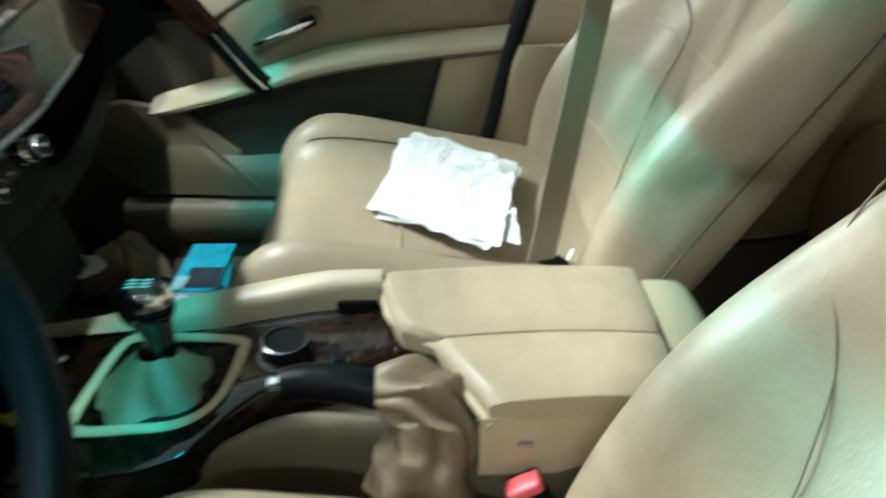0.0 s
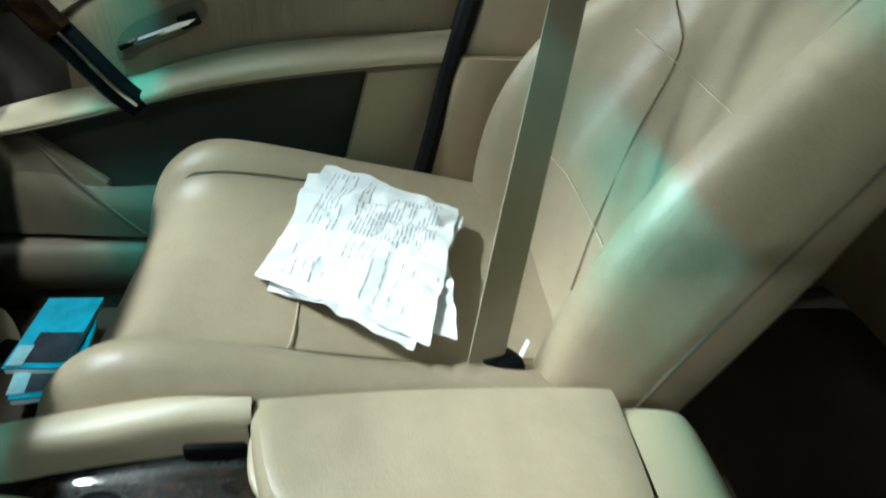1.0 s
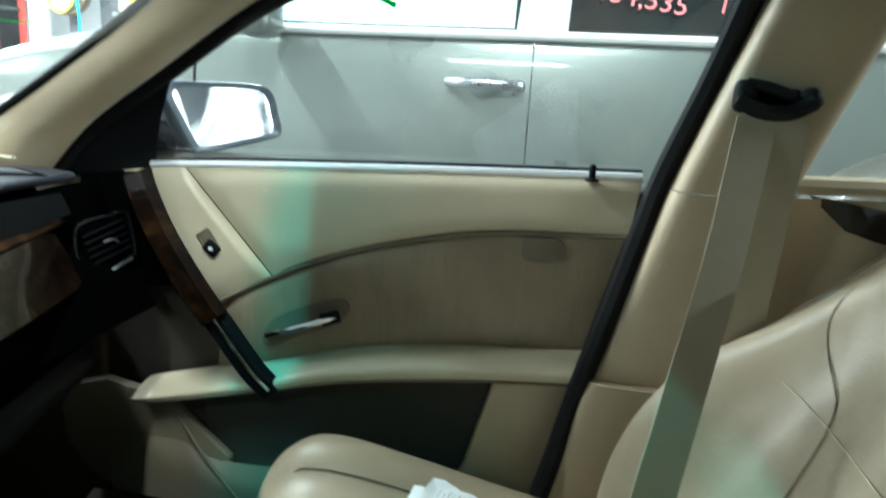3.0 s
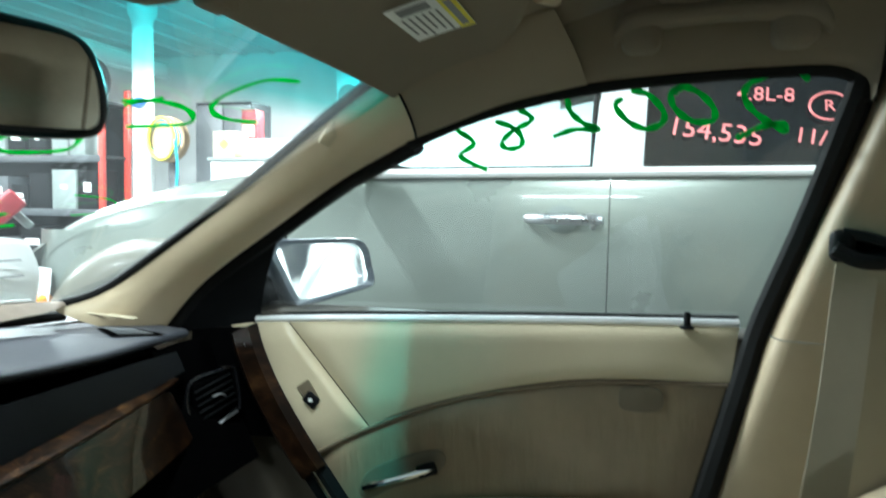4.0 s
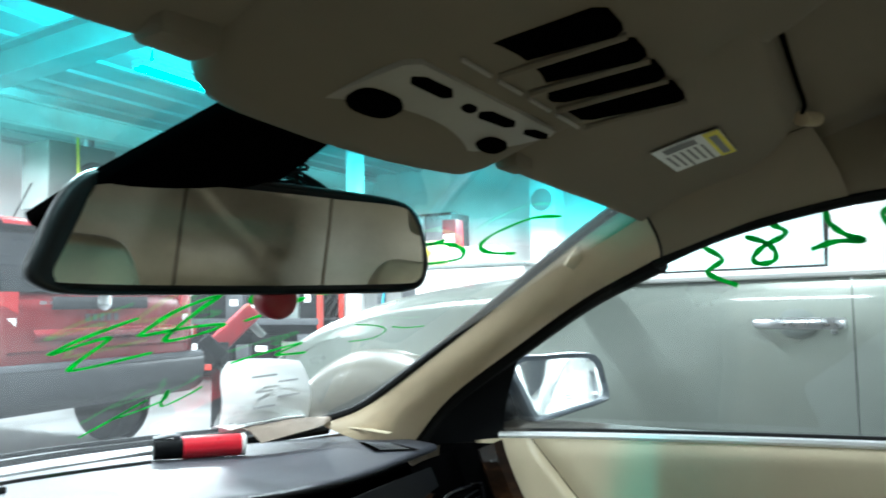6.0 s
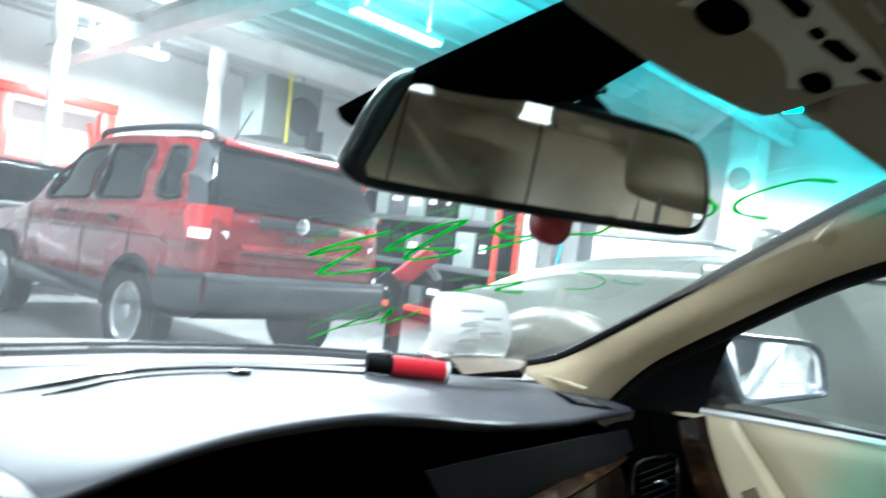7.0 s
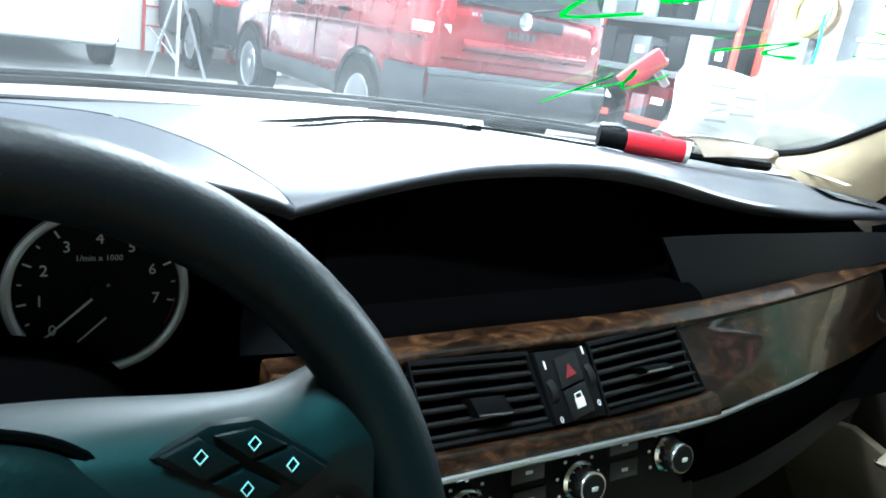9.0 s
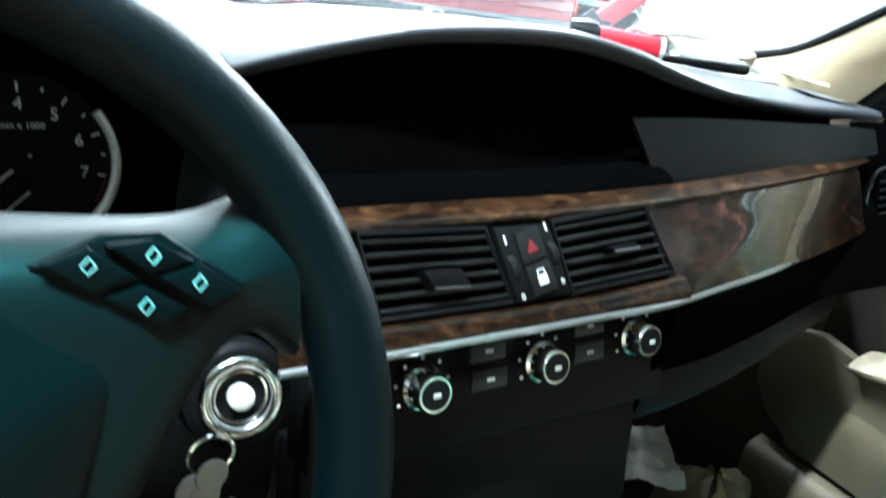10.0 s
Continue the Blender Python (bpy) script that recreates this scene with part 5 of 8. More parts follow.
part("wood_trim", loft([[(x, face_y(x) - 0.003, zt), (x + 0.006 * c, face_y(x) - 0.012, zt * 0.7 + zb * 0.3), (x + 0.015 * c, face_y(x) - 0.018 - 0.01 * k, zt * 0.3 + zb * 0.7), (x + 0.022 * c, face_y(x) - 0.026 - 0.012 * k, zb)] for x, zt, zb, k, c in [(0.122, 0.860, 0.796, 1, 1), (0.17, 0.862, 0.798, 1, 0.9), (0.28, 0.867, 0.799, 0.8, 0.6), (0.40, 0.872, 0.798, 0.5, 0.3), (0.48, 0.874, 0.797, 0.3, 0), (0.530, 0.868, 0.797, 0.2, 0), (0.552, 0.848, 0.802, 0.2, 0)]], 16, 40, thick=0.004), M_WOOD, dash, "wide glossy burl wood panel")
STACK = facing((0.0, 0.470, 0.832), (0, -0.85, 0.53))


def on_stack(u, v, w=0.0):
    return STACK @ Vector((u, v, w))


part("wood_trim", loft([[on_stack(u, t, -0.002), on_stack(u, t - 0.004, 0.004), on_stack(u, b + 0.003, 0.005), on_stack(u, b, 0.001), on_stack(u, b - 0.003, -0.012)] for u, t, b in [(-0.185, -0.031, -0.048), (-0.115, -0.030, -0.0475), (-0.03, -0.0295, -0.046), (0.06, -0.0275, -0.0445), (0.12, -0.024, -0.043), (0.150, -0.022, -0.042)]], 12, 24), M_BURL, dash, "lower burl wood strip")
part("trim_line", tube([on_stack(-0.185, -0.0495, 0.003), on_stack(-0.115, -0.0485, 0.003), on_stack(-0.03, -0.047, 0.003), on_stack(0.06, -0.0455, 0.003), on_stack(0.13, -0.044, 0.003), (0.20, 0.455, 0.797), (0.30, 0.472, 0.799), (0.42, 0.507, 0.798), (0.50, 0.528, 0.796), (0.55, 0.534, 0.796)], 0.0026, 8, samples=50), M_SATIN, dash, "satin silver trim line")
# middle vents


def vent(corners, tab):
    """One slatted outlet in the middle stack; corners: top left, top right, bottom right, bottom left."""
    tl, tr, br, bl = [Vector((u, v, 0)) for u, v in corners]
    cell = part("vent", plate(corners, 0.003, STACK @ pose(0, 0, -0.030), 0.0), M_VOID, dash, "black air vent")
    edge = [on_stack(u, v, 0.0) for u, v in corners]
    part("vent_frame", tube(edge, 0.0026, 6, closed=True), M_BLACK, cell)
    for i in range(6):
        f = (i + 0.6) / 6.2
        a, b = tl.lerp(bl, f), tr.lerp(br, f)
        rows = [[STACK @ (q + Vector(o)) for o in ((0, 0.0016, -0.001), (0, -0.0002, 0.001), (0, -0.0016, 0.0), (0, -0.0052, -0.020), (0, -0.0030, -0.020))] for q in (a, b)]
        part("slat", sheet(rows, close_u=True, caps=True), M_SLAT, cell)
    t0, t1, thin = tab
    part("vent_tab", plate([(t0[0], t0[1]), (t1[0], t1[1]), (t1[0] + 0.006, t1[1] - thin), (t0[0] + 0.006, t0[1] - thin)], 0.012, STACK @ pose(0, 0, -0.002), 0.0015), M_BLACK, cell, "black louvre tab")
    part("tab_edge", tube([on_stack(t0[0] + 0.007, t0[1] - thin, 0.0085), on_stack(t1[0] + 0.005, t1[1] - thin, 0.0085)], 0.0011, 6), M_SATIN, cell)


M_SLAT = surface("satin_black_slats", (0.008, 0.0085, 0.009), 0.42, vary=0.15, grain=900, relief=0.1, spec=0.22)
vent([(-0.127, 0.0265), (-0.033, 0.0245), (-0.020, -0.0265), (-0.119, -0.0275)], ((-0.090, 0.000), (-0.062, -0.001), 0.012))
vent([(0.024, 0.0265), (0.120, 0.0350), (0.139, -0.0190), (0.034, -0.0255)], ((0.066, 0.005), (0.094, 0.006), 0.004))
hz = part("hazard_panel", plate([(-0.0285, 0.0250), (0.0195, 0.0255), (0.0305, -0.0260), (-0.0175, -0.0275)], 0.012, STACK @ pose(0, 0, -0.008), 0.0025), M_BLACK, dash, "black switch panel between the vents")
HZ = STACK @ pose(0.001, -0.001, 0.004, 0, 0, 12)
part("hazard_switch", plate([(-0.011, 0.0005), (0.0105, 0.0015), (0.0105, 0.0225), (-0.0105, 0.0225)], 0.003, HZ, 0.001), M_SLAT, hz)
part("lock_switch", plate([(-0.0105, -0.0225), (0.0115, -0.0225), (0.0105, -0.0005), (-0.011, -0.0015)], 0.003, HZ, 0.001), M_SLAT, hz)
part("warning_triangle", plate([(-0.0055, 0.0065), (0.0045, 0.0070), (-0.0005, 0.0160)], 0.0008, HZ @ pose(0, 0, 0.003), 0), M_DULLRED, hz, "red warning triangle")
part("lock_mark", join(plate([(-0.0040, -0.0165), (0.0040, -0.0165), (0.0040, -0.0095), (-0.0040, -0.0095)], 0.0008, HZ @ pose(0, 0, 0.003), 0), tube([HZ @ Vector((-0.003, -0.0095, 0.0034)), HZ @ Vector((-0.003, -0.0060, 0.0034)), HZ @ Vector((0.003, -0.0060, 0.0034)), HZ @ Vector((0.003, -0.0095, 0.0034))], 0.0006, 4)), M_WHITE, hz)
for sx in (-0.0185, 0.0185):
    part("thumbwheel", lathe([(0.0125, -0.0030), (0.0132, 0), (0.0125, 0.0030)], 30, HZ @ pose(sx, 0.001, -0.0095, 0, 90, 0)), M_RUBBER, hz)
    part("mark", plate([(-0.0006, -0.003), (0.0006, -0.003), (0.0006, 0.003), (-0.0006, 0.003)], 0.0008, HZ @ pose(sx, 0.0205, 0.0002), 0), M_WHITE, hz)
    part("mark", tube([HZ @ Vector((sx + 0.0011 * math.cos(a), -0.0195 + 0.002 * math.sin(a), 0.0006)) for a in np.linspace(0, 2 * math.pi, 11)[:-1]], 0.0004, 4, closed=True), M_WHITE, hz)
# climate panel
cl = part("climate_panel", rbox(-0.005, 0.4755, 0.745, 0.31, 0.04, 0.086, 0.004, 2, pose(0, 0, 0, -14, 0, 0)), M_BLACK, dash, "black climate control panel")
CL = facing((0.0, 0.4495, 0.773), (0, -0.97, 0.24))


def climate_knob(x, z):
    k = part("climate_knob", lathe([(0.0150, 0.0), (0.0150, 0.003), (0.0128, 0.005), (0.0124, 0.016), (0.0115, 0.018), (0.009, 0.018)], 36, CL @ pose(x, z, 0)), M_CHROME, cl, "chrome-ringed rotary knob")
    part("knob_face", lathe([(0.0105, 0.017), (0.0098, 0.019), (0.001, 0.0193)], 30, CL @ pose(x, z, 0)), M_GREY, k)
    part("knob_mark", rbox(*(CL @ Vector((x, z, 0.0196))), 0.005, 0.001, 0.003, 0), M_WHITE, k)
    for i in range(7):
        a = radians(-120 + 40 * i)
        part("tick", rbox(*(CL @ Vector((x + 0.0195 * math.sin(a), z + 0.0195 * math.cos(a), 0.001))), 0.0018, 0.001, 0.0018, 0), M_WHITE, k)


climate_knob(-0.088, -0.011)
climate_knob(0.0085, -0.0085)
climate_knob(0.0995, -0.0025)
for bx, bz in ((-0.038, 0.006), (-0.036, -0.014), (0.052, 0.012), (0.053, -0.008)):
    bt = part("button", plate([(-0.015, -0.0075), (0.014, -0.0065), (0.014, 0.0080), (-0.015, 0.0070)], 0.003, CL @ pose(bx, bz, 0), 0.001), M_SLAT, cl)
    part("button_mark", plate([(-0.003, -0.0012), (0.003, -0.0012), (0.003, 0.0012), (-0.003, 0.0012)], 0.0004, CL @ pose(bx, bz, 0.003), 0), M_FAINT, bt)
part("radio_panel", rbox(-0.01, 0.478, 0.655, 0.30, 0.05, 0.11, 0.006, 2, pose(0, 0, 0, -10, 0, 0)), M_BLACK, dash, "black radio panel")
part("lower_face", loft([[(x, 0.475, 0.62), (x, 0.50, 0.55), (x, 0.55, 0.50)] for x in (-0.16, 0.0, 0.14)], 8, 8), M_BLACK, dash)
# passenger drawer under the wood, and the glovebox
part("drawer", loft([[(x, y, zt), (x, y - 0.004, (zt + zb) / 2), (x, y + 0.010, zb)] for x, y, zt, zb in [(0.135, 0.456, 0.790, 0.730), (0.22, 0.464, 0.794, 0.728), (0.34, 0.492, 0.795, 0.722), (0.46, 0.526, 0.794, 0.714), (0.60, 0.566, 0.790, 0.704)]], 10, 24, thick=0.012), M_VOID, dash, "black drawer front under the wood trim")
part("drawer_line", tube([(0.125, 0.464, 0.727), (0.22, 0.470, 0.725), (0.34, 0.498, 0.719), (0.46, 0.532, 0.711), (0.60, 0.572, 0.701)], 0.0024, 8, samples=24), M_SATIN, dash)
part("drawer_catch", rbox(0.30, 0.474, 0.757, 0.10, 0.008, 0.026, 0.004, 2, pose(0, 0, 0, 0, 0, 15)), M_GLOSS, dash)
part("knee_bolster", loft([[(x, y, zt), (x, y - 0.006, zt - 0.03), (x, y + 0.015, zt - 0.06)] for x, y, zt in [(0.14, 0.474, 0.722), (0.24, 0.482, 0.720), (0.36, 0.510, 0.714), (0.48, 0.545, 0.706), (0.62, 0.585, 0.697)]], 10, 20, thick=0.01), M_BLACK, dash, "black strip under the drawer")
# Glovebox lid is beige; its brown tone is shade put in the colour.
part("glovebox", loft([[(x, y, zt), (x, y - 0.012, zt - 0.05), (x, y - 0.01, 0.55), (x, y + 0.03, 0.48), (x, y + 0.10, 0.45)] for x, y, zt in [(0.155, 0.64, 0.69), (0.26, 0.65, 0.69), (0.40, 0.67, 0.685), (0.52, 0.70, 0.68), (0.66, 0.72, 0.675)]], 20, 26), M_LOWER, dash, "beige glovebox lid in the footwell, darkened for shade")
part("lower_trim", loft([[(x, y, 0.775), (x, y - 0.01, 0.70), (x, y + 0.02, 0.60), (x, y + 0.06, 0.52)] for x, y in [(-0.68, 0.57), (-0.58, 0.53), (-0.40, 0.50), (-0.17, 0.49)]], 14, 18), M_BLACK, dash, "black trim below the steering column")
# passenger end vent
EV = facing((0.620, 0.545, 0.840), (-0.25, -0.96, 0.1)) @ pose(0, 0, 0, 0, 0, 12)
part("end_cap", loft([[(x, y + 0.02, 0.915), (x, y, 0.86), (x, y - 0.006, 0.79), (x, y + 0.006, 0.70)] for x, y in [(0.545, 0.568), (0.60, 0.575), (0.655, 0.572), (0.692, 0.575)]], 12, 14), M_VOID, dash, "black end of the dashboard")
ev = part("vent", plate([(-0.040, -0.028), (0.034, -0.030), (0.040, 0.022), (-0.034, 0.030)], 0.006, EV, 0.002), M_VOID, dash, "black end air vent")
for i in range(5):
    part("slat", plate([(-0.034, -0.001), (0.034, -0.001), (0.034, 0.001), (-0.034, 0.001)], 0.004, EV @ pose(0, -0.020 + 0.010 * i, 0.005), 0.0005), M_BLACK, ev)
part("vent_tab", tube([EV @ Vector(p) for p in [(-0.010, 0.004, 0.012), (0.002, 0.003, 0.014), (0.012, -0.004, 0.012)]], 0.0016, 6, samples=8), M_SATIN, ev)
part("vent_rim", tube([EV @ Vector(p) for p in [(-0.044, -0.032, 0.005), (-0.037, 0.033, 0.005), (0.036, 0.027, 0.005), (0.046, 0.018, 0.005), (0.040, -0.030, 0.005), (0.026, -0.036, 0.005)]], 0.0026, 8, closed=True, samples=48), M_GLOSS, ev, "gloss black vent surround")
part("rim_edge", tube([EV @ Vector(p) for p in [(0.030, -0.037, 0.008), (0.0, -0.038, 0.008), (-0.036, -0.040, 0.008)]], 0.0020, 6, samples=12), M_SATIN, ev)
part("rim_edge", tube([EV @ Vector(p) for p in [(0.020, 0.034, 0.008), (0.036, 0.030, 0.008)]], 0.0024, 6, samples=6), M_CHROME, ev)
# instrument cluster
part("gauge_wall", rbox(-0.180, 0.640, 0.83, 0.10, 0.05, 0.20, 0.006), M_VOID, dash, "black wall beside the gauges")
part("column_panel", loft([[(-0.206, 0.575, 0.886), (-0.190, 0.568, 0.888)], [(-0.214, 0.562, 0.858), (-0.176, 0.556, 0.858)], [(-0.216, 0.552, 0.836), (-0.168, 0.548, 0.836)]], 6, 8, thick=0.004), M_GREY, dash, "slate grey panel beside the column")
part("wood_end", rbox(-0.194, 0.512, 0.836, 0.034, 0.03, 0.022, 0.004, 2), M_BURL, dash, "burl wood end beside the column")
part("cluster_panel", rbox(-0.375, 0.632, 0.868, 0.36, 0.02, 0.14, 0.006, 2, pose(0, 0, 0, -8, 0, 0)), M_VOID, dash, "black instrument panel")


def gauge(x, z, r, top, step, red=False):
    g = facing((x, 0.618, z), (0, -0.99, 0.14))
    face = part("gauge", lathe([(r * 1.0, 0), (r, 0.002), (0.001, 0.0021)], 48, g), M_BLACK, dash, "round black gauge with white figures")
    ring_pts = [g @ Vector((r * 1.0 * math.cos(a), r * 1.0 * math.sin(a), 0.003)) for a in np.linspace(radians(103), radians(397), 60)]
    part("gauge_ring", tube(ring_pts, 0.0034, 8), M_BRIGHT, face, "satin silver ring with a gap at the top")
    for i in range(top + 1):
        a = radians(222 - i * 252 / (top + 0.6))
        c, s = math.cos(a), math.sin(a)
        if i:
            part("figure", lettering(str(i * step), 0.0105 if step == 1 else 0.0085, g @ pose(r * 0.66 * c, r * 0.66 * s, 0.003)), M_WHITE, face)
        else:
            part("figure", lettering("0", 0.0105, g @ pose(r * 0.70 * c, r * 0.70 * s, 0.003)), M_WHITE, face)
        part("tick", plate([(0.80 * r, -0.0006), (0.90 * r, -0.0006), (0.90 * r, 0.0006), (0.80 * r, 0.0006)], 0.0004, g @ pose(0, 0, 0.003, 0, 0, math.degrees(a)), 0), M_WHITE, face)
        if i < top:
            part("tick", plate([(0.84 * r, -0.0005), (0.89 * r, -0.0005), (0.89 * r, 0.0005), (0.84 * r, 0.0005)], 0.0004, g @ pose(0, 0, 0.003, 0, 0, math.degrees(a) - 126 / (top + 0.6)), 0), M_WHITE, face)
    if red:
        part("red_zone", tube([g @ Vector((r * 0.89 * math.cos(a), r * 0.89 * math.sin(a), 0.003)) for a in np.linspace(radians(-32), radians(-8), 10)], 0.0012, 6, flat=0.4), M_DULLRED, face)
        part("caption", lettering("1/min x 1000", 0.0055, g @ pose(0, r * 0.42, 0.003)), M_WHITE, face)
        part("small_needle", plate([(-0.004, -0.0006), (r * 0.36, -0.0004), (r * 0.36, 0.0004), (-0.004, 0.0006)], 0.0008, g @ pose(0.001, -r * 0.38, 0.004, 0, 0, 222), 0), M_WHITE, face)
    part("needle", plate([(-0.008, -0.0009), (r * 0.84, -0.0005), (r * 0.84, 0.0005), (-0.008, 0.0009)], 0.001, g @ pose(0, 0, 0.005, 0, 0, 222), 0), M_WHITE, face, "white needle at zero")
    part("needle_hub", lathe([(0.006, 0.003), (0.006, 0.008), (0.004, 0.009)], 20, g), M_BLACK, face)


gauge(-0.296, 0.8605, 0.0545, 7, 1, True)
gauge(-0.446, 0.8605, 0.0545, 8, 20)
# ignition
IG = facing((-0.203, 0.450, 0.776), (-0.05, -0.93, 0.36))
ig = part("ignition_switch", tube([IG @ Vector((0.0195 * math.cos(q), 0.0195 * math.sin(q), 0.001)) for q in np.linspace(0, 2 * math.pi, 33)[:-1]], 0.0036, 10, closed=True), M_CHROME, dash, "chrome-ringed ignition switch")
part("switch_face", lathe([(0.019, -0.004), (0.0175, 0.0), (0.010, -0.003), (0.001, -0.003)], 32, IG), M_BLACK, ig)
part("inner_ring", tube([IG @ Vector((0.0145 * math.cos(q), 0.0145 * math.sin(q), 0.0)) for q in np.linspace(0, 2 * math.pi, 33)[:-1]], 0.0012, 8, closed=True), M_CHROME, ig)
part("start_mark", lathe([(0.0072, -0.003), (0.0072, 0.003), (0.005, 0.0045)], 20, IG), M_WHITE, ig)
part("switch_housing", lathe([(0.032, -0.020), (0.030, -0.006), (0.026, -0.003), (0.018, -0.004)], 32, IG), M_BLACK, ig, "black switch housing")
keys = thing("car_keys", "bunch of metal keys hanging below the ignition", "keys")
for i, (kx, kz, rt) in enumerate([(-0.222, 0.742, 15), (-0.232, 0.735, -20), (-0.226, 0.728, 40)]):
    part("key", join(lathe([(0.009, -0.001), (0.0095, 0), (0.009, 0.001)], 18, facing((kx, 0.432, kz), (0.2, -1, 0.1))), rbox(kx + 0.004 * i, 0.433, kz - 0.018, 0.006, 0.002, 0.03, 0.0005, 1, pose(0, 0, 0, 0, rt, 0))), M_SATIN, keys)
part("key_ring", tube([(-0.222 + 0.012 * math.cos(a), 0.435, 0.753 + 0.012 * math.sin(a)) for a in np.linspace(0, 2 * math.pi, 17)[:-1]], 0.0012, 6, closed=True), M_CHROME, keys)
part("column_shroud", loft([[(-0.37 + a * 0.085 * k, y, 0.80 + b * 0.055 * k) for a, b in [(1, 0), (0.7, 0.75), (0, 1), (-0.7, 0.75), (-1, 0), (-0.7, -0.8), (0, -1), (0.7, -0.8)]] for y, k in [(0.56, 1.1), (0.48, 1.0), (0.42, 0.85), (0.40, 0.6)]], 28, 12, close_u=True, caps=True), M_VOID, dash, "black steering column cover")
part("wiper_stalk", tube([(-0.29, 0.43, 0.835), (-0.22, 0.425, 0.842), (-0.175, 0.42, 0.846)], [0.008, 0.0055], 10, samples=10), M_GLOSS, dash, "black wiper stalk")

# ---- steering wheel ----
WC = Vector((-0.366, 0.340, 0.832))
tilt = radians(20)
WM = Matrix.Translation(WC) @ Matrix(((1, 0, 0, 0), (0, math.sin(tilt), -math.cos(tilt), 0), (0, math.cos(tilt), math.sin(tilt), 0), (0, 0, 0, 1)))
sw_root = thing("steering_wheel", "black leather steering wheel with thumb buttons", "steering wheel")
RR = 0.176
part("rim", tube([WM @ Vector((RR * math.cos(a), RR * math.sin(a), 0.0)) for a in np.linspace(0, 2 * math.pi, 73)[:-1]], 0.0165, 14, closed=True), M_WHEEL, sw_root, "grained black leather rim")
HUB = [(0.0, 0.089), (0.019, 0.086), (0.036, 0.080), (0.054, 0.067), (0.070, 0.054), (0.087, 0.040), (0.085, 0.023), (0.077, -0.003), (0.068, -0.036), (0.050, -0.066), (0.022, -0.080), (0.0, -0.083)]
ring_h = HUB + [(-x, y) for x, y in reversed(HUB[1:-1])]
hub = part("airbag_cover", loft([[WM @ Vector((a * k, b * k, z)) for a, b in ring_h] for k, z in [(0.985, -0.02), (0.985, 0.010), (0.965, 0.019), (0.88, 0.025), (0.6, 0.034), (0.3, 0.038), (0.05, 0.039)]], 88, 24, close_u=True, caps=True), M_HUB, sw_root, "black grained airbag cover")
part("cover_joint", tube([WM @ Vector((a * 1.005, b * 1.005, 0.0155)) for a, b in ring_h], 0.0022, 6, closed=True, samples=90), M_VOID, sw_root)
for sg in (-1, 1):
    part("spoke", loft([[WM @ Vector((sg * x, y, z + e)) for y, e in ((y0, -0.014), (y0 + 0.004, 0.006), (y0 * 0.4 + y1 * 0.6 - 0.012, 0.012), (y1 - 0.026, 0.0115), (y1 - 0.013, 0.005), (y1 - 0.003, -0.008), (y1, -0.022), (y1 - 0.003, -0.036))] for x, y0, y1, z in [(0.0, -0.03, 0.092, 0.010), (0.04, -0.03, 0.091, 0.010), (0.08, -0.02, 0.088, 0.010), (0.105, 0.016, 0.087, 0.008), (0.122, 0.036, 0.089, 0.005), (0.138, 0.040, 0.094, 0.002), (0.152, 0.028, 0.096, -0.002)]], 26, 22, thick=0.004), M_SPOKE, sw_root)
    flip = Matrix.Diagonal((sg, 1, 1, 1))
    pad = part("button_pad", plate([(0.064, 0.068), (0.084, 0.077), (0.102, 0.077), (0.130, 0.056), (0.117, 0.047), (0.106, 0.042), (0.088, 0.050)], 0.006, WM @ flip @ pose(-0.001, 0.005, 0.0150), 0.002), M_BLACK, sw_root, "black thumb button pad")
    for outline, mx, my in [([(0.067, 0.0685), (0.080, 0.0735), (0.094, 0.0625), (0.081, 0.058)], 0.080, 0.067), ([(0.085, 0.0735), (0.099, 0.0745), (0.112, 0.0665), (0.098, 0.063)], 0.099, 0.069), ([(0.100, 0.062), (0.114, 0.0655), (0.127, 0.0555), (0.116, 0.050)], 0.113, 0.059), ([(0.084, 0.0565), (0.095, 0.060), (0.109, 0.051), (0.101, 0.046)], 0.096, 0.053)]:
        bt = part("button", plate(outline, 0.0035, WM @ flip @ pose(-0.001, 0.005, 0.021), 0.0014), M_BLACK, pad)
        part("button_mark", tube([WM @ Vector((sg * (mx - 0.001 + q[0]), my + 0.005 + q[1], 0.0250)) for q in [(0.0022, 0), (0.0003, 0.0026), (-0.0022, 0), (-0.0003, -0.0026)]], 0.00035, 4, closed=True), M_WHITE, bt)
part("lower_spoke", plate([(-0.022, -0.165), (0.022, -0.165), (0.030, -0.07), (-0.030, -0.07)], 0.016, WM @ pose(0, 0, -0.008), 0.006), M_GREY, sw_root)
part("emblem", lathe([(0.020, 0.0), (0.020, 0.003), (0.018, 0.004)], 30, WM @ pose(0, 0.0, 0.038)), M_SATIN, hub, "plain round emblem")

# ---- roof fittings ----
ov = thing("overhead_console", "grey-beige overhead console with reading lamps and dark slots", "overhead console")


part("housing", loft([[(x, y, roof_z(x, y) + 0.004), (x * 0.97, y, roof_z(x, y) - 0.023 * k), (x * 0.5, y, roof_z(0, y) - 0.030 * k), (0, y, roof_z(0, y) - 0.032 * k), (-x * 0.5, y, roof_z(0, y) - 0.030 * k), (-x * 0.97, y, roof_z(x, y) - 0.023 * k), (-x, y, roof_z(x, y) + 0.004)] for x, y, k in [(0.095, 0.272, 0.3), (0.125, 0.256, 1.0), (0.145, 0.20, 1.0), (0.165, 0.12, 0.95), (0.165, 0.05, 0.8), (0.15, 0.0, 0.3)]], 30, 22), M_LINER, ov)


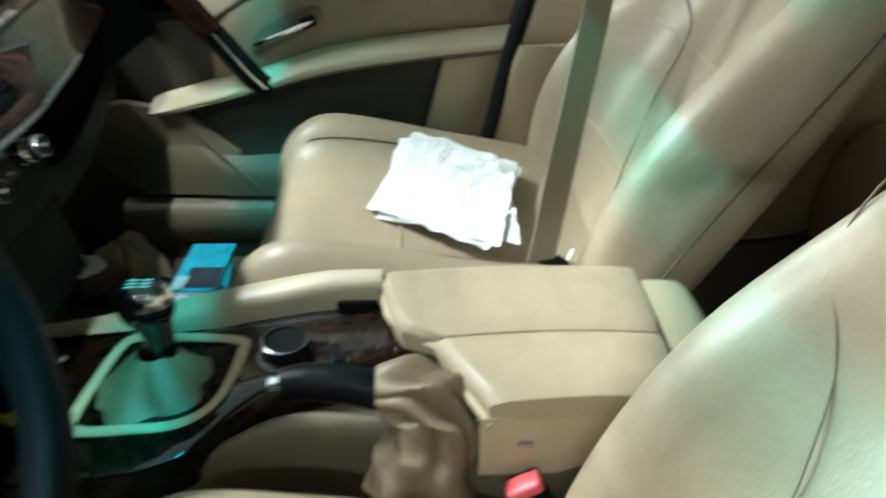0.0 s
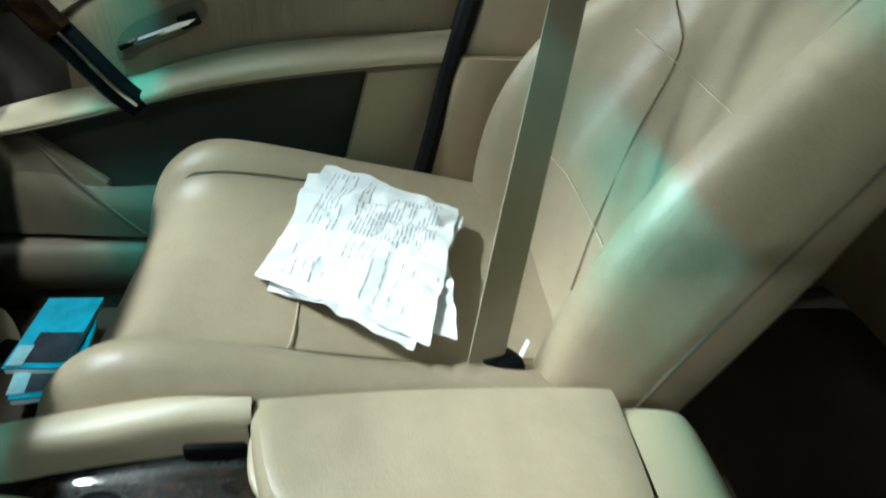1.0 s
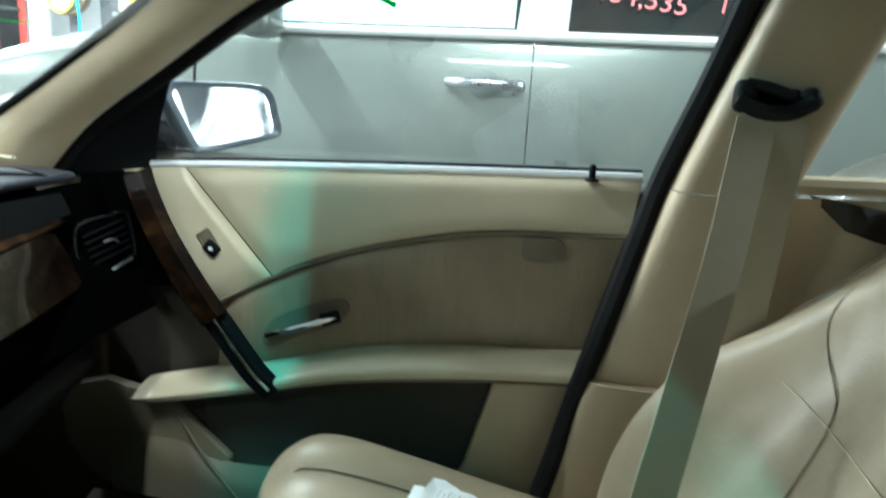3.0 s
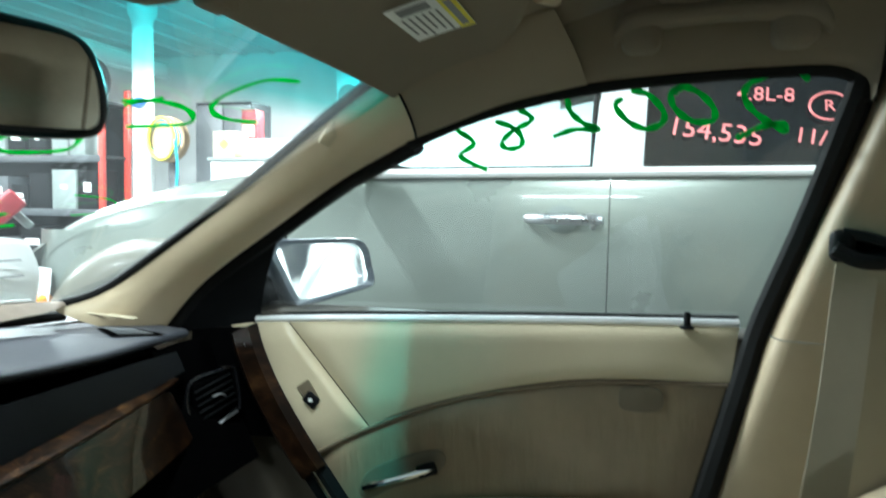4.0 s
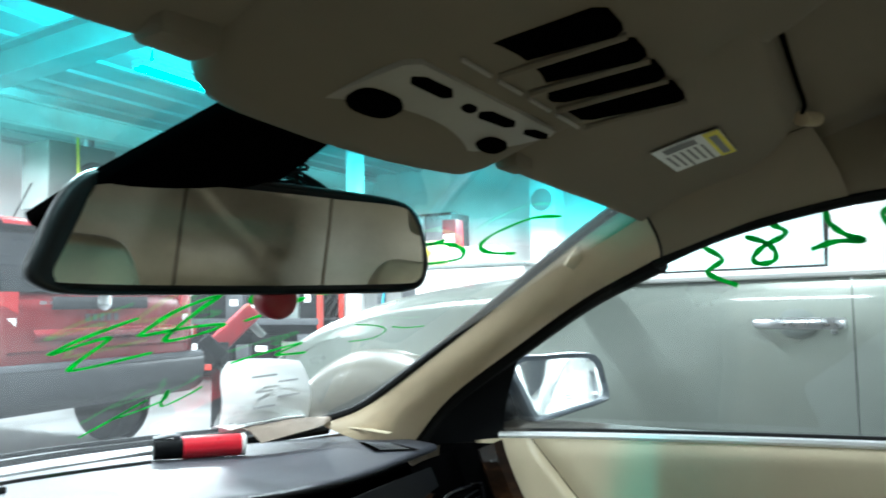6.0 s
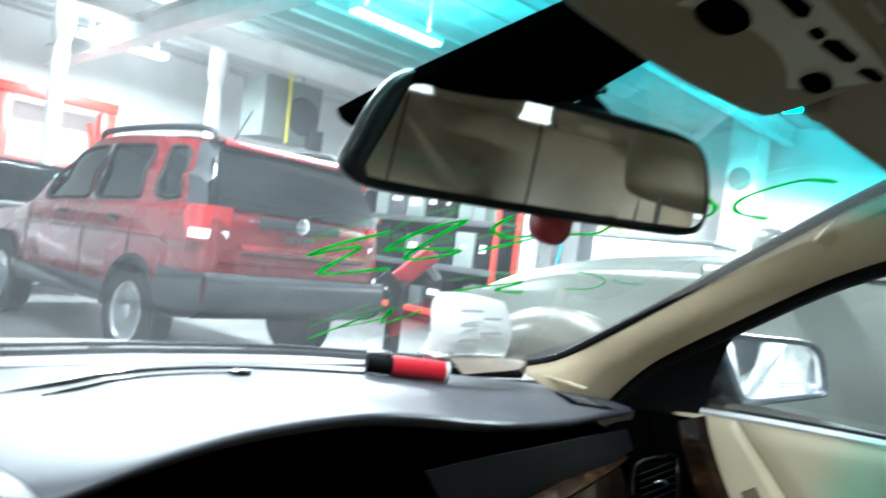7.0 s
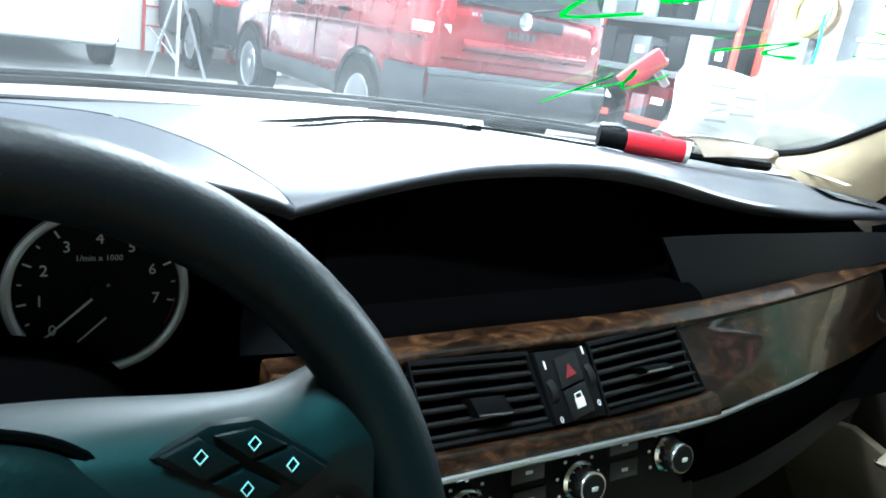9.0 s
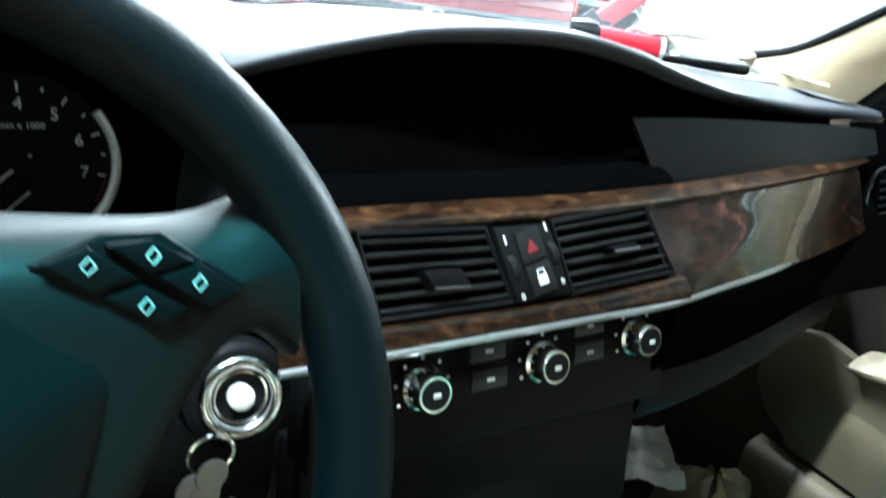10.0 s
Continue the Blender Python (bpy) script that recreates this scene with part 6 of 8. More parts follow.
def ov_disc(x, y, rx, ry, mat, name, label="", dep=0.004, lift=0.0355):
    z = roof_z(0, y) - lift
    slope = math.degrees(math.atan(-0.12 * y / 0.0625))
    mm = pose(x, y, z + 0.005, 180 + slope * 0.8, 0, 0)
    return part(name, plate([(rx * math.cos(a) * (abs(math.cos(a)) + 1e-6) ** -0.25, ry * math.sin(a) * (abs(math.sin(a)) + 1e-6) ** -0.25) for a in np.linspace(0, 2 * math.pi, 29)[:-1]], dep, mm, 0.001), mat, ov, label)


def ov_plate(outline, mat, name, label="", dep=0.004, lift=0.034, n=28):
    """A rounded plate under the housing, its outline given in x and y."""
    yc = sum(p[1] for p in outline) / len(outline)
    slope = math.degrees(math.atan(-0.12 * yc / 0.0625))
    mm = pose(0, yc, roof_z(0, yc) - lift + 0.005, 180 + slope * 0.8, 0, 0)
    soft = []
    for k, p in enumerate(outline):
        for q in (outline[k - 1], outline[(k + 1) % len(outline)]):
            g = min(0.45, 0.006 / math.dist(p, q))
            soft.append((p[0] + (q[0] - p[0]) * g, yc - p[1] - (q[1] - p[1]) * g))
    return part(name, plate(soft, dep, mm, 0.001), mat, ov, label)


M_OVER = surface("grey_beige_plastic", (0.30, 0.27, 0.23), 0.45, relief=0.1)
ov_plate([(-0.074, 0.243), (-0.057, 0.189), (0.030, 0.188), (0.118, 0.188), (0.108, 0.206), (0.082, 0.232), (0.026, 0.245)], M_OVER, "lamp_panel", "grey-beige lamp panel", 0.004, 0.034)
ov_disc(-0.044, 0.2215, 0.0185, 0.0092, M_VOID, "reading_lamp", "dark oval reading lamp", 0.003, 0.0375)
ov_disc(0.078, 0.2185, 0.015, 0.0072, M_VOID, "reading_lamp", "dark oval reading lamp", 0.003, 0.0375)
ov_disc(0.0145, 0.2005, 0.0066, 0.0034, M_VOID, "button", "", 0.003, 0.0375)
ov_plate([(-0.048, 0.2025), (-0.045, 0.1945), (-0.009, 0.194), (-0.007, 0.2025)], M_VOID, "button", "", 0.003, 0.0375)
ov_plate([(0.025, 0.2045), (0.027, 0.1955), (0.068, 0.1940), (0.067, 0.2020)], M_VOID, "button", "", 0.003, 0.0375)
ov_plate([(0.081, 0.2015), (0.084, 0.1935), (0.114, 0.1915), (0.112, 0.1985)], M_VOID, "button", "", 0.003, 0.0375)
for xa, xb, lean_x in ((-0.036, -0.002, 0.024), (0.004, 0.036, 0.030), (0.044, 0.078, 0.030), (0.086, 0.128, 0.034)):
    ov_plate([(xa, 0.176), (xb, 0.176), (xb + lean_x, 0.114), (xa + lean_x, 0.114)], M_VOID, "slot", "dark slot", 0.005, 0.0335)
    part("slot_edge", tube([(xa + 0.002, 0.1775, roof_z(0, 0.1775) - 0.0335), (xb - 0.002, 0.1775, roof_z(0, 0.1775) - 0.0335)], 0.0012, 6), M_OVER, ov)
    part("slot_rim", tube([(xb + 0.003, 0.175, roof_z(0, 0.175) - 0.0335), (xb + 0.003 + lean_x, 0.115, roof_z(0, 0.115) - 0.0335)], 0.0022, 6), M_LINER, ov)


def visor(s):
    root = thing("sun_visor", "beige sun visor folded up against the roof" + (" with a warning label" if s > 0 else ""), "sun visor", group="sun visors")
    def z(x, y):
        return roof_z(x * 0.8, y) - 0.008
    out = []
    for y, xa, xb, k in [(0.249, 0.165, 0.520, 0.0), (0.244, 0.145, 0.556, 0.9), (0.225, 0.128, 0.574, 1), (0.19, 0.122, 0.572, 1), (0.136, 0.112, 0.533, 1), (0.090, 0.104, 0.455, 1), (0.068, 0.098, 0.392, 0.9), (0.060, 0.098, 0.372, 0.0)]:
        out.append([(s * (xa + (xb - xa) * f), y, z(xa + (xb - xa) * f, y) - 0.018 * k * e) for f, e in [(0, 0), (0.02, 0.8), (0.2, 1), (0.5, 1), (0.8, 1), (0.97, 0.9), (1.0, 0.0)]])
    part("panel", loft(out, 34, 40), M_LINER, root)
    # Thin black tube draws the soft shade line along the visor's rear edge.
    part("rear_shade_line", tube([(s * x, 0.056, z(x, 0.056) - 0.006) for x in (0.10, 0.2, 0.3, 0.375)] + [(s * 0.405, 0.066, z(0.40, 0.066) - 0.006)], 0.002, 6, samples=16), M_VOID, root, "black line painting the shade behind the visor")
    part("hinge", tube([(s * 0.39, 0.060, roof_z(0.35, 0.06) - 0.018), (s * 0.43, 0.050, roof_z(0.4, 0.05) - 0.014)], 0.007, 10), M_BEIGE, root)
    part("clip", rbox(s * 0.150, 0.236, z(0.150, 0.236) - 0.012, 0.03, 0.02, 0.02, 0.005, 2), M_LINER, root)
    if s > 0:
        def lz(x, y):
            return z(x, y) - 0.0198

        def quad(x0, x1, y0, y1, lift):
            return sheet([[(x, y, lz(x, y) - lift) for x in np.linspace(x0, x1, 5)] for y in np.linspace(y0, y1, 5)])
        lb = part("label", quad(0.278, 0.376, 0.114, 0.168, 0.001), M_PAPER, root, "white printed warning label")
        part("label_head", quad(0.278, 0.376, 0.114, 0.127, 0.0018), M_YELLOW, lb, "yellow heading of the label")
        part("line", quad(0.292, 0.366, 0.1175, 0.1235, 0.0024), M_INK, lb)
        for i in range(6):
            part("line", quad(0.308, 0.371 - 0.008 * (i % 3), 0.1315 + i * 0.0058, 0.1337 + i * 0.0058, 0.0020), M_INK, lb)
        part("pictogram", quad(0.283, 0.301, 0.134, 0.160, 0.0020), M_INK, lb)


visor(1)
visor(-1)
grab = thing("grab_handle", "beige roof grab handle above the passenger door", "grab handle")
gx = 0.490
part("handle", loft([[(gx + a * w, y, z + b * h) for a, b in [(1, 0), (0.7, 0.8), (0, 1), (-0.7, 0.8), (-1, 0), (-0.7, -0.8), (0, -1), (0.7, -0.8)]] for y, z, w, h in [(-0.004, 1.290, 0.010, 0.010), (-0.012, 1.300, 0.013, 0.012), (-0.035, 1.307, 0.014, 0.012), (-0.075, 1.309, 0.014, 0.0105), (-0.115, 1.311, 0.014, 0.0105), (-0.155, 1.311, 0.014, 0.011), (-0.182, 1.309, 0.014, 0.012), (-0.196, 1.302, 0.012, 0.012), (-0.203, 1.294, 0.010, 0.009)]], 24, 36, close_u=True, caps=True), M_LINER, grab)
for gy in (-0.030, -0.174):
    part("mount", rbox(gx + 0.014, gy, 1.302, 0.048, 0.040, 0.052, 0.011, 3), M_LINER, grab)
sr = thing("sunroof_shade", "beige fabric sunroof panel with a rounded rim", "sunroof")
part("panel", rbox(-0.02, -0.40, 1.360, 0.70, 0.66, 0.018, 0.008, 3), M_LINER, sr)
part("rim", tube([(-0.34, -0.08, 1.356), (-0.30, -0.07, 1.356), (0.28, -0.07, 1.356), (0.33, -0.10, 1.356), (0.33, -0.70, 1.356), (-0.36, -0.70, 1.356), (-0.36, -0.12, 1.356)], 0.006, 8, closed=True, samples=60), M_LINER, sr)

# rear-view mirror
COVER = [(1.0, -0.082, -0.010), (0.94, -0.090, -0.002), (0.88, -0.096, 0.006), (0.80, -0.104, 0.012), (0.74, -0.108, 0.014)]
M_MFRAME = surface("satin_black_frame_plastic", (0.006, 0.007, 0.0075), 0.32, vary=0.15, grain=1200, relief=0.1, spec=0.3)
MIRROR_TIP = 3.1
rv = thing("rearview_mirror", "black-framed rear-view mirror on a windshield stalk", "mirror")
RM = facing((-0.003, 0.340, 1.178), (-0.38, -0.92, -0.10))
oval = [(-0.1265, -0.0115), (-0.1222, 0.001), (-0.1160, 0.0185), (-0.1055, 0.0360), (-0.0900, 0.0443), (-0.0500, 0.0458), (0.0040, 0.0448), (0.0480, 0.0438), (0.0950, 0.0408), (0.1140, 0.0325), (0.1230, 0.0150), (0.1268, -0.0030), (0.1235, -0.0170), (0.1140, -0.0222), (0.0900, -0.0245), (0.0150, -0.0252), (-0.0600, -0.0252), (-0.1060, -0.0248), (-0.1220, -0.0198)]
pane = [(-0.112, -0.0101), (-0.1072, 0.002), (-0.101, 0.0181), (-0.0965, 0.0300), (-0.0900, 0.0340), (-0.0482, 0.0372), (0.0038, 0.0372), (0.0459, 0.0362), (0.0921, 0.0351), (0.1051, 0.0292), (0.1133, 0.0141), (0.1166, -0.006), (0.1131, -0.0141), (0.0979, -0.0165), (0.01, -0.0181), (-0.0635, -0.0181), (-0.1057, -0.0171), (-0.1111, -0.0151)]
part("shell", loft([[RM @ Vector((a * k, 0.010 + (b - 0.010) * k, w)) for a, b in oval] for k, w in [(0.55, -0.045), (0.8, -0.035), (0.95, -0.018), (0.995, -0.004), (1.0, 0.002), (0.985, 0.007), (0.95, 0.009), (0.90, 0.0075)]], 80, 20, close_u=True, caps=True), M_MFRAME, rv, "black mirror housing")
part("mirror_glass", plate([(a * 1.012, 0.0095 + (b - 0.0095) * 1.03) for a, b in pane], 0.003, RM @ pose(0, 0, 0.0072, MIRROR_TIP), 0.0, 72), M_MIRROR, rv, "reflecting mirror glass", False)
part("sensor_dot", lathe([(0.0028, 0), (0.0028, 0.0006)], 14, RM @ pose(0.008, 0.029, 0.0096)), M_VOID, rv)
part("stalk", tube([RM @ Vector((0.0, 0.01, -0.03)), (0.01, 0.40, 1.222), (0.005, 0.38, 1.238)], 0.012, 10, samples=12), M_BLACK, rv)
part("stalk_cover", loft([[shield_point(xa, f) + Vector((0, -0.001, -0.002)), shield_point(xa + 0.006, f) + Vector((0, -0.006, -0.009)), shield_point((xa + xb) / 2, f) + Vector((0, -0.008, -0.013)), shield_point(xb - 0.006, f) + Vector((0, -0.006, -0.009)), shield_point(xb, f) + Vector((0, -0.001, -0.002))] for f, xa, xb in COVER], 18, 14, thick=0.002), M_VOID, rv, "black sensor cover on the glass")
part("compass_button", lathe([(0.013, -0.012), (0.013, 0.0), (0.010, 0.004), (0.003, 0.006)], 24, RM @ pose(0.018, -0.029, -0.006)), surface("dark_red_plastic", (0.30, 0.01, 0.02), 0.4, relief=0), rv, "dark red knob under the mirror")
cables = thing("loose_cable", "tangled thin black cable behind the mirror", "cable")
rw = random.Random(11)
for i in range(9):
    pts = [(0.012 + 0.002 * i, 0.300, 1.262)] + [(0.006 + rw.uniform(-0.010, 0.014), 0.325 + rw.uniform(-0.012, 0.012), 1.252 - 0.006 * k + rw.uniform(-0.007, 0.007)) for k in range(5)]
    pts += [(0.030 + rw.uniform(-0.006, 0.022), 0.332, 1.224 + rw.uniform(-0.003, 0.004)), (0.044 + rw.uniform(-0.008, 0.010), 0.335, 1.223), (0.02 + rw.uniform(-0.01, 0.01), 0.338, 1.214)]
    part("wire", tube(pts, 0.0012, 6, samples=44), M_RUBBER, cables)

# door mirror outside
dm = thing("door_mirror", "black-edged passenger door mirror outside the window", "mirror")
DM = facing((0.851, 0.482, 1.008), (-0.511, -0.859, 0.12))
mo = [(-0.092, 0.036), (-0.023, 0.041), (0.054, 0.040), (0.079, 0.028), (0.086, 0.000), (0.089, -0.028), (0.070, -0.036), (0.022, -0.044), (-0.046, -0.054), (-0.060, -0.046), (-0.078, -0.010)]
part("shell", loft([[DM @ Vector((a * k, b * k, w)) for a, b in mo] for k, w in [(0.5, -0.11), (0.85, -0.085), (1.10, -0.04), (1.20, -0.008), (1.19, 0.004), (1.12, 0.011), (1.02, 0.009)]], 50, 14, close_u=True, caps=True), surface("blue_grey_car_paint", (0.055, 0.07, 0.085), 0.3, 0.3, relief=0, coat=0.5), dm, "dark painted mirror shell")
dg = part("mirror_glass", plate([(a * 0.97, b * 0.95) for a, b in mo], 0.003, DM @ pose(0, 0, 0.006), 0.0, 50), M_MIRROR, dm, "reflecting mirror glass", False)
part("caption", join(*[plate([(-0.03, -0.026 - 0.006 * i), (0.05 - 0.02 * i, -0.022 - 0.006 * i), (0.05 - 0.02 * i, -0.0205 - 0.006 * i), (-0.03, -0.0245 - 0.006 * i)], 0.0004, DM @ pose(0, 0, 0.0092), 0) for i in range(2)]), M_INK, dg)
part("foot", loft([[(0.728, 0.548, 0.940), (0.728, 0.60, 0.940), (0.728, 0.60, 0.99), (0.728, 0.540, 1.00)], [(0.77, 0.545, 0.944), (0.77, 0.60, 0.944), (0.77, 0.60, 0.99), (0.77, 0.54, 0.995)], [(0.815, 0.540, 0.955), (0.815, 0.59, 0.955), (0.815, 0.59, 0.99), (0.815, 0.535, 0.99)]], 20, 10, close_u=True, caps=True), M_BLACK, dm)

# ---- loose things in the cabin ----


def crumpled(corners, n, amp, seed, mat, name, parent, base_z=None, lift=0.0):
    """A sheet of paper between four corners, gently crumpled."""
    a, b, c, d = [Vector(p) for p in corners]
    rows = []
    for i in range(n):
        v = i / (n - 1)
        row = []
        for j in range(n):
            u = j / (n - 1)
            p = a * (1 - u) * (1 - v) + b * u * (1 - v) + c * u * v + d * (1 - u) * v
            k = noise.noise(p * 22 + Vector((seed, 0, 0))) * amp + noise.noise(p * 60 + Vector((0, seed, 0))) * amp * 0.3
            p = p + Vector((0.3 * k, 0.3 * k, abs(k) + lift + (base_z(p.x, p.y) if base_z else 0)))
            row.append(p)
        rows.append(row)
    bm = sheet(rows)
    return part(name, bm, mat, parent)


def cush_z(x, y):
    return 0.009 * math.sin((x - 0.3) * 9) + (0.02 if x > 0.5 else 0) * (x - 0.5) / 0.1


docs = thing("papers", "stack of white printed papers lying on the passenger seat", "papers")
cs = [(0.357, 0.133, 0.545), (0.582, 0.067, 0.572), (0.497, -0.107, 0.546), (0.206, -0.049, 0.566)]
mid_p = Vector((sum(q[0] for q in cs) / 4, sum(q[1] for q in cs) / 4))
for k, (dz, turn, grow) in enumerate(((0.0, 9, 0.97), (0.004, -4, 1.0), (0.008, 0, 1.0))):
    ct, st = math.cos(radians(turn)) * grow, math.sin(radians(turn)) * grow
    crumpled([(mid_p.x + (q[0] - mid_p.x) * ct - (q[1] - mid_p.y) * st, mid_p.y + (q[0] - mid_p.x) * st + (q[1] - mid_p.y) * ct, q[2]) for q in cs], 44, 0.011, 3 + k, M_PAPER, "page", docs, None, dz)


def print_block(u0, u1, v0, v1, lines, seed, mat, tall=0.0011):
    """Rows of short bars, like small print, on the top page."""
    r = random.Random(seed)
    A, B, C, D = [Vector(q) for q in cs]
    bm = bmesh.new()

    def at(u, v):
        p = A * (1 - u) * (1 - v) + B * u * (1 - v) + C * u * v + D * (1 - u) * v
        k = noise.noise(p * 22 + Vector((5, 0, 0))) * 0.011 + noise.noise(p * 60 + Vector((0, 5, 0))) * 0.0033
        return p + Vector((0.3 * k, 0.3 * k, abs(k) + 0.0088))
    for i in range(lines):
        v = v0 + (v1 - v0) * i / lines
        u = u0 + r.uniform(0, 0.02)
        while u < u1 - 0.02:
            e = min(u1, u + r.uniform(0.02, 0.09))
            if r.random() < 0.8:
                n = 4
                sheet([[at(u + (e - u) * j / n, v) for j in range(n + 1)], [at(u + (e - u) * j / n, v + tall / 0.216) for j in range(n + 1)]], bm=bm)
            u = e + 0.012
    part("print", bm, mat, docs)


print_block(0.45, 0.95, 0.10, 0.30, 6, 1, M_INK)
print_block(0.50, 0.96, 0.36, 0.92, 22, 2, M_INK)
print_block(0.30, 0.48, 0.40, 0.80, 9, 3, M_INK, 0.0008)
print_block(0.08, 0.30, 0.12, 0.40, 5, 4, M_FAINT, 0.0016)
print_block(0.08, 0.40, 0.60, 0.90, 4, 5, M_FAINT)

pap = thing("papers", "folded white paper lying on the dashboard", "papers")
part("page", loft([[(0.395, 0.828, 0.974), (0.45, 0.820, 0.976), (0.50, 0.812, 0.976), (0.548, 0.804, 0.974)], [(0.390, 0.808, 0.980), (0.44, 0.800, 0.981), (0.49, 0.793, 0.980), (0.543, 0.787, 0.977)], [(0.392, 0.782, 0.976), (0.43, 0.778, 0.979), (0.48, 0.773, 0.980), (0.535, 0.772, 0.977)]], 14, 10, thick=0.001), M_PAPER, pap)
for i in range(4):
    part("print_line", rbox(0.43 + 0.006 * i, 0.795 - i * 0.009, 0.9815 - 0.001 * i, 0.05, 0.002, 0.0006, 0, m=pose(0, 0, 0, 0, 0, -12)), M_INK, pap)
part("card", loft([[(0.405, 0.800, 0.972), (0.47, 0.792, 0.974), (0.54, 0.783, 0.972), (0.596, 0.778, 0.966)], [(0.412, 0.772, 0.975), (0.47, 0.765, 0.977), (0.54, 0.765, 0.973), (0.600, 0.772, 0.966)], [(0.418, 0.750, 0.957), (0.47, 0.742, 0.961), (0.535, 0.748, 0.961), (0.590, 0.768, 0.962)]], 14, 12, thick=0.0015), surface("grey_brown_card", (0.34, 0.27, 0.22), 0.7, vary=0.15, big=14), pap, "folded grey-brown card")
# Upright sheet and print stand in for the page's reflection in the windshield.
part("page_reflection", loft([[(0.398, 0.812, 0.970), (0.394, 0.802, 1.010), (0.400, 0.812, 1.048), (0.418, 0.818, 1.066)], [(0.440, 0.790, 0.968), (0.438, 0.780, 1.012), (0.442, 0.795, 1.050), (0.455, 0.808, 1.068)], [(0.500, 0.786, 0.968), (0.500, 0.778, 1.010), (0.502, 0.790, 1.048), (0.508, 0.802, 1.064)], [(0.560, 0.792, 0.970), (0.562, 0.786, 1.008), (0.560, 0.795, 1.040), (0.556, 0.805, 1.058)]], 16, 18, thick=0.001), M_PAPER, pap, "upright sheet imitating the page's reflection in the glass")
part("print", join(*[rbox(0.45 + 0.05 * (q % 2), 0.7755, 1.045 - 0.011 * q, 0.05 - 0.008 * (q % 3), 0.001, 0.003, 0) for q in range(5)]), M_FAINT, pap)
torch = thing("marker_pen", "red-barrelled marker with a black cap lying on the dashboard", "marker")
ta, tb = Vector((0.298, 0.822, dash_z(0.298, 0.822) + 0.0140)), Vector((0.392, 0.764, dash_z(0.392, 0.764) + 0.0150))
part("barrel", tube([ta.lerp(tb, f) for f in (0.32, 0.5, 0.8, 1.0)], 0.0145, 14, samples=10), M_RED, torch, "glossy red barrel")
part("cap", tube([ta.lerp(tb, f) for f in (0.0, 0.1, 0.2, 0.32)], 0.0135, 14, samples=8), M_BLACK, torch, "black cap")
part("clip", tube([ta + Vector((0, 0, 0.014)), ta.lerp(tb, 0.2) + Vector((0, 0, 0.017)), ta.lerp(tb, 0.3) + Vector((0, 0, 0.015))], 0.003, 6), M_SATIN, torch)
part("end_band", tube([ta.lerp(tb, f) for f in (1.0, 1.05)], 0.0147, 14), M_WHITE, torch)
M_COVER = surface("cyan_printed_cover", (0.015, 0.30, 0.42), 0.35, vary=0.3, big=25, relief=0.05)
M_PHOTO = surface("dark_printed_photo", (0.035, 0.035, 0.045), 0.4, vary=0.6, big=60, relief=0)
M_PALE = surface("pale_teal_print", (0.30, 0.52, 0.56), 0.4, vary=0.2, big=40, relief=0)
for bx, by, bz, turn, tip in ((0.500, 0.452, 0.318, 6, 0), (0.540, 0.462, 0.333, -4, -2)):
    book = thing("booklet", "cyan printed booklet with a dark photo on the carpet", "booklet", group="booklets")
    BK = pose(bx, by, bz, tip, -3, turn)
    part("page_block", rbox(0, 0, 0, 0.148, 0.080, 0.010, 0.001, 1, BK), M_PAPER, book, "white page edges")
    part("cover", rbox(0.0, 0, 0.0058, 0.150, 0.083, 0.0012, 0, m=BK), M_COVER, book, "glossy cyan cover")
    part("photo", rbox(-0.036, -0.010, 0.0068, 0.060, 0.062, 0.0005, 0, m=BK), M_PHOTO, book, "dark photo on the cover")
    part("label", rbox(-0.052, 0.028, 0.0068, 0.040, 0.022, 0.0006, 0, m=BK), M_PALE, book, "pale square on the cover")
    part("emblem", tube([BK @ Vector((-0.046 + 0.005 * math.cos(a), 0.030 + 0.005 * math.sin(a), 0.0074)) for a in np.linspace(0, 2 * math.pi, 15)[:-1]], 0.0008, 4, closed=True), M_BLACK, book)
    part("title_bar", rbox(0.050, 0.0, 0.0068, 0.010, 0.056, 0.0005, 0, m=BK), M_PALE, book)
rag = thing("cloth_rag", "crumpled tan cloth on the floor", "rag")
rows = [[(0.585 + 0.075 * (1 + 0.3 * math.sin(3 * a + 2)) * math.cos(a) * math.sin(t), 0.625 + 0.065 * (1 + 0.25 * math.sin(4 * a)) * math.sin(a) * math.sin(t), 0.29 + 0.075 * math.cos(t) + 0.012 * math.sin(6 * a + 3 * t)) for a in np.linspace(0, 2 * math.pi, 25)[:-1]] for t in np.linspace(0.12, 1.7, 12)]
part("cloth", sheet(rows, close_u=True), M_LEATHER, rag)
tis = thing("paper_scrap", "crumpled white paper on the passenger floor", "paper")
crumpled([(0.544, 0.764, 0.37), (0.595, 0.742, 0.37), (0.518, 0.623, 0.355), (0.445, 0.679, 0.355)], 14, 0.022, 9, M_PAPER, "scrap", tis)

# ---- the workshop ----
X0, X1, Y0, Y1 = -7.0, 13.0, -7.5, 13.0
ground = part("ground", sheet([[(x, y, 0.0) for x in np.linspace(X0, X1, 5)] for y in np.linspace(Y0, Y1, 5)]), M_CONCRETE)
tagged(ground, "stained grey concrete workshop floor", "floor", kind="structure")


def block_wall(name, a, b, h, label):
    """A painted wall with raised courses."""
    a, b = Vector(a), Vector(b)
    d = (b - a)
    n = Vector((-d.y, d.x, 0)).normalized()
    root = part(name, join(*[rbox(*((a + b) / 2 + n * 0.1 + Vector((0, 0, h / 2))), *((d.length + 0.3, 0.2, h) if abs(d.x) > abs(d.y) else (0.2, d.length + 0.3, h)), 0)]), M_WALL)
    tagged(root, label, "wall", kind="structure")
    return root


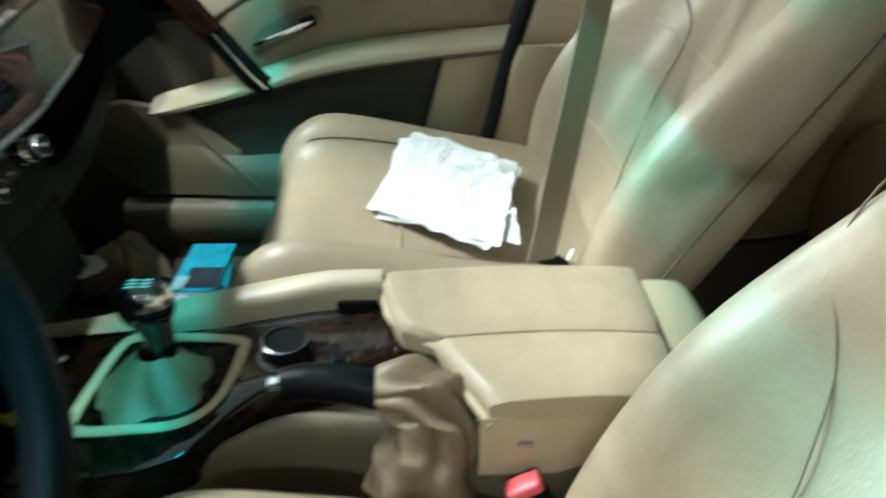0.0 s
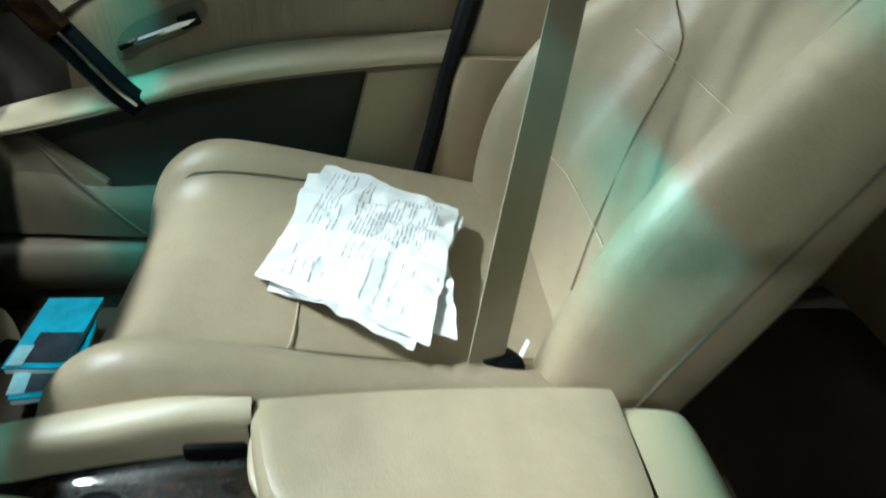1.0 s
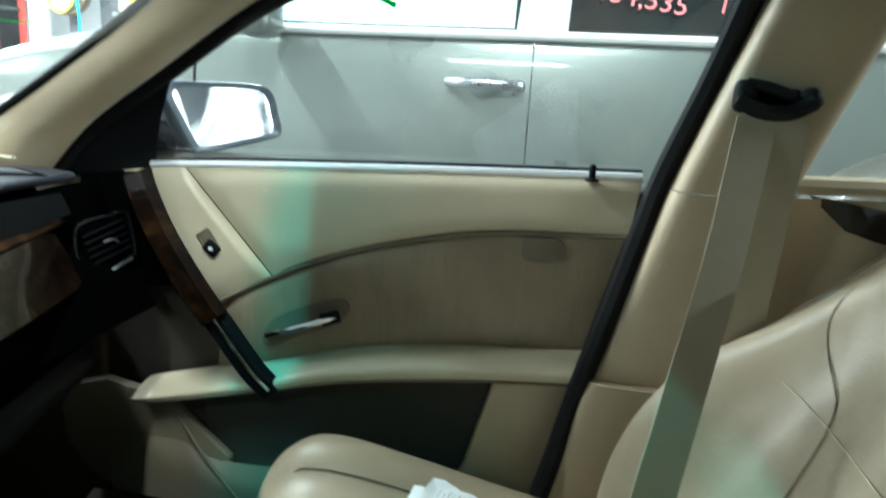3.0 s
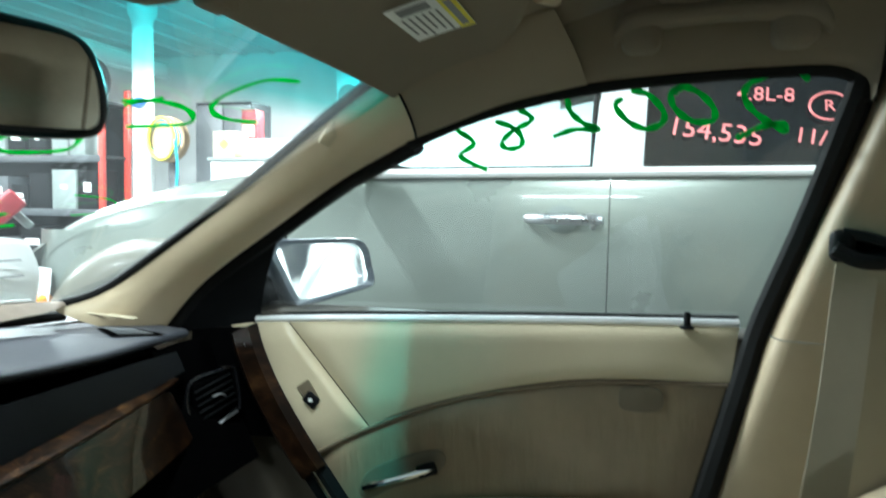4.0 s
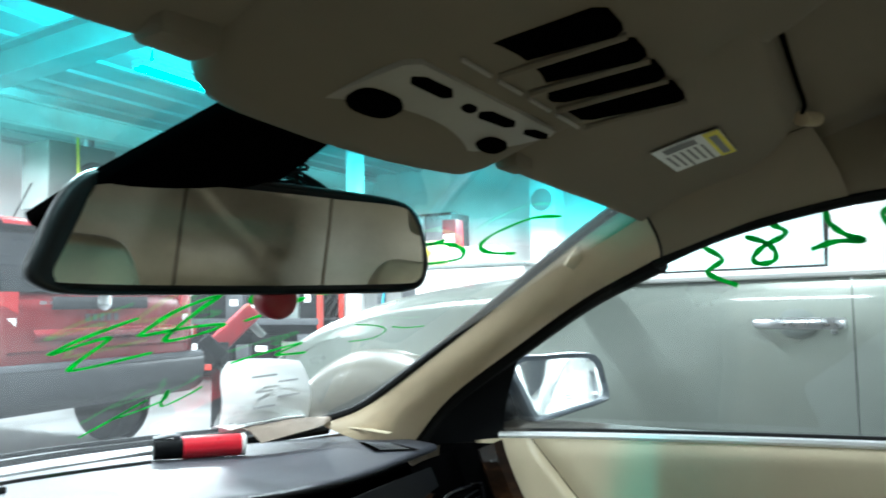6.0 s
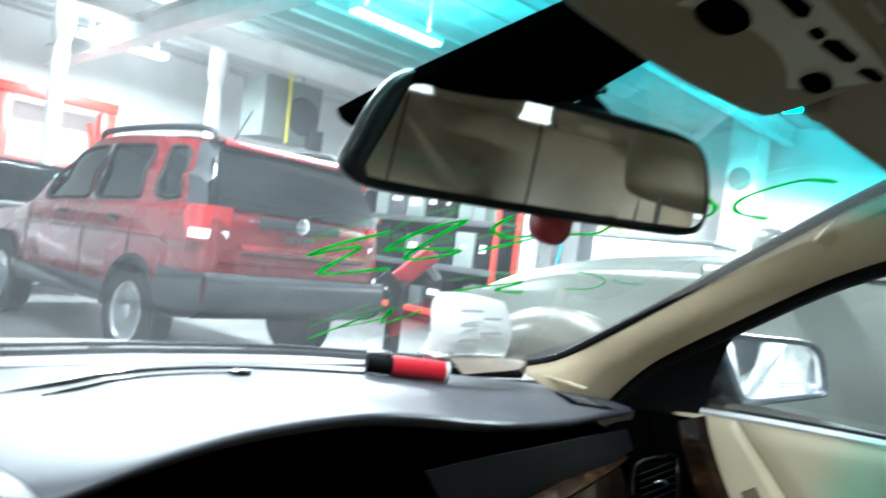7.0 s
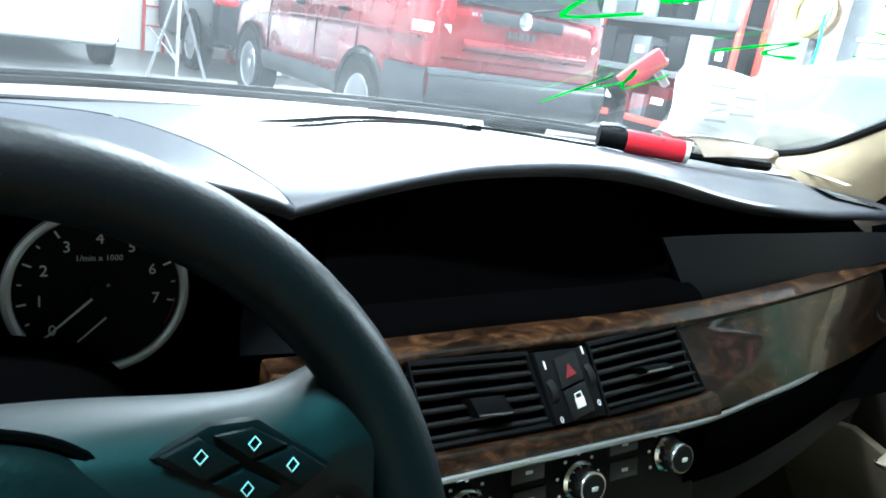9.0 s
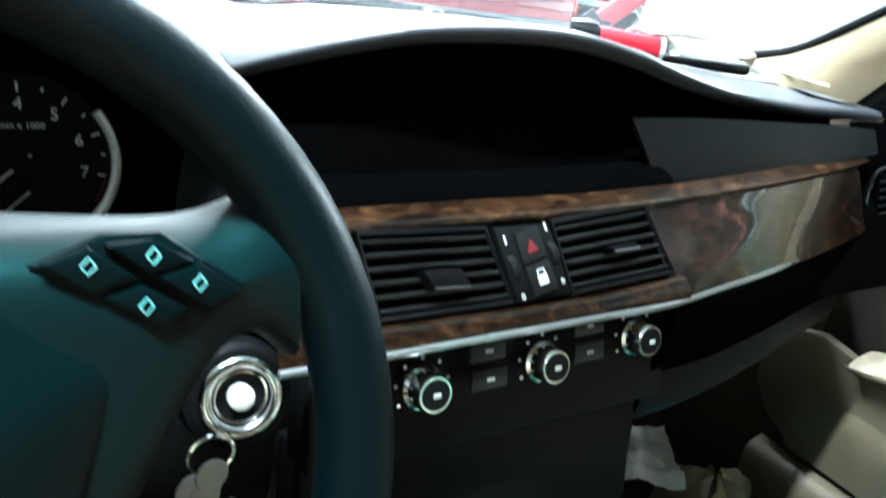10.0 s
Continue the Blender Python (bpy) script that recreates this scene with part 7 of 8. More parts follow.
block_wall("wall_north", (X0, Y1, 0), (X1, Y1, 0), CEIL, "white painted workshop wall")
block_wall("wall_south", (X1, Y0, 0), (X0, Y0, 0), CEIL, "white painted workshop wall")
block_wall("wall_east", (X1, Y1, 0), (X1, Y0, 0), CEIL, "white painted workshop wall")
block_wall("wall_west", (X0, Y0, 0), (X0, Y1, 0), CEIL, "white painted workshop wall")
rib_bm = [rbox((X0 + X1) / 2, (Y0 + Y1) / 2, CEIL + 0.05, X1 - X0, Y1 - Y0, 0.1, 0)]
for i in range(34):
    rib_bm.append(rbox((X0 + X1) / 2, Y0 + 0.3 + i * 0.6, CEIL - 0.02, X1 - X0, 0.12, 0.04, 0))
deck = part("ceiling", join(*rib_bm), M_CEIL)
tagged(deck, "ribbed pale steel workshop ceiling", "ceiling", kind="structure")


def beam(a, b, w=0.18, h=0.3, name="steel_beam"):
    a, b = Vector(a), Vector(b)
    d = b - a
    along = abs(d.y) > abs(d.x)
    mid = (a + b) / 2
    root = thing(name, "white painted steel I-beam under the ceiling", "beam", "structure")
    sx, sy = (w, d.length) if along else (d.length, w)
    tx, ty = (0.02, d.length) if along else (d.length, 0.02)
    part("flange", rbox(mid.x, mid.y, mid.z, sx, sy, 0.025, 0), M_STEEL, root)
    part("flange", rbox(mid.x, mid.y, mid.z + h, sx, sy, 0.025, 0), M_STEEL, root)
    part("web", rbox(mid.x, mid.y, mid.z + h / 2, tx, ty, h - 0.02, 0), M_STEEL, root)


beam((3.4, -6, 3.35), (3.4, 12.8, 3.35), 0.24)
beam((-2.5, 9.5, 3.6), (12.8, 9.5, 3.6))
beam((-6.8, 4.6, 3.75), (12.8, 4.6, 3.75))
for px, py, pr in [(5.3, 11.0, 0.11), (2.95, 11.0, 0.10), (7.85, 6.25, 0.13), (-4.5, 9.5, 0.1)]:
    col = thing("steel_column", "white painted round steel column with a base plate", "column", "structure", "columns")
    part("shaft", lathe([(pr, 0.02), (pr, 3.4), (pr * 1.4, 3.5), (pr * 1.4, CEIL)], 20, pose(px, py, 0)), M_STEEL, col)
    part("base_plate", rbox(px, py, 0.012, 0.36, 0.36, 0.024, 0.004), M_DARKSTEEL, col)

# The added fill lamps get housings and tubes as well.
for fx, fy, fa, fw in FIXTURES_AND_FILL:
    fx_root = thing("fluorescent_fixture", "twin-tube fluorescent ceiling light, lit, some of them added as fill", "ceiling light", group="fluorescent lights")
    sx, sy = (0.16, 1.25) if fa else (1.25, 0.16)
    part("housing", rbox(fx, fy, TUBE_Z + 0.05, sx, sy, 0.06, 0.008), M_STEEL, fx_root)
    for o in (-0.045, 0.045):
        p, q = ((fx + o, fy - 0.6, TUBE_Z), (fx + o, fy + 0.6, TUBE_Z)) if fa else ((fx - 0.6, fy + o, TUBE_Z), (fx + 0.6, fy + o, TUBE_Z))
        part("tube", tube([p, q], 0.016, 10), M_TUBE, fx_root, "glowing tube")
    for e in (-0.45, 0.45):
        a = (fx, fy + e, TUBE_Z + 0.07) if fa else (fx + e, fy, TUBE_Z + 0.07)
        part("hanger", tube([a, (a[0], a[1], CEIL)], 0.006, 6), M_STEEL, fx_root)

# ---- vehicles ----


def wheel(root, x, y, r=0.35, w=0.22, side=1):
    m = pose(x, y, r, 0, 90 * side, 0)
    wh = part("wheel", lathe([(r * 0.62, -w / 2), (r * 0.94, -w / 2), (r, -w * 0.35), (r, w * 0.35), (r * 0.94, w / 2), (r * 0.66, w / 2), (r * 0.62, w * 0.4)], 40, m), M_RUBBER, root, "black rubber tyre")
    part("rim", lathe([(r * 0.64, w * 0.46), (r * 0.60, w * 0.48), (r * 0.58, w * 0.2), (0.05, w * 0.25)], 40, m), M_DARKSTEEL, wh)
    for i in range(5):
        part("spoke", rbox(0, r * 0.34, w * 0.40, r * 0.14, r * 0.52, 0.025, 0.008, 2), M_ALLOY, wh).matrix_local = m @ pose(0, 0, 0, 0, 0, 72 * i)
    part("hub_cap", lathe([(r * 0.16, w * 0.40), (r * 0.15, w * 0.5), (0.01, w * 0.52)], 20, m), M_ALLOY, wh)
    part("rim_edge", lathe([(r * 0.65, w * 0.47), (r * 0.62, w * 0.51), (r * 0.58, w * 0.47)], 40, m), M_ALLOY, wh)


def vehicle(name, label, m, paint, stations, glass, length, width, arches, wheel_r=0.35, clad=None, side_panes=True):
    """stations: (s, belt height, half-width factor, bottom); glass: (s, roof height, half-width) from tail to nose."""
    root = thing(name, label, "car", m=m)
    w = width / 2

    def ring(s, zb, k, lo):
        h = [(0.0, lo), (w * k * 0.80, lo), (w * k * 0.955, lo + 0.05), (w * k * 0.995, lo + 0.20), (w * k, lo + (zb - lo) * 0.55), (w * k * 0.985, zb - 0.07), (w * k * 0.95, zb - 0.015), (w * k * 0.90, zb), (w * k * 0.5, zb + 0.02), (0, zb + 0.025)]
        full = [(a, b) for a, b in h] + [(-a, b) for a, b in reversed(h[1:-1])]
        return [(a, s, b) for a, b in full]
    part("body", loft([ring(*st) for st in stations], 72, 70, close_u=True, caps=True), paint, root)
    # greenhouse: glass sides, painted roof
    secs = []
    for s0, s1, zr, wb, wt in glass:
        secs.append((s0, s1, zr, wb, wt))
    house = []
    for (s0, s1, zr, wb, wt) in secs:
        zb = np.interp(s0, [st[0] for st in stations], [st[1] for st in stations]) - 0.02
        house.append([(w * wb, s0, zb), (w * (wb * 0.55 + wt * 0.45), s0 * 0.5 + s1 * 0.5, zb + (zr - zb) * 0.5), (w * wt, s1, zr - 0.05), (w * wt * 0.9, s1, zr - 0.012), (w * wt * 0.5, s1, zr), (0, s1, zr + 0.005), (-w * wt * 0.5, s1, zr), (-w * wt * 0.9, s1, zr - 0.012), (-w * wt, s1, zr - 0.05), (-w * (wb * 0.55 + wt * 0.45), s0 * 0.5 + s1 * 0.5, zb + (zr - zb) * 0.5), (-w * wb, s0, zb)])
    part("windows", loft(house, 60, 40), M_DARKGLASS, root, "dark tinted window glass")
    for end, nm in ((house[0], "rear_window"), (house[-1], "front_window")):
        mid = [(0.0, (p[1] + q[1]) / 2, (p[2] + q[2]) / 2) for p, q in zip(end[:6], end[::-1][:6])]
        part(nm, sheet([end[:6], mid, end[::-1][:6]]), M_DARKGLASS, root, "dark tinted window glass")
    roof = [[(w * wt * f * 1.01, s1, zr + 0.012 - 0.05 * abs(f) ** 6) for f in (-1, -0.95, -0.7, 0, 0.7, 0.95, 1)] for (s0, s1, zr, wb, wt) in secs if zr > max(g[2] for g in secs) - 0.12]
    part("roof", loft(roof, 24, 12), paint, root)
    for s in arches:
        for sg in (-1, 1):
            wheel(root, sg * (w - 0.095), s, wheel_r, 0.22, sg)
            c = part("wheel_arch", tube([(sg * (w + 0.002), s + (wheel_r + 0.06) * math.cos(a), wheel_r + (wheel_r + 0.06) * math.sin(a)) for a in np.linspace(0.0, math.pi, 24)], 0.030, 8), M_RUBBER, root, "wheel arch lip")
            # No cutout in the body: a flat dark disc paints the arch's shade.
            part("arch_shadow", lathe([(wheel_r + 0.05, 0), (wheel_r + 0.05, 0.01)], 36, pose(sg * (w - 0.006), s, wheel_r + 0.01, 0, 90 * sg, 0)), M_RUBBER, root, "flat dark disc for the shade in the wheel well")
    return root


# red SUV seen from its tail
RED_M = pose(3.03, 5.02, 0.0, 0, 0, 4.9) @ Matrix.Diagonal((1, 1, 1.055, 1))
RED_ST = [(-0.16, 0.96, 0.86, 0.62), (-0.11, 1.17, 0.95, 0.50), (0.12, 1.21, 0.985, 0.42), (1.0, 1.19, 1.0, 0.38), (2.6, 1.12, 1.0, 0.36), (3.0, 1.09, 0.99, 0.36), (3.3, 1.03, 0.97, 0.36), (3.9, 0.97, 0.94, 0.38), (4.2, 0.86, 0.86, 0.40), (4.32, 0.62, 0.70, 0.42)]
RED_GL = [(-0.08, 0.12, 1.62, 0.93, 0.76), (0.0, 0.26, 1.70, 0.93, 0.77), (0.6, 0.68, 1.73, 0.94, 0.78), (1.6, 1.6, 1.74, 0.94, 0.78), (2.3, 2.05, 1.71, 0.94, 0.77), (2.75, 2.25, 1.66, 0.93, 0.75), (3.05, 2.40, 1.58, 0.92, 0.72)]
red = vehicle("red_suv", "dark red compact SUV with grey lower cladding, parked", RED_M, M_REDPAINT, RED_ST, RED_GL, 4.3, 1.80, (0.80, 3.40), 0.35, M_CLAD)


def red_side(sg, s, v, out=0.012):
    """A point on the upper side of the red car: s along at the belt, v from belt to roof."""
    k = [np.interp(s, [q[0] for q in RED_GL], [q[n] for q in RED_GL]) for n in range(5)]
    zb = np.interp(s, [q[0] for q in RED_ST], [q[1] for q in RED_ST]) - 0.02
    w0, w1 = 0.9 * k[3], 0.9 * k[4]
    x = w0 * (1 - 0.9 * v) + (w0 * 0.55 + w1 * 0.45) * 0.9 * v if v < 0.5 else (w0 * 0.55 + w1 * 0.45) * (2 - 2 * v) + w1 * (2 * v - 1)
    return Vector((sg * (x + out), s + (k[1] - s) * v, zb + (k[2] - 0.05 - zb) * v))


RED_WIN = [(0.28, 0.66, 0.10, 0.90, 5), (0.88, 1.66, 0.07, 0.90, 9), (1.76, 2.72, 0.07, 0.90, 9)]
for sg in (-1, 1):
    bm = bmesh.new()
    S, V = np.linspace(0.02, 2.95, 132), np.linspace(0.0, 1.04, 28)
    grid = [[bm.verts.new(red_side(sg, s, v)) for v in V] for s in S]
    for i in range(len(S) - 1):
        for k in range(len(V) - 1):
            s, v = (S[i] + S[i + 1]) / 2, (V[k] + V[k + 1]) / 2
            if not any(abs((2 * s - a - b) / (b - a)) ** n + abs((2 * v - lo - hi) / (hi - lo)) ** n < 1 for a, b, lo, hi, n in RED_WIN):
                bm.faces.new((grid[i][k], grid[i + 1][k], grid[i + 1][k + 1], grid[i][k + 1]))
    for q in [q for q in bm.verts if not q.link_faces]:
        bm.verts.remove(q)
    part("side_frame", bm, M_REDPAINT, red)
    for a, b, lo, hi, n in RED_WIN:
        loop = []
        for q in np.linspace(0, 2 * math.pi, 41)[:-1]:
            cq, sq = math.cos(q), math.sin(q)
            loop.append(red_side(sg, (a + b) / 2 + (b - a) / 2 * abs(cq) ** (2 / n) * (1 if cq > 0 else -1), (lo + hi) / 2 + (hi - lo) / 2 * abs(sq) ** (2 / n) * (1 if sq > 0 else -1), 0.014))
        part("window_seal", tube(loop, 0.017, 6, closed=True), M_RUBBER, red)
    part("center_pillar", tube([red_side(sg, 1.71, v, 0.012) for v in (0.05, 0.5, 0.92)], 0.03, 6, flat=0.3), M_GREYBOX, red)
    part("rear_pillar", sheet([[red_side(sg, a, v, 0.020) for a in np.linspace(-0.075, 0.20 - 0.05 * v, 7)] for v in np.linspace(0.0, 1.03, 12)]), M_CLAD, red, "dark grey rear roof pillar")
    part("roof_rail", tube([(sg * 0.62, 0.30, 1.70), (sg * 0.64, 0.42, 1.775), (sg * 0.64, 1.2, 1.795), (sg * 0.63, 2.0, 1.77), (sg * 0.62, 2.15, 1.71)], 0.028, 8, samples=24), M_CLAD, red, "dark roof rail")
    tl = part("tail_lamp", loft([[(sg * 0.70, -0.150, z), (sg * 0.80, -0.135, z), (sg * 0.872, -0.08, z), (sg * 0.902, 0.02, z), (sg * 0.905, 0.02 + e, z)] for z, e in [(0.95, 0.06), (1.02, 0.10), (1.12, 0.14), (1.20, 0.08)]], 16, 10, thick=0.012), M_TAIL, red, "red tail lamp")
    part("reverse_lamp", loft([[(sg * 0.72, -0.157, z), (sg * 0.80, -0.143, z), (sg * 0.878, -0.085, z), (sg * 0.908, 0.02, z), (sg * 0.911, 0.06, z)] for z in (0.97, 1.0, 1.035)], 16, 6, thick=0.010), M_LENS, tl, "clear lower lens")
    part("side_cladding", loft([[(sg * 0.902, s, 0.37), (sg * 0.920, s, 0.44), (sg * 0.912, s, 0.54)] for s in (1.22, 2.0, 3.0)], 8, 6, thick=0.01), M_CLAD, red)
    part("corner_bumper", loft([[(sg * 0.905, s, zl), (sg * 0.928, s, (zl + 0.74) / 2), (sg * 0.915, s, 0.74)] for s, zl in ((0.40, 0.42), (0.2, 0.40), (-0.02, 0.42), (-0.13, 0.45), (-0.20, 0.50))], 8, 8, thick=0.01), M_CLAD, red, "grey bumper corner")
    for s in (1.20, 2.10):
        part("door_handle", rbox(sg * 0.908, s, 1.04, 0.03, 0.17, 0.035, 0.012, 2), M_BLACK, red, "dark door handle")
    for s in (0.92, 1.72, 2.88):
        part("door_gap", tube([(sg * 0.900, s, 0.52), (sg * 0.905, s, 0.85), (sg * 0.880, s - 0.01, 1.12)], 0.006, 5), M_RUBBER, red)
    part("crease", tube([(sg * 0.900, -0.02, 0.93), (sg * 0.908, 0.8, 0.95), (sg * 0.906, 2.4, 0.93), (sg * 0.90, 3.2, 0.88)], 0.008, 5, samples=20), M_REDPAINT, red)
part("rear_bumper", loft([[(x, -0.15 - 0.03 * (1 - (x / 0.9) ** 2), 0.74), (x, -0.22 - 0.03 * (1 - (x / 0.9) ** 2), 0.69), (x, -0.20 - 0.03 * (1 - (x / 0.9) ** 2), 0.52), (x, -0.06, 0.42)] for x in (-0.9, -0.5, 0, 0.5, 0.9)], 14, 20), M_CLAD, red, "grey rear bumper")
part("tailgate_step", loft([[(x, -0.185, 0.96), (x, -0.215, 0.92), (x, -0.185, 0.88)] for x in (-0.62, 0, 0.62)], 8, 8), M_REDPAINT, red)
part("rear_glass", loft([[(x, -0.14 + 0.02 * x * x, 1.20), (x * 0.96, -0.04 + 0.02 * x * x, 1.42), (x * 0.90, 0.09 + 0.02 * x * x, 1.62)] for x in (-0.80, -0.4, 0, 0.4, 0.80)], 10, 14, thick=0.006), M_DARKGLASS, red, "dark rear window")
part("roof_lip", loft([[(x, 0.06, 1.645), (x, 0.10, 1.69), (x, 0.26, 1.715)] for x in (-0.68, 0, 0.68)], 8, 8, thick=0.01), M_REDPAINT, red)
M_PLATEPANEL = surface("slate_grey_trim", (0.022, 0.024, 0.027), 0.7, vary=0.1, relief=0, spec=0.15)
part("license_panel", loft([[(x, -0.208, 1.168), (x, -0.213, 1.145), (x, -0.213, 1.105), (x, -0.204, 1.085)] for x in (-0.50, -0.1, 0.30)], 10, 8, thick=0.01), M_PLATEPANEL, red, "grey panel over the number plate")
part("emblem", lathe([(0.060, 0), (0.060, 0.012), (0.048, 0.016)], 24, pose(-0.10, -0.212, 1.135, 90, 0, 0)), M_CHROME, red, "plain oval chrome emblem")
part("plate_bars", join(*[rbox(-0.22 + 0.06 * i, -0.200, 1.03, 0.04, 0.006, 0.05, 0) for i in range(5)]), M_CLAD, red)
part("bumper_edge", loft([[(x, -0.178 - 0.03 * (1 - (x / 0.9) ** 2), 0.748), (x, -0.205 - 0.03 * (1 - (x / 0.9) ** 2), 0.735), (x, -0.222 - 0.03 * (1 - (x / 0.9) ** 2), 0.705)] for x in (-0.9, -0.5, 0, 0.5, 0.9)], 6, 20, thick=0.004), M_PLATEPANEL, red, "grey upper edge of the bumper")
part("badge_bars", join(*[rbox(-0.55 + 0.07 * i, -0.185, 1.13, 0.05, 0.006, 0.022, 0) for i in range(4)]), M_SATIN, red)
part("wiper", tube([(0.0, -0.15, 1.21), (0.35, -0.10, 1.27)], 0.010, 6), M_BLACK, red)
part("antenna", tube([(-0.3, 0.55, 1.73), (-0.22, 0.45, 2.0)], 0.006, 5), M_BLACK, red)

M_JACK = surface("worn_red_paint", (0.19, 0.005, 0.010), 0.5, vary=0.25, big=12, relief=0.1, spec=0.25)
jack = thing("floor_jack", "red floor jack tilted on its dark stand", "jack")
jx = Vector((0.56, -0.44, 0.70)).normalized()
jz = jx.cross(Vector((0.65, 0.76, 0))).normalized()
jy = jz.cross(jx)
JK = Matrix(((jx.x, jy.x, jz.x, 4.30), (jx.y, jy.y, jz.y, 4.92), (jx.z, jy.z, jz.z, 0.94), (0, 0, 0, 1)))
part("frame", rbox(0, 0, 0, 0.52, 0.20, 0.17, 0.025, 3, JK), M_JACK, jack, "red painted frame")
part("end_plate", rbox(0.285, 0, 0, 0.06, 0.21, 0.19, 0.012, 2, JK), M_GREYBOX, jack, "grey end")
part("stripe", rbox(0.02, -0.102, 0.02, 0.40, 0.006, 0.022, 0, m=JK), M_WHITE, jack, "pale stripe")
part("arm", rbox(-0.22, 0, -0.14, 0.12, 0.12, 0.24, 0.02, 2, JK), M_BLACK, jack)
part("post", rbox(4.16, 4.92, 0.42, 0.10, 0.12, 0.84, 0.01), M_BLACK, jack, "dark stand")
part("foot", rbox(4.16, 4.92, 0.02, 0.42, 0.36, 0.04, 0.01), M_BLACK, jack)

# black SUV behind it
blk = vehicle("black_suv", "black SUV with red tail lamps, parked", pose(2.70, 10.0, 0, 0, 0, 6), M_BLACKPAINT,
              [(0.0, 0.80, 0.86, 0.45), (0.05, 1.05, 0.95, 0.40), (0.3, 1.10, 0.99, 0.36), (1.5, 1.08, 1.0, 0.36), (2.6, 1.06, 1.0, 0.36)],
              [(0.08, 0.35, 1.62, 0.92, 0.74), (0.5, 0.6, 1.66, 0.93, 0.74), (1.4, 1.4, 1.68, 0.93, 0.74), (2.4, 2.2, 1.66, 0.93, 0.73)], 4.5, 1.85, (0.9,), 0.36)
for sg in (-1, 1):
    part("tail_lamp", rbox(sg * 0.76, 0.06, 0.98, 0.30, 0.16, 0.14, 0.04, 3), M_TAIL, blk, "red tail lamp")
part("sticker", rbox(0.22, 0.16, 1.42, 0.16, 0.01, 0.22, 0.004), surface("pale_teal_sticker", (0.30, 0.55, 0.60), 0.6, relief=0), blk)

# white car further along
vehicle("white_car", "white car parked with its tail towards the aisle", pose(-0.15, 9.4, 0, 0, 0, 8), M_WHITEPAINT,
              [(0.0, 0.70, 0.80, 0.40), (0.06, 0.92, 0.92, 0.30), (0.4, 0.98, 0.98, 0.26), (1.5, 0.96, 1.0, 0.24), (3.0, 0.96, 1.0, 0.24), (3.6, 0.92, 0.96, 0.26), (4.2, 0.78, 0.86, 0.30), (4.4, 0.55, 0.7, 0.32)],
              [(0.5, 0.95, 1.38, 0.90, 0.70), (1.2, 1.4, 1.43, 0.92, 0.72), (2.2, 2.1, 1.44, 0.92, 0.72), (3.1, 2.6, 1.38, 0.90, 0.68)], 4.4, 1.78, (0.85, 3.5), 0.31)

# silver SUV alongside
SX = 1.85
M_FLARE = surface("grey_beige_flare_paint", (0.085, 0.082, 0.066), 0.35, vary=0.08, big=3, relief=0, coat=0.3)
sil = thing("silver_suv", "silver-grey SUV parked alongside with pink figures on its rear glass", "car", m=pose(0, 0.02, 0))


def sil_x(z):
    """Flank of the silver car: fullest at mid door, leaning in at the top."""
    return SX + 0.05 * ((z - 0.85) / 0.4) ** 2


def flank(y, top, bulge=0.0):
    return [(sil_x(0.35) + 0.03 - bulge, y, 0.30), (sil_x(0.42) - bulge, y, 0.42), (sil_x(0.6) - bulge, y, 0.60), (sil_x(0.8) - bulge, y, 0.80), (sil_x(1.0) - bulge, y, 1.0), (sil_x(top - 0.06) - bulge, y, top - 0.06), (sil_x(top) + 0.01 - bulge, y, top - 0.01), (sil_x(top) + 0.05, y, top)]


def belt_z(y):
    return 1.222 - 0.012 * y


part("front_door", loft([flank(y, belt_z(y)) for y in (0.0315, 0.4, 0.8, 1.05)], 30, 12), M_SILVER, sil, "silver front door")
part("rear_door", loft([flank(y, belt_z(y)) for y in (0.0285, -0.4, -0.8, -1.0)], 30, 12), M_SILVER, sil, "silver rear door")
part("rear_fender", loft([flank(y, belt_z(y), b) for y, b in ((-1.01, 0.0), (-1.3, 0.02), (-1.8, 0.03), (-2.3, 0.0), (-2.6, -0.15))], 30, 16), M_SILVER, sil)
part("front_fender", loft([flank(y, t, b) for y, t, b in ((1.06, 1.175, 0.0), (1.30, 1.16, 0.02), (1.6, 1.12, 0.025), (1.9, 1.03, 0.0), (2.1, 0.92, -0.08), (2.26, 0.78, -0.25))], 30, 24), M_SILVER, sil, "silver front fender")
part("hood", loft([[(SX + 0.06, y, t - 0.005), (SX + 0.16, y, t + 0.045), (SX + 0.5, y, t + 0.085), (SX + 0.92, y, t + 0.10), (SX + 1.35, y, t + 0.085), (SX + 1.7, y, t + 0.04), (SX + 1.79, y, t - 0.005)] for y, t in ((0.95, 1.18), (1.25, 1.16), (1.6, 1.115), (1.9, 1.03), (2.15, 0.90), (2.28, 0.76))], 30, 22), M_SILVER, sil, "silver hood")
part("front_end", loft([[(SX + 0.24, 2.25, z), (SX + 0.5, 2.36 + d, z), (SX + 0.92, 2.42 + d, z), (SX + 1.35, 2.36 + d, z), (SX + 1.6, 2.25, z)] for z, d in ((0.78, -0.02), (0.65, 0.04), (0.5, 0.05), (0.32, 0.0))], 20, 10), M_SILVER, sil, "silver front bumper")
part("headlamp", loft([[(SX + 0.02, 2.00, 0.86), (SX + 0.10, 2.16, 0.86), (SX + 0.30, 2.28, 0.84)], [(SX - 0.01, 1.98, 0.78), (SX + 0.09, 2.17, 0.75), (SX + 0.30, 2.31, 0.73)], [(SX + 0.01, 2.02, 0.70), (SX + 0.10, 2.17, 0.66), (SX + 0.28, 2.30, 0.64)]], 12, 10), M_LENS, sil, "clear headlamp")
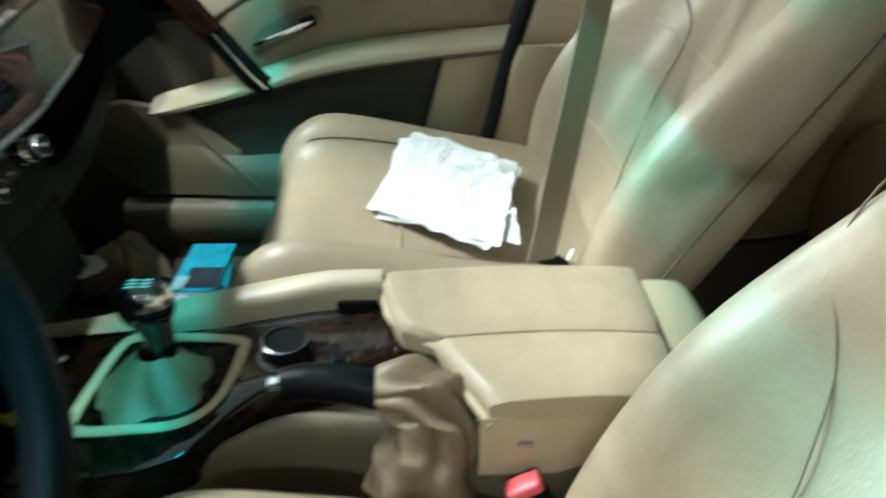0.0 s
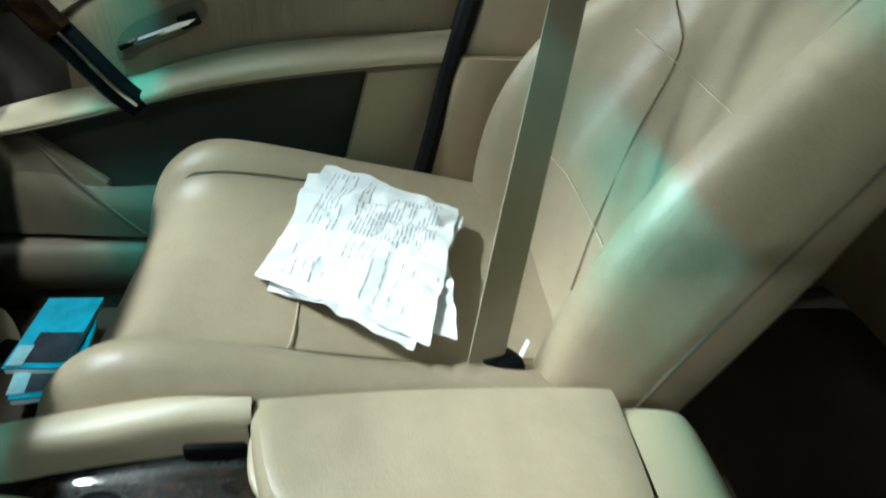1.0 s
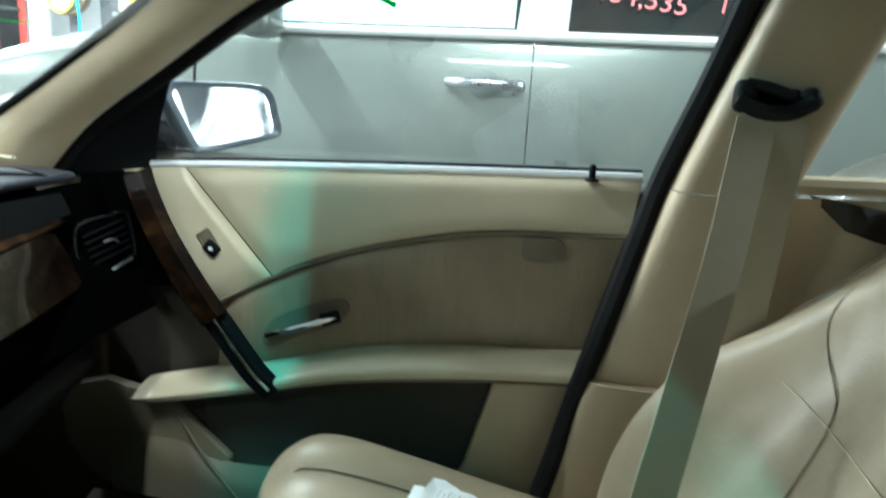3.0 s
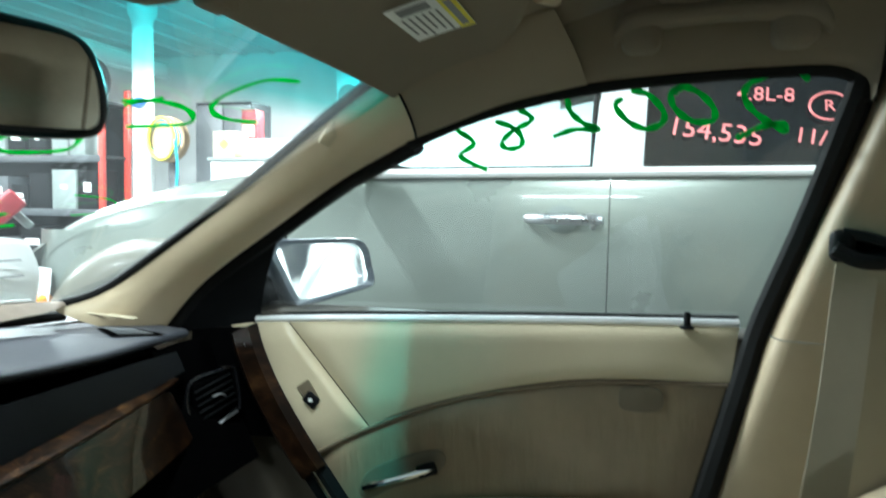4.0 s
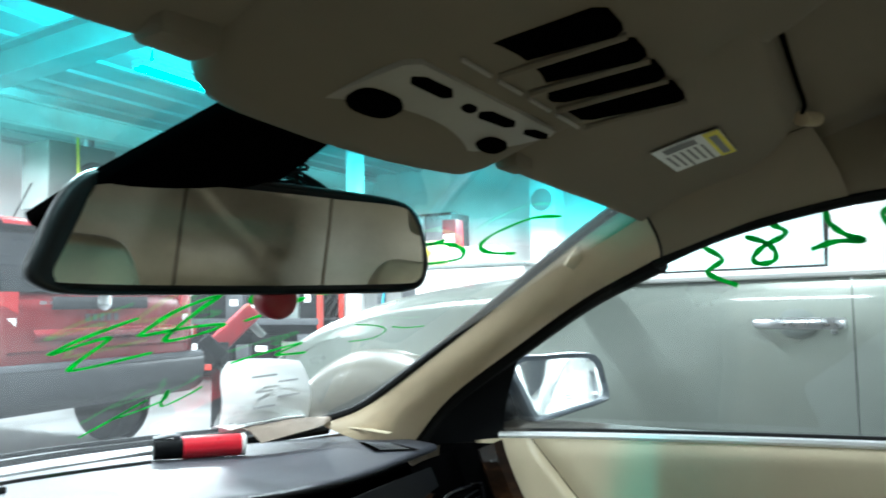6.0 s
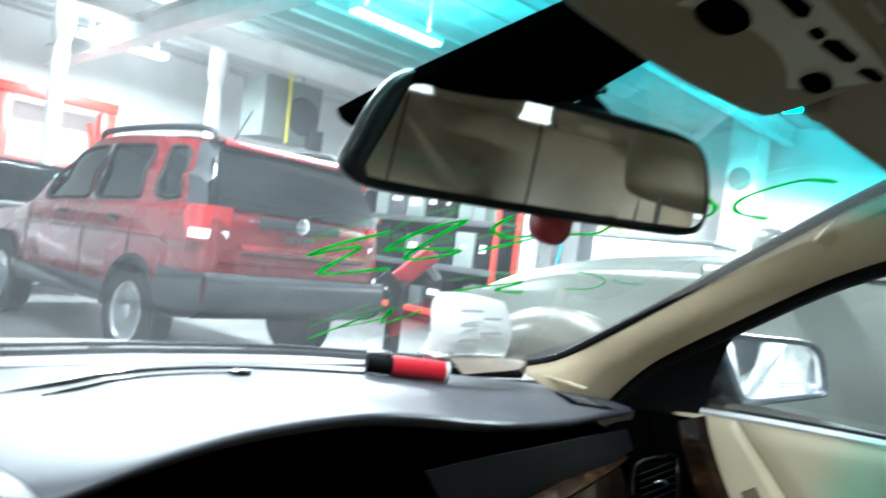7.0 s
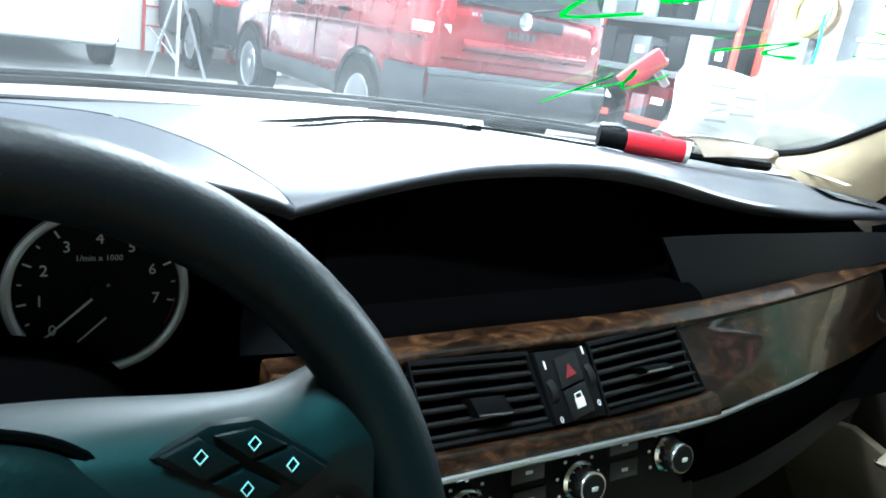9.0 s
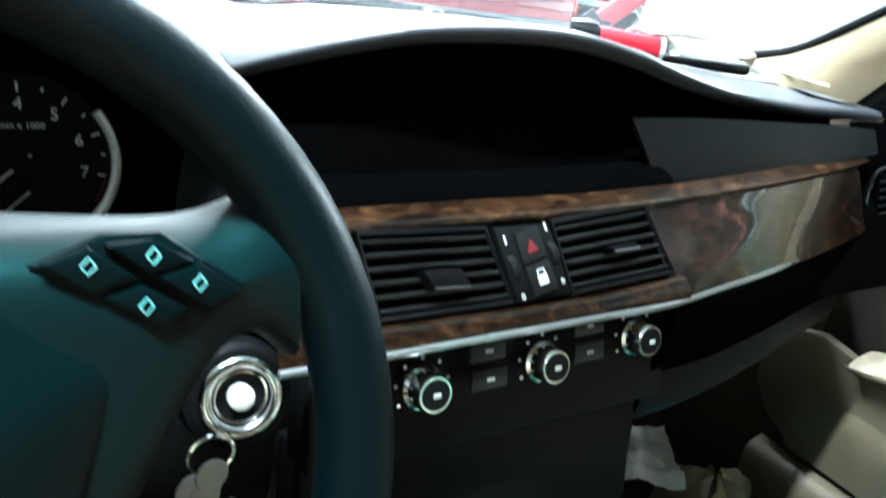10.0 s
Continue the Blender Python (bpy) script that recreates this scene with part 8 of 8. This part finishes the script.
part("marker_lamp", rbox(SX + 0.012, 2.03, 0.74, 0.05, 0.06, 0.05, 0.015, 3), surface("amber_lens", (0.8, 0.25, 0.02), 0.15, relief=0), sil, "amber side marker")
part("far_flank", rbox(SX + 1.80, 0.0, 0.75, 0.03, 4.4, 0.9, 0.01), M_SILVER, sil)
part("roof", loft([[(SX + 0.26, y, z - 0.06), (SX + 0.32, y, z - 0.01), (SX + 0.92, y, z + 0.03), (SX + 1.52, y, z - 0.01), (SX + 1.58, y, z - 0.06)] for y, z in ((0.35, 1.66), (0.0, 1.72), (-1.0, 1.74), (-2.3, 1.68))], 20, 14), M_SILVER, sil)


def up_x(z):
    return SX + 0.075 + 0.36 * (z - 1.2)


part("belt_molding", tube([(sil_x(1.21) - 0.006, y, belt_z(y) - 0.004) for y in (0.95, 0.4, 0.0, -0.5, -1.3)], 0.014, 8, samples=16), M_WHITE, sil, "pale belt moulding")
part("pillar", plate([(0.085, 1.20), (-0.06, 1.20), (-0.075, 1.66), (0.055, 1.66)], 0.02, Matrix(((0, 0.36, -1, SX + 0.075 - 0.36 * 1.2 - 0.005), (1, 0, 0, 0), (0, 1, 0, 0), (0, 0, 0, 1))), 0.004), M_WHITEPAINT, sil, "pale pillar between the windows")
M_TEALGLASS = glass_mat("pale_green_car_glass", (0.66, 0.84, 0.84), 0.02, 0.08)
part("front_window", sheet([[(up_x(z) + 0.004, y - (z - 1.2) * 1.5 * (1 if y > 0.5 else 0), z) for y in (0.95, 0.6, 0.3, 0.08)] for z in (1.19, 1.4, 1.62)]), M_TEALGLASS, sil, "pale green front side glass")
part("window_seal", tube([(up_x(1.225) - 0.006, 0.92, 1.222), (up_x(1.230) - 0.006, 0.5, 1.226), (up_x(1.232) - 0.006, 0.09, 1.232), (up_x(1.40) - 0.006, 0.085, 1.40), (up_x(1.62) - 0.006, 0.075, 1.62)], 0.010, 6), M_RUBBER, sil, "black rubber window seal")
part("window_seal", tube([(up_x(1.62) - 0.006, -0.072, 1.62), (up_x(1.40) - 0.006, -0.062, 1.40), (up_x(1.236) - 0.006, -0.06, 1.236), (up_x(1.240) - 0.006, -0.5, 1.241), (up_x(1.240) - 0.006, -0.95, 1.243)], 0.010, 6), M_RUBBER, sil, "black rubber window seal")
part("rear_window", sheet([[(up_x(z) + 0.004, y, z) for y in (-0.055, -0.3, -0.6, -0.95)] for z in (1.20, 1.4, 1.62)]), M_DARKGLASS, sil, "dark rear side glass")
part("window_frame", tube([(up_x(1.19), 0.98, 1.19), (up_x(1.40), 0.66, 1.40), (up_x(1.62), 0.32, 1.62), (up_x(1.66), -0.1, 1.655), (up_x(1.66), -0.9, 1.66)], 0.022, 8, samples=24), M_SILVER, sil)
part("mirror", rbox(SX - 0.08, 0.80, 1.24, 0.16, 0.10, 0.14, 0.04, 4), M_SILVER, sil, "silver door mirror")
part("interior", rbox(SX + 0.9, -0.2, 1.0, 1.5, 2.0, 0.25, 0.05), M_TAN, sil)
part("rear_seat", rbox(SX + 0.9, -0.75, 1.2, 1.4, 0.2, 0.7, 0.08), M_TAN, sil)
part("far_pillar", rbox(SX + 1.62, -0.1, 1.45, 0.04, 0.14, 0.5, 0.01), M_SILVER, sil)
part("door_handle", loft([[(SX - o, y, 1.080 + 0.012 * h), (SX - o - 0.012, y, 1.080 + 0.009 * h), (SX - o - 0.016, y, 1.080), (SX - o - 0.012, y, 1.080 - 0.010 * h), (SX - o, y, 1.080 - 0.013 * h), (SX - o + 0.006, y, 1.080)] for y, o, h in [(0.275, 0.0, 0.5), (0.262, 0.012, 1.0), (0.22, 0.030, 1.15), (0.155, 0.034, 1.2), (0.09, 0.030, 1.2), (0.056, 0.014, 1.2), (0.045, 0.0, 0.7)]], 20, 26, close_u=True, caps=True), M_ALLOY, sil, "silver door handle")
# Thin grey disc on the flank paints the shade of a handle recess.
part("handle_bowl_shade", lathe([(0.050, 0.0), (0.048, 0.0012), (0.002, 0.0016)], 32, Matrix.Translation((SX + 0.0070, 0.165, 1.078)) @ pose(0, 0, 0, 0, -90, 0) @ Matrix.Diagonal((0.8, 1.0, 1, 1))), M_GREYBOX, sil, "grey oval painting the shade of the handle bowl")
part("handle_lock", lathe([(0.008, 0), (0.007, 0.003), (0.002, 0.004)], 14, Matrix.Translation((SX - 0.001, 0.075, 1.058)) @ pose(0, 0, 0, 0, -90, 0)), M_ALLOY, sil)
for y in (0.03, 1.055):
    part("door_gap", tube([(sil_x(z) + 0.003, y, z) for z in (0.42, 0.6, 0.8, 1.0, 1.19)], 0.004, 5, samples=16), M_RUBBER, sil)
for y in (1.52, -1.12):
    wheel(sil, SX + 0.12, y, 0.37, 0.24, -1)
    # Flat dark disc paints the shade inside the arch.
    part("well_shade_disc", lathe([(0.44, 0.0), (0.44, 0.012)], 40, pose(SX - 0.035, y, 0.40, 0, -90, 0)), M_RUBBER, sil, "flat dark disc for the shade in the wheel well")
    part("fender_flare", loft([[(SX - o, y + r * math.cos(a), 0.42 + (r + 0.02) * math.sin(a)) for r, o in ((0.56, -0.02), (0.54, 0.035), (0.49, 0.070), (0.42, 0.080), (0.36, 0.060))] for a in np.linspace(-0.3, math.pi + 0.3, 15)], 14, 50), M_FLARE, sil, "grey-beige fender flare")
    part("tyre_face", lathe([(0.36, 0.0), (0.35, 0.03), (0.24, 0.035)], 40, pose(SX - 0.04, y, 0.37, 0, -90, 0)), M_RUBBER, sil)
pink = part("pink_figures", join(lettering("4.8L-8", 0.062, facing((up_x(1.447) - 0.012, -0.395, 1.447), (-1, 0, 0.36), (0, -0.06, 1))), lettering("154,535", 0.082, facing((up_x(1.337) - 0.012, -0.258, 1.337), (-1, 0, 0.36), (0, -0.15, 1))), lettering("11/0", 0.066, facing((up_x(1.318) - 0.012, -0.525, 1.318), (-1, 0, 0.36), (0, -0.16, 1))), lettering("R", 0.050, facing((up_x(1.41) - 0.012, -0.561, 1.41), (-1, 0, 0.36))), tube([(up_x(1.41) - 0.012 + 0.36 * 0.04 * math.sin(a), -0.561 + 0.052 * math.cos(a), 1.41 + 0.040 * math.sin(a)) for a in np.linspace(0, 2 * math.pi, 21)[:-1]], 0.0035, 5, closed=True)), M_PINKINK, sil, "pink marker figures on the rear glass")

# own hood ahead of the windshield, with wipers
M_COWL = surface("dusty_grey_plastic", (0.13, 0.135, 0.145), 0.6, vary=0.3, big=20, relief=0.3)
M_DUSTY = surface("dusty_silver_paint", (0.27, 0.285, 0.30), 0.4, 0.0, vary=0.12, big=5, relief=0, coat=0.3)
HOOD = ((1.02, 0.930), (1.2, 0.920), (1.5, 0.880), (1.9, 0.80), (2.2, 0.68), (2.28, 0.58))
hood = thing("car_hood", "dusty pale hood of the car ahead of the windshield", "car hood")
part("panel", loft([[(x, y, z - 0.06 * abs(x / 0.75) ** 2.5) for x in (-0.80, -0.6, -0.3, 0, 0.3, 0.6, 0.80)] for y, z in HOOD], 30, 22), M_DUSTY, hood)
part("cowl", loft([[(x, shield_y(x) + 0.04, 0.930), (x, 0.97 - 0.1 * x * x, 0.925), (x, 1.03, 0.925 - 0.05 * x * x)] for x in (-0.7, -0.35, 0, 0.35, 0.7)], 10, 16), M_COWL, hood, "dusty grey cowl")
wip = thing("windshield_wipers", "black wiper arms parked at the base of the windshield", "wipers")
for pts in ([(-0.62, 0.86, 0.955), (-0.3, 0.925, 0.966), (0.02, 0.945, 0.968)], [(-0.02, 0.950, 0.968), (0.25, 0.93, 0.965), (0.52, 0.86, 0.957)]):
    part("blade", tube([(p[0], p[1], p[2] - 0.008) for p in pts], 0.0045, 6, samples=14), M_RUBBER, wip)
    part("arm", tube([(p[0], p[1] + 0.025, p[2] - 0.004) for p in pts], 0.0035, 6, samples=14), M_BLACK, wip)

# ---- workshop things ----
M_CRINKLE = surface("crinkled_silver_foil", (0.6, 0.62, 0.64), 0.3, 0.8, vary=0.2, big=20, grain=30, relief=0.8, depth=0.02)
tri = thing("tripod", "silver tripod stand carrying a black umbrella reflector", "tripod")
TP = Vector((0.86, 7.0, 0.0))
for a in (20, 140, 260):
    foot = TP + Vector((0.38 * math.cos(radians(a)), 0.38 * math.sin(radians(a)), 0.0))
    lg = part("leg", tube([TP + Vector((0, 0, 1.08)), foot], 0.014, 8), M_SATIN, tri)
    part("brace", tube([TP + Vector((0, 0, 0.42)), TP + Vector((0, 0, 1.08)).lerp(foot, 0.55)], 0.008, 6), M_SATIN, tri)
part("column", tube([TP + Vector((0, 0, 0.38)), TP + Vector((0, 0, 1.25))], 0.016, 8), M_SATIN, tri)
UM = Matrix.Translation(TP + Vector((-0.10, -0.05, 1.52))) @ pose(0, 0, 0, 28, -38, 0)


def canopy(r0, r1, up):
    """A ring of a scalloped canopy between two radii, sagging between its eight ribs."""
    rows = []
    for f in np.linspace(0, 1, 8):
        r = r0 + (r1 - r0) * f
        rows.append([UM @ Vector((r * (1 - 0.07 * f * abs(math.sin(4 * a))) * math.cos(a), r * (1 - 0.07 * f * abs(math.sin(4 * a))) * math.sin(a), up - 1.5 * r * r - 0.02 * f * abs(math.sin(4 * a)))) for a in np.linspace(0, 2 * math.pi, 49)[:-1]])
    return sheet(rows, close_u=True)


part("canopy", canopy(0.01, 0.36, 0.22), M_BLACK, tri, "black umbrella canopy")
part("canopy_lining", canopy(0.33, 0.375, 0.212), M_CRINKLE, tri, "crinkled silver lining")
for k in range(8):
    a = math.pi / 4 * k
    part("rib", tube([UM @ Vector((r * math.cos(a), r * math.sin(a), 0.205 - 1.5 * r * r)) for r in (0.02, 0.12, 0.24, 0.355)], 0.004, 5), M_SATIN, tri)
part("head", rbox(0, 0, -0.06, 0.09, 0.09, 0.16, 0.02, 3, UM), M_BLACK, tri, "black lamp head")

lift = thing("vehicle_lift", "red painted steel vehicle lift frame", "vehicle lift")
for px in (2.65, 4.15):
    part("post", rbox(px, 12.3, 1.35, 0.22, 0.26, 2.7, 0.01), M_LIFT, lift)
    part("brace", tube([(px, 12.3, 1.2), (px - 0.25, 12.3, 2.5)], 0.05, 6), M_LIFT, lift)
part("crossbar", rbox(3.4, 12.3, 2.80, 1.8, 0.2, 0.16, 0.01), M_LIFT, lift)
part("arm", rbox(3.4, 12.2, 1.75, 1.7, 0.12, 0.10, 0.01), M_LIFT, lift)

lad = thing("wall_ladder", "pinkish steel ladder fixed to the wall", "ladder")
for lx in (1.35, 1.65):
    part("rail", rbox(lx, 12.85, 2.0, 0.05, 0.04, 4.0, 0.005), M_LIFT, lad)
for i in range(12):
    part("rung", tube([(1.35, 12.85, 0.4 + i * 0.3), (1.65, 12.85, 0.4 + i * 0.3)], 0.014, 6), M_LIFT, lad)

heat = thing("unit_heater", "grey hanging unit heater with a yellow cord", "heater")
part("cabinet", rbox(6.3, 10.6, 3.15, 1.1, 0.7, 1.0, 0.02), M_GREYBOX, heat)
part("fan_grille", lathe([(0.32, 0), (0.30, 0.03), (0.05, 0.04)], 30, pose(6.5, 10.24, 3.1, 90, 0, 0)), M_DARKSTEEL, heat)
part("flue", tube([(6.6, 10.6, 3.6), (6.6, 10.6, CEIL)], 0.09, 12), M_SATIN, heat)
part("cord", tube([(6.15, 10.2, 3.9), (6.17, 10.18, 3.2), (6.2, 10.2, 2.6)], 0.02, 6, samples=10), M_YELLOW, heat)
part("valve", rbox(6.75, 10.2, 2.75, 0.3, 0.1, 0.35, 0.03), M_DARKSTEEL, heat)


def shelving(m, length, h, label, seed):
    """A rack along its own x, open towards its -y, with boxes on every level."""
    root = thing("storage_shelf", label, "shelf", m=m)
    for px in (0.0, length):
        for py in (-0.24, 0.24):
            part("upright", rbox(px, py, h / 2 + 0.1, 0.07, 0.06, h + 0.2, 0.004), M_LIFT, root, "red upright")
    part("back_panel", rbox(length / 2, 0.28, h / 2, length, 0.02, h, 0), M_BLACK, root, "dark back panel")
    n = 4
    levels = [0.25 + i * (h - 0.25) / (n - 1) for i in range(n)]
    for z in levels:
        part("shelf_board", rbox(length / 2, 0, z, length, 0.5, 0.03, 0.004), M_DARKSTEEL, root)
        part("beam", rbox(length / 2, -0.265, z - 0.03, length, 0.03, 0.09, 0.004), M_LIFT if z in (levels[0], levels[-1]) else M_DARKSTEEL, root, "shelf beam")
    r = random.Random(seed)
    for z in levels[:-1]:
        x = 0.06
        while x < length - 0.35:
            wd, ht = r.uniform(0.20, 0.40), r.uniform(0.30, 0.52)
            bx = thing("parts_box", "dark box of car parts on the storage shelf", "box", group="shelf boxes", m=m)
            part("carton", rbox(x + wd / 2, -0.03, z + ht / 2 + 0.016, wd, 0.38, ht, 0.006), r.choice((M_BLACK, M_BLACK, M_DARKSTEEL, M_BLACK, M_GREYBOX)), bx)
            if r.random() < 0.45:
                part("box_tag", rbox(x + wd / 2, -0.223, z + ht * 0.6, wd * r.uniform(0.25, 0.7), 0.006, ht * r.uniform(0.10, 0.3), 0), M_WHITE, bx)
            x += wd + r.uniform(0.02, 0.10)
    for i in range(int((length - 0.4) / 0.27)):
        ty = thing("stored_tyre", "dark tyre standing in a row on the top shelf", "tyre", group="shelf tyres", m=m)
        tx = 0.28 + 0.27 * i
        part("tread", lathe([(0.19, -0.10), (0.28, -0.105), (0.30, -0.07), (0.305, 0.0), (0.30, 0.07), (0.28, 0.105), (0.19, 0.10), (0.175, 0.0), (0.19, -0.10)], 26, pose(tx, 0, h + 0.32, 0, 90, 0)), M_RUBBER, ty)
        if r.random() < 0.6:
            part("tag", rbox(tx + 0.02, -0.30, h + 0.24 + 0.05 * (i % 3), 0.05, 0.012, 0.05, 0), M_WHITE, ty, "small white tag")
    return root


shelving(pose(7.80, 9.75, 0, 0, 0, -90), 3.1, 2.36, "red and black storage rack filled with dark boxes", 3)
sign = thing("oval_sign", "plain blue oval sign on the white column", "sign")
part("board", lathe([(0.10, 0.0), (0.10, 0.012), (0.085, 0.016), (0.001, 0.016)], 28, Matrix.Translation((7.70, 6.20, 2.35)) @ pose(0, 0, 0, 0, -90, 0) @ Matrix.Diagonal((0.7, 1.2, 1, 1))), surface("blue_sign_paint", (0.03, 0.10, 0.45), 0.4, relief=0), sign)
reel = thing("hose_reel", "brown hose reel with yellow and blue air hoses", "hose reel")
part("drum", lathe([(0.02, -0.06), (0.28, -0.06), (0.29, -0.04), (0.15, -0.02), (0.15, 0.04), (0.29, 0.06), (0.28, 0.08), (0.02, 0.08)], 30, pose(7.72, 5.80, 1.88, 0, 90, 0)), M_CARD, reel, "brown round drum")
for i, mt in enumerate((M_YELLOW, M_CYAN, M_YELLOW, M_CYAN)):
    part("coil", tube([(7.60 + 0.02 * i, 5.80 + (0.19 + 0.015 * i) * math.cos(a), 1.88 + (0.26 - 0.02 * i) * math.sin(a)) for a in np.linspace(0, 2 * math.pi, 25)[:-1]], 0.020, 8, closed=True), mt, reel)
part("loose_end", tube([(7.60, 5.60, 1.86), (7.58, 5.55, 1.5), (7.60, 5.62, 1.1), (7.62, 5.75, 0.8)], 0.018, 6, samples=16), M_CYAN, reel)
part("stand", rbox(7.85, 5.80, 1.05, 0.08, 0.10, 2.1, 0.005), M_DARKSTEEL, reel)
cab = thing("tall_cabinet", "tall black steel cabinet beside the hose reel", "cabinet")
part("body", rbox(8.15, 5.10, 1.18, 0.5, 0.80, 2.36, 0.01), M_BLACK, cab)
for dy in (-0.2, 0.2):
    part("door", rbox(7.893, 5.10 + dy, 1.18, 0.014, 0.385, 2.28, 0.004), M_DARKSTEEL, cab)
stand = thing("machine_stand", "white sheet-metal machine stand behind the silver car", "machine")
part("body", rbox(7.65, 4.15, 0.79, 0.7, 1.5, 1.58, 0.02), M_STEEL, stand)
part("top", rbox(7.65, 4.15, 1.60, 0.76, 1.56, 0.04, 0.008), M_GREYBOX, stand)
ebox = thing("cream_box", "cream box with a yellow diamond label on the stand", "box")
part("body", rbox(7.45, 4.72, 1.775, 0.30, 0.30, 0.31, 0.015, 2), M_CREAM, ebox)
part("label", plate([(-0.07, 0), (0, -0.07), (0.07, 0), (0, 0.07)], 0.004, facing((7.298, 4.72, 1.78), (-1, 0, 0)), 0), M_YELLOW, ebox, "yellow diamond label")
wbox = thing("white_box", "low white plastic box on the machine stand", "box")
part("body", rbox(7.50, 4.12, 1.715, 0.36, 0.62, 0.19, 0.02, 2), M_WHITEPAINT, wbox)
part("lid", rbox(7.50, 4.12, 1.82, 0.38, 0.64, 0.025, 0.008, 2), M_STEEL, wbox)
upright_box = thing("upright_box", "tall red and white box standing on the stand", "box")
part("body", rbox(7.86, 4.66, 1.93, 0.2, 0.20, 0.62, 0.01), M_JACK, upright_box)
part("panel", rbox(7.756, 4.66, 1.98, 0.008, 0.16, 0.14, 0), M_WHITE, upright_box, "white panel")
duct = thing("wall_duct", "white duct with a round hatch on the wall", "duct")
part("duct", rbox(12.0, 5.0, 2.9, 0.5, 0.5, 2.4, 0.02), M_STEEL, duct)
part("hatch", lathe([(0.2, 0), (0.2, 0.03), (0.16, 0.04)], 24, pose(11.74, 5.0, 3.0, 0, -90, 0)), M_GREYBOX, duct)
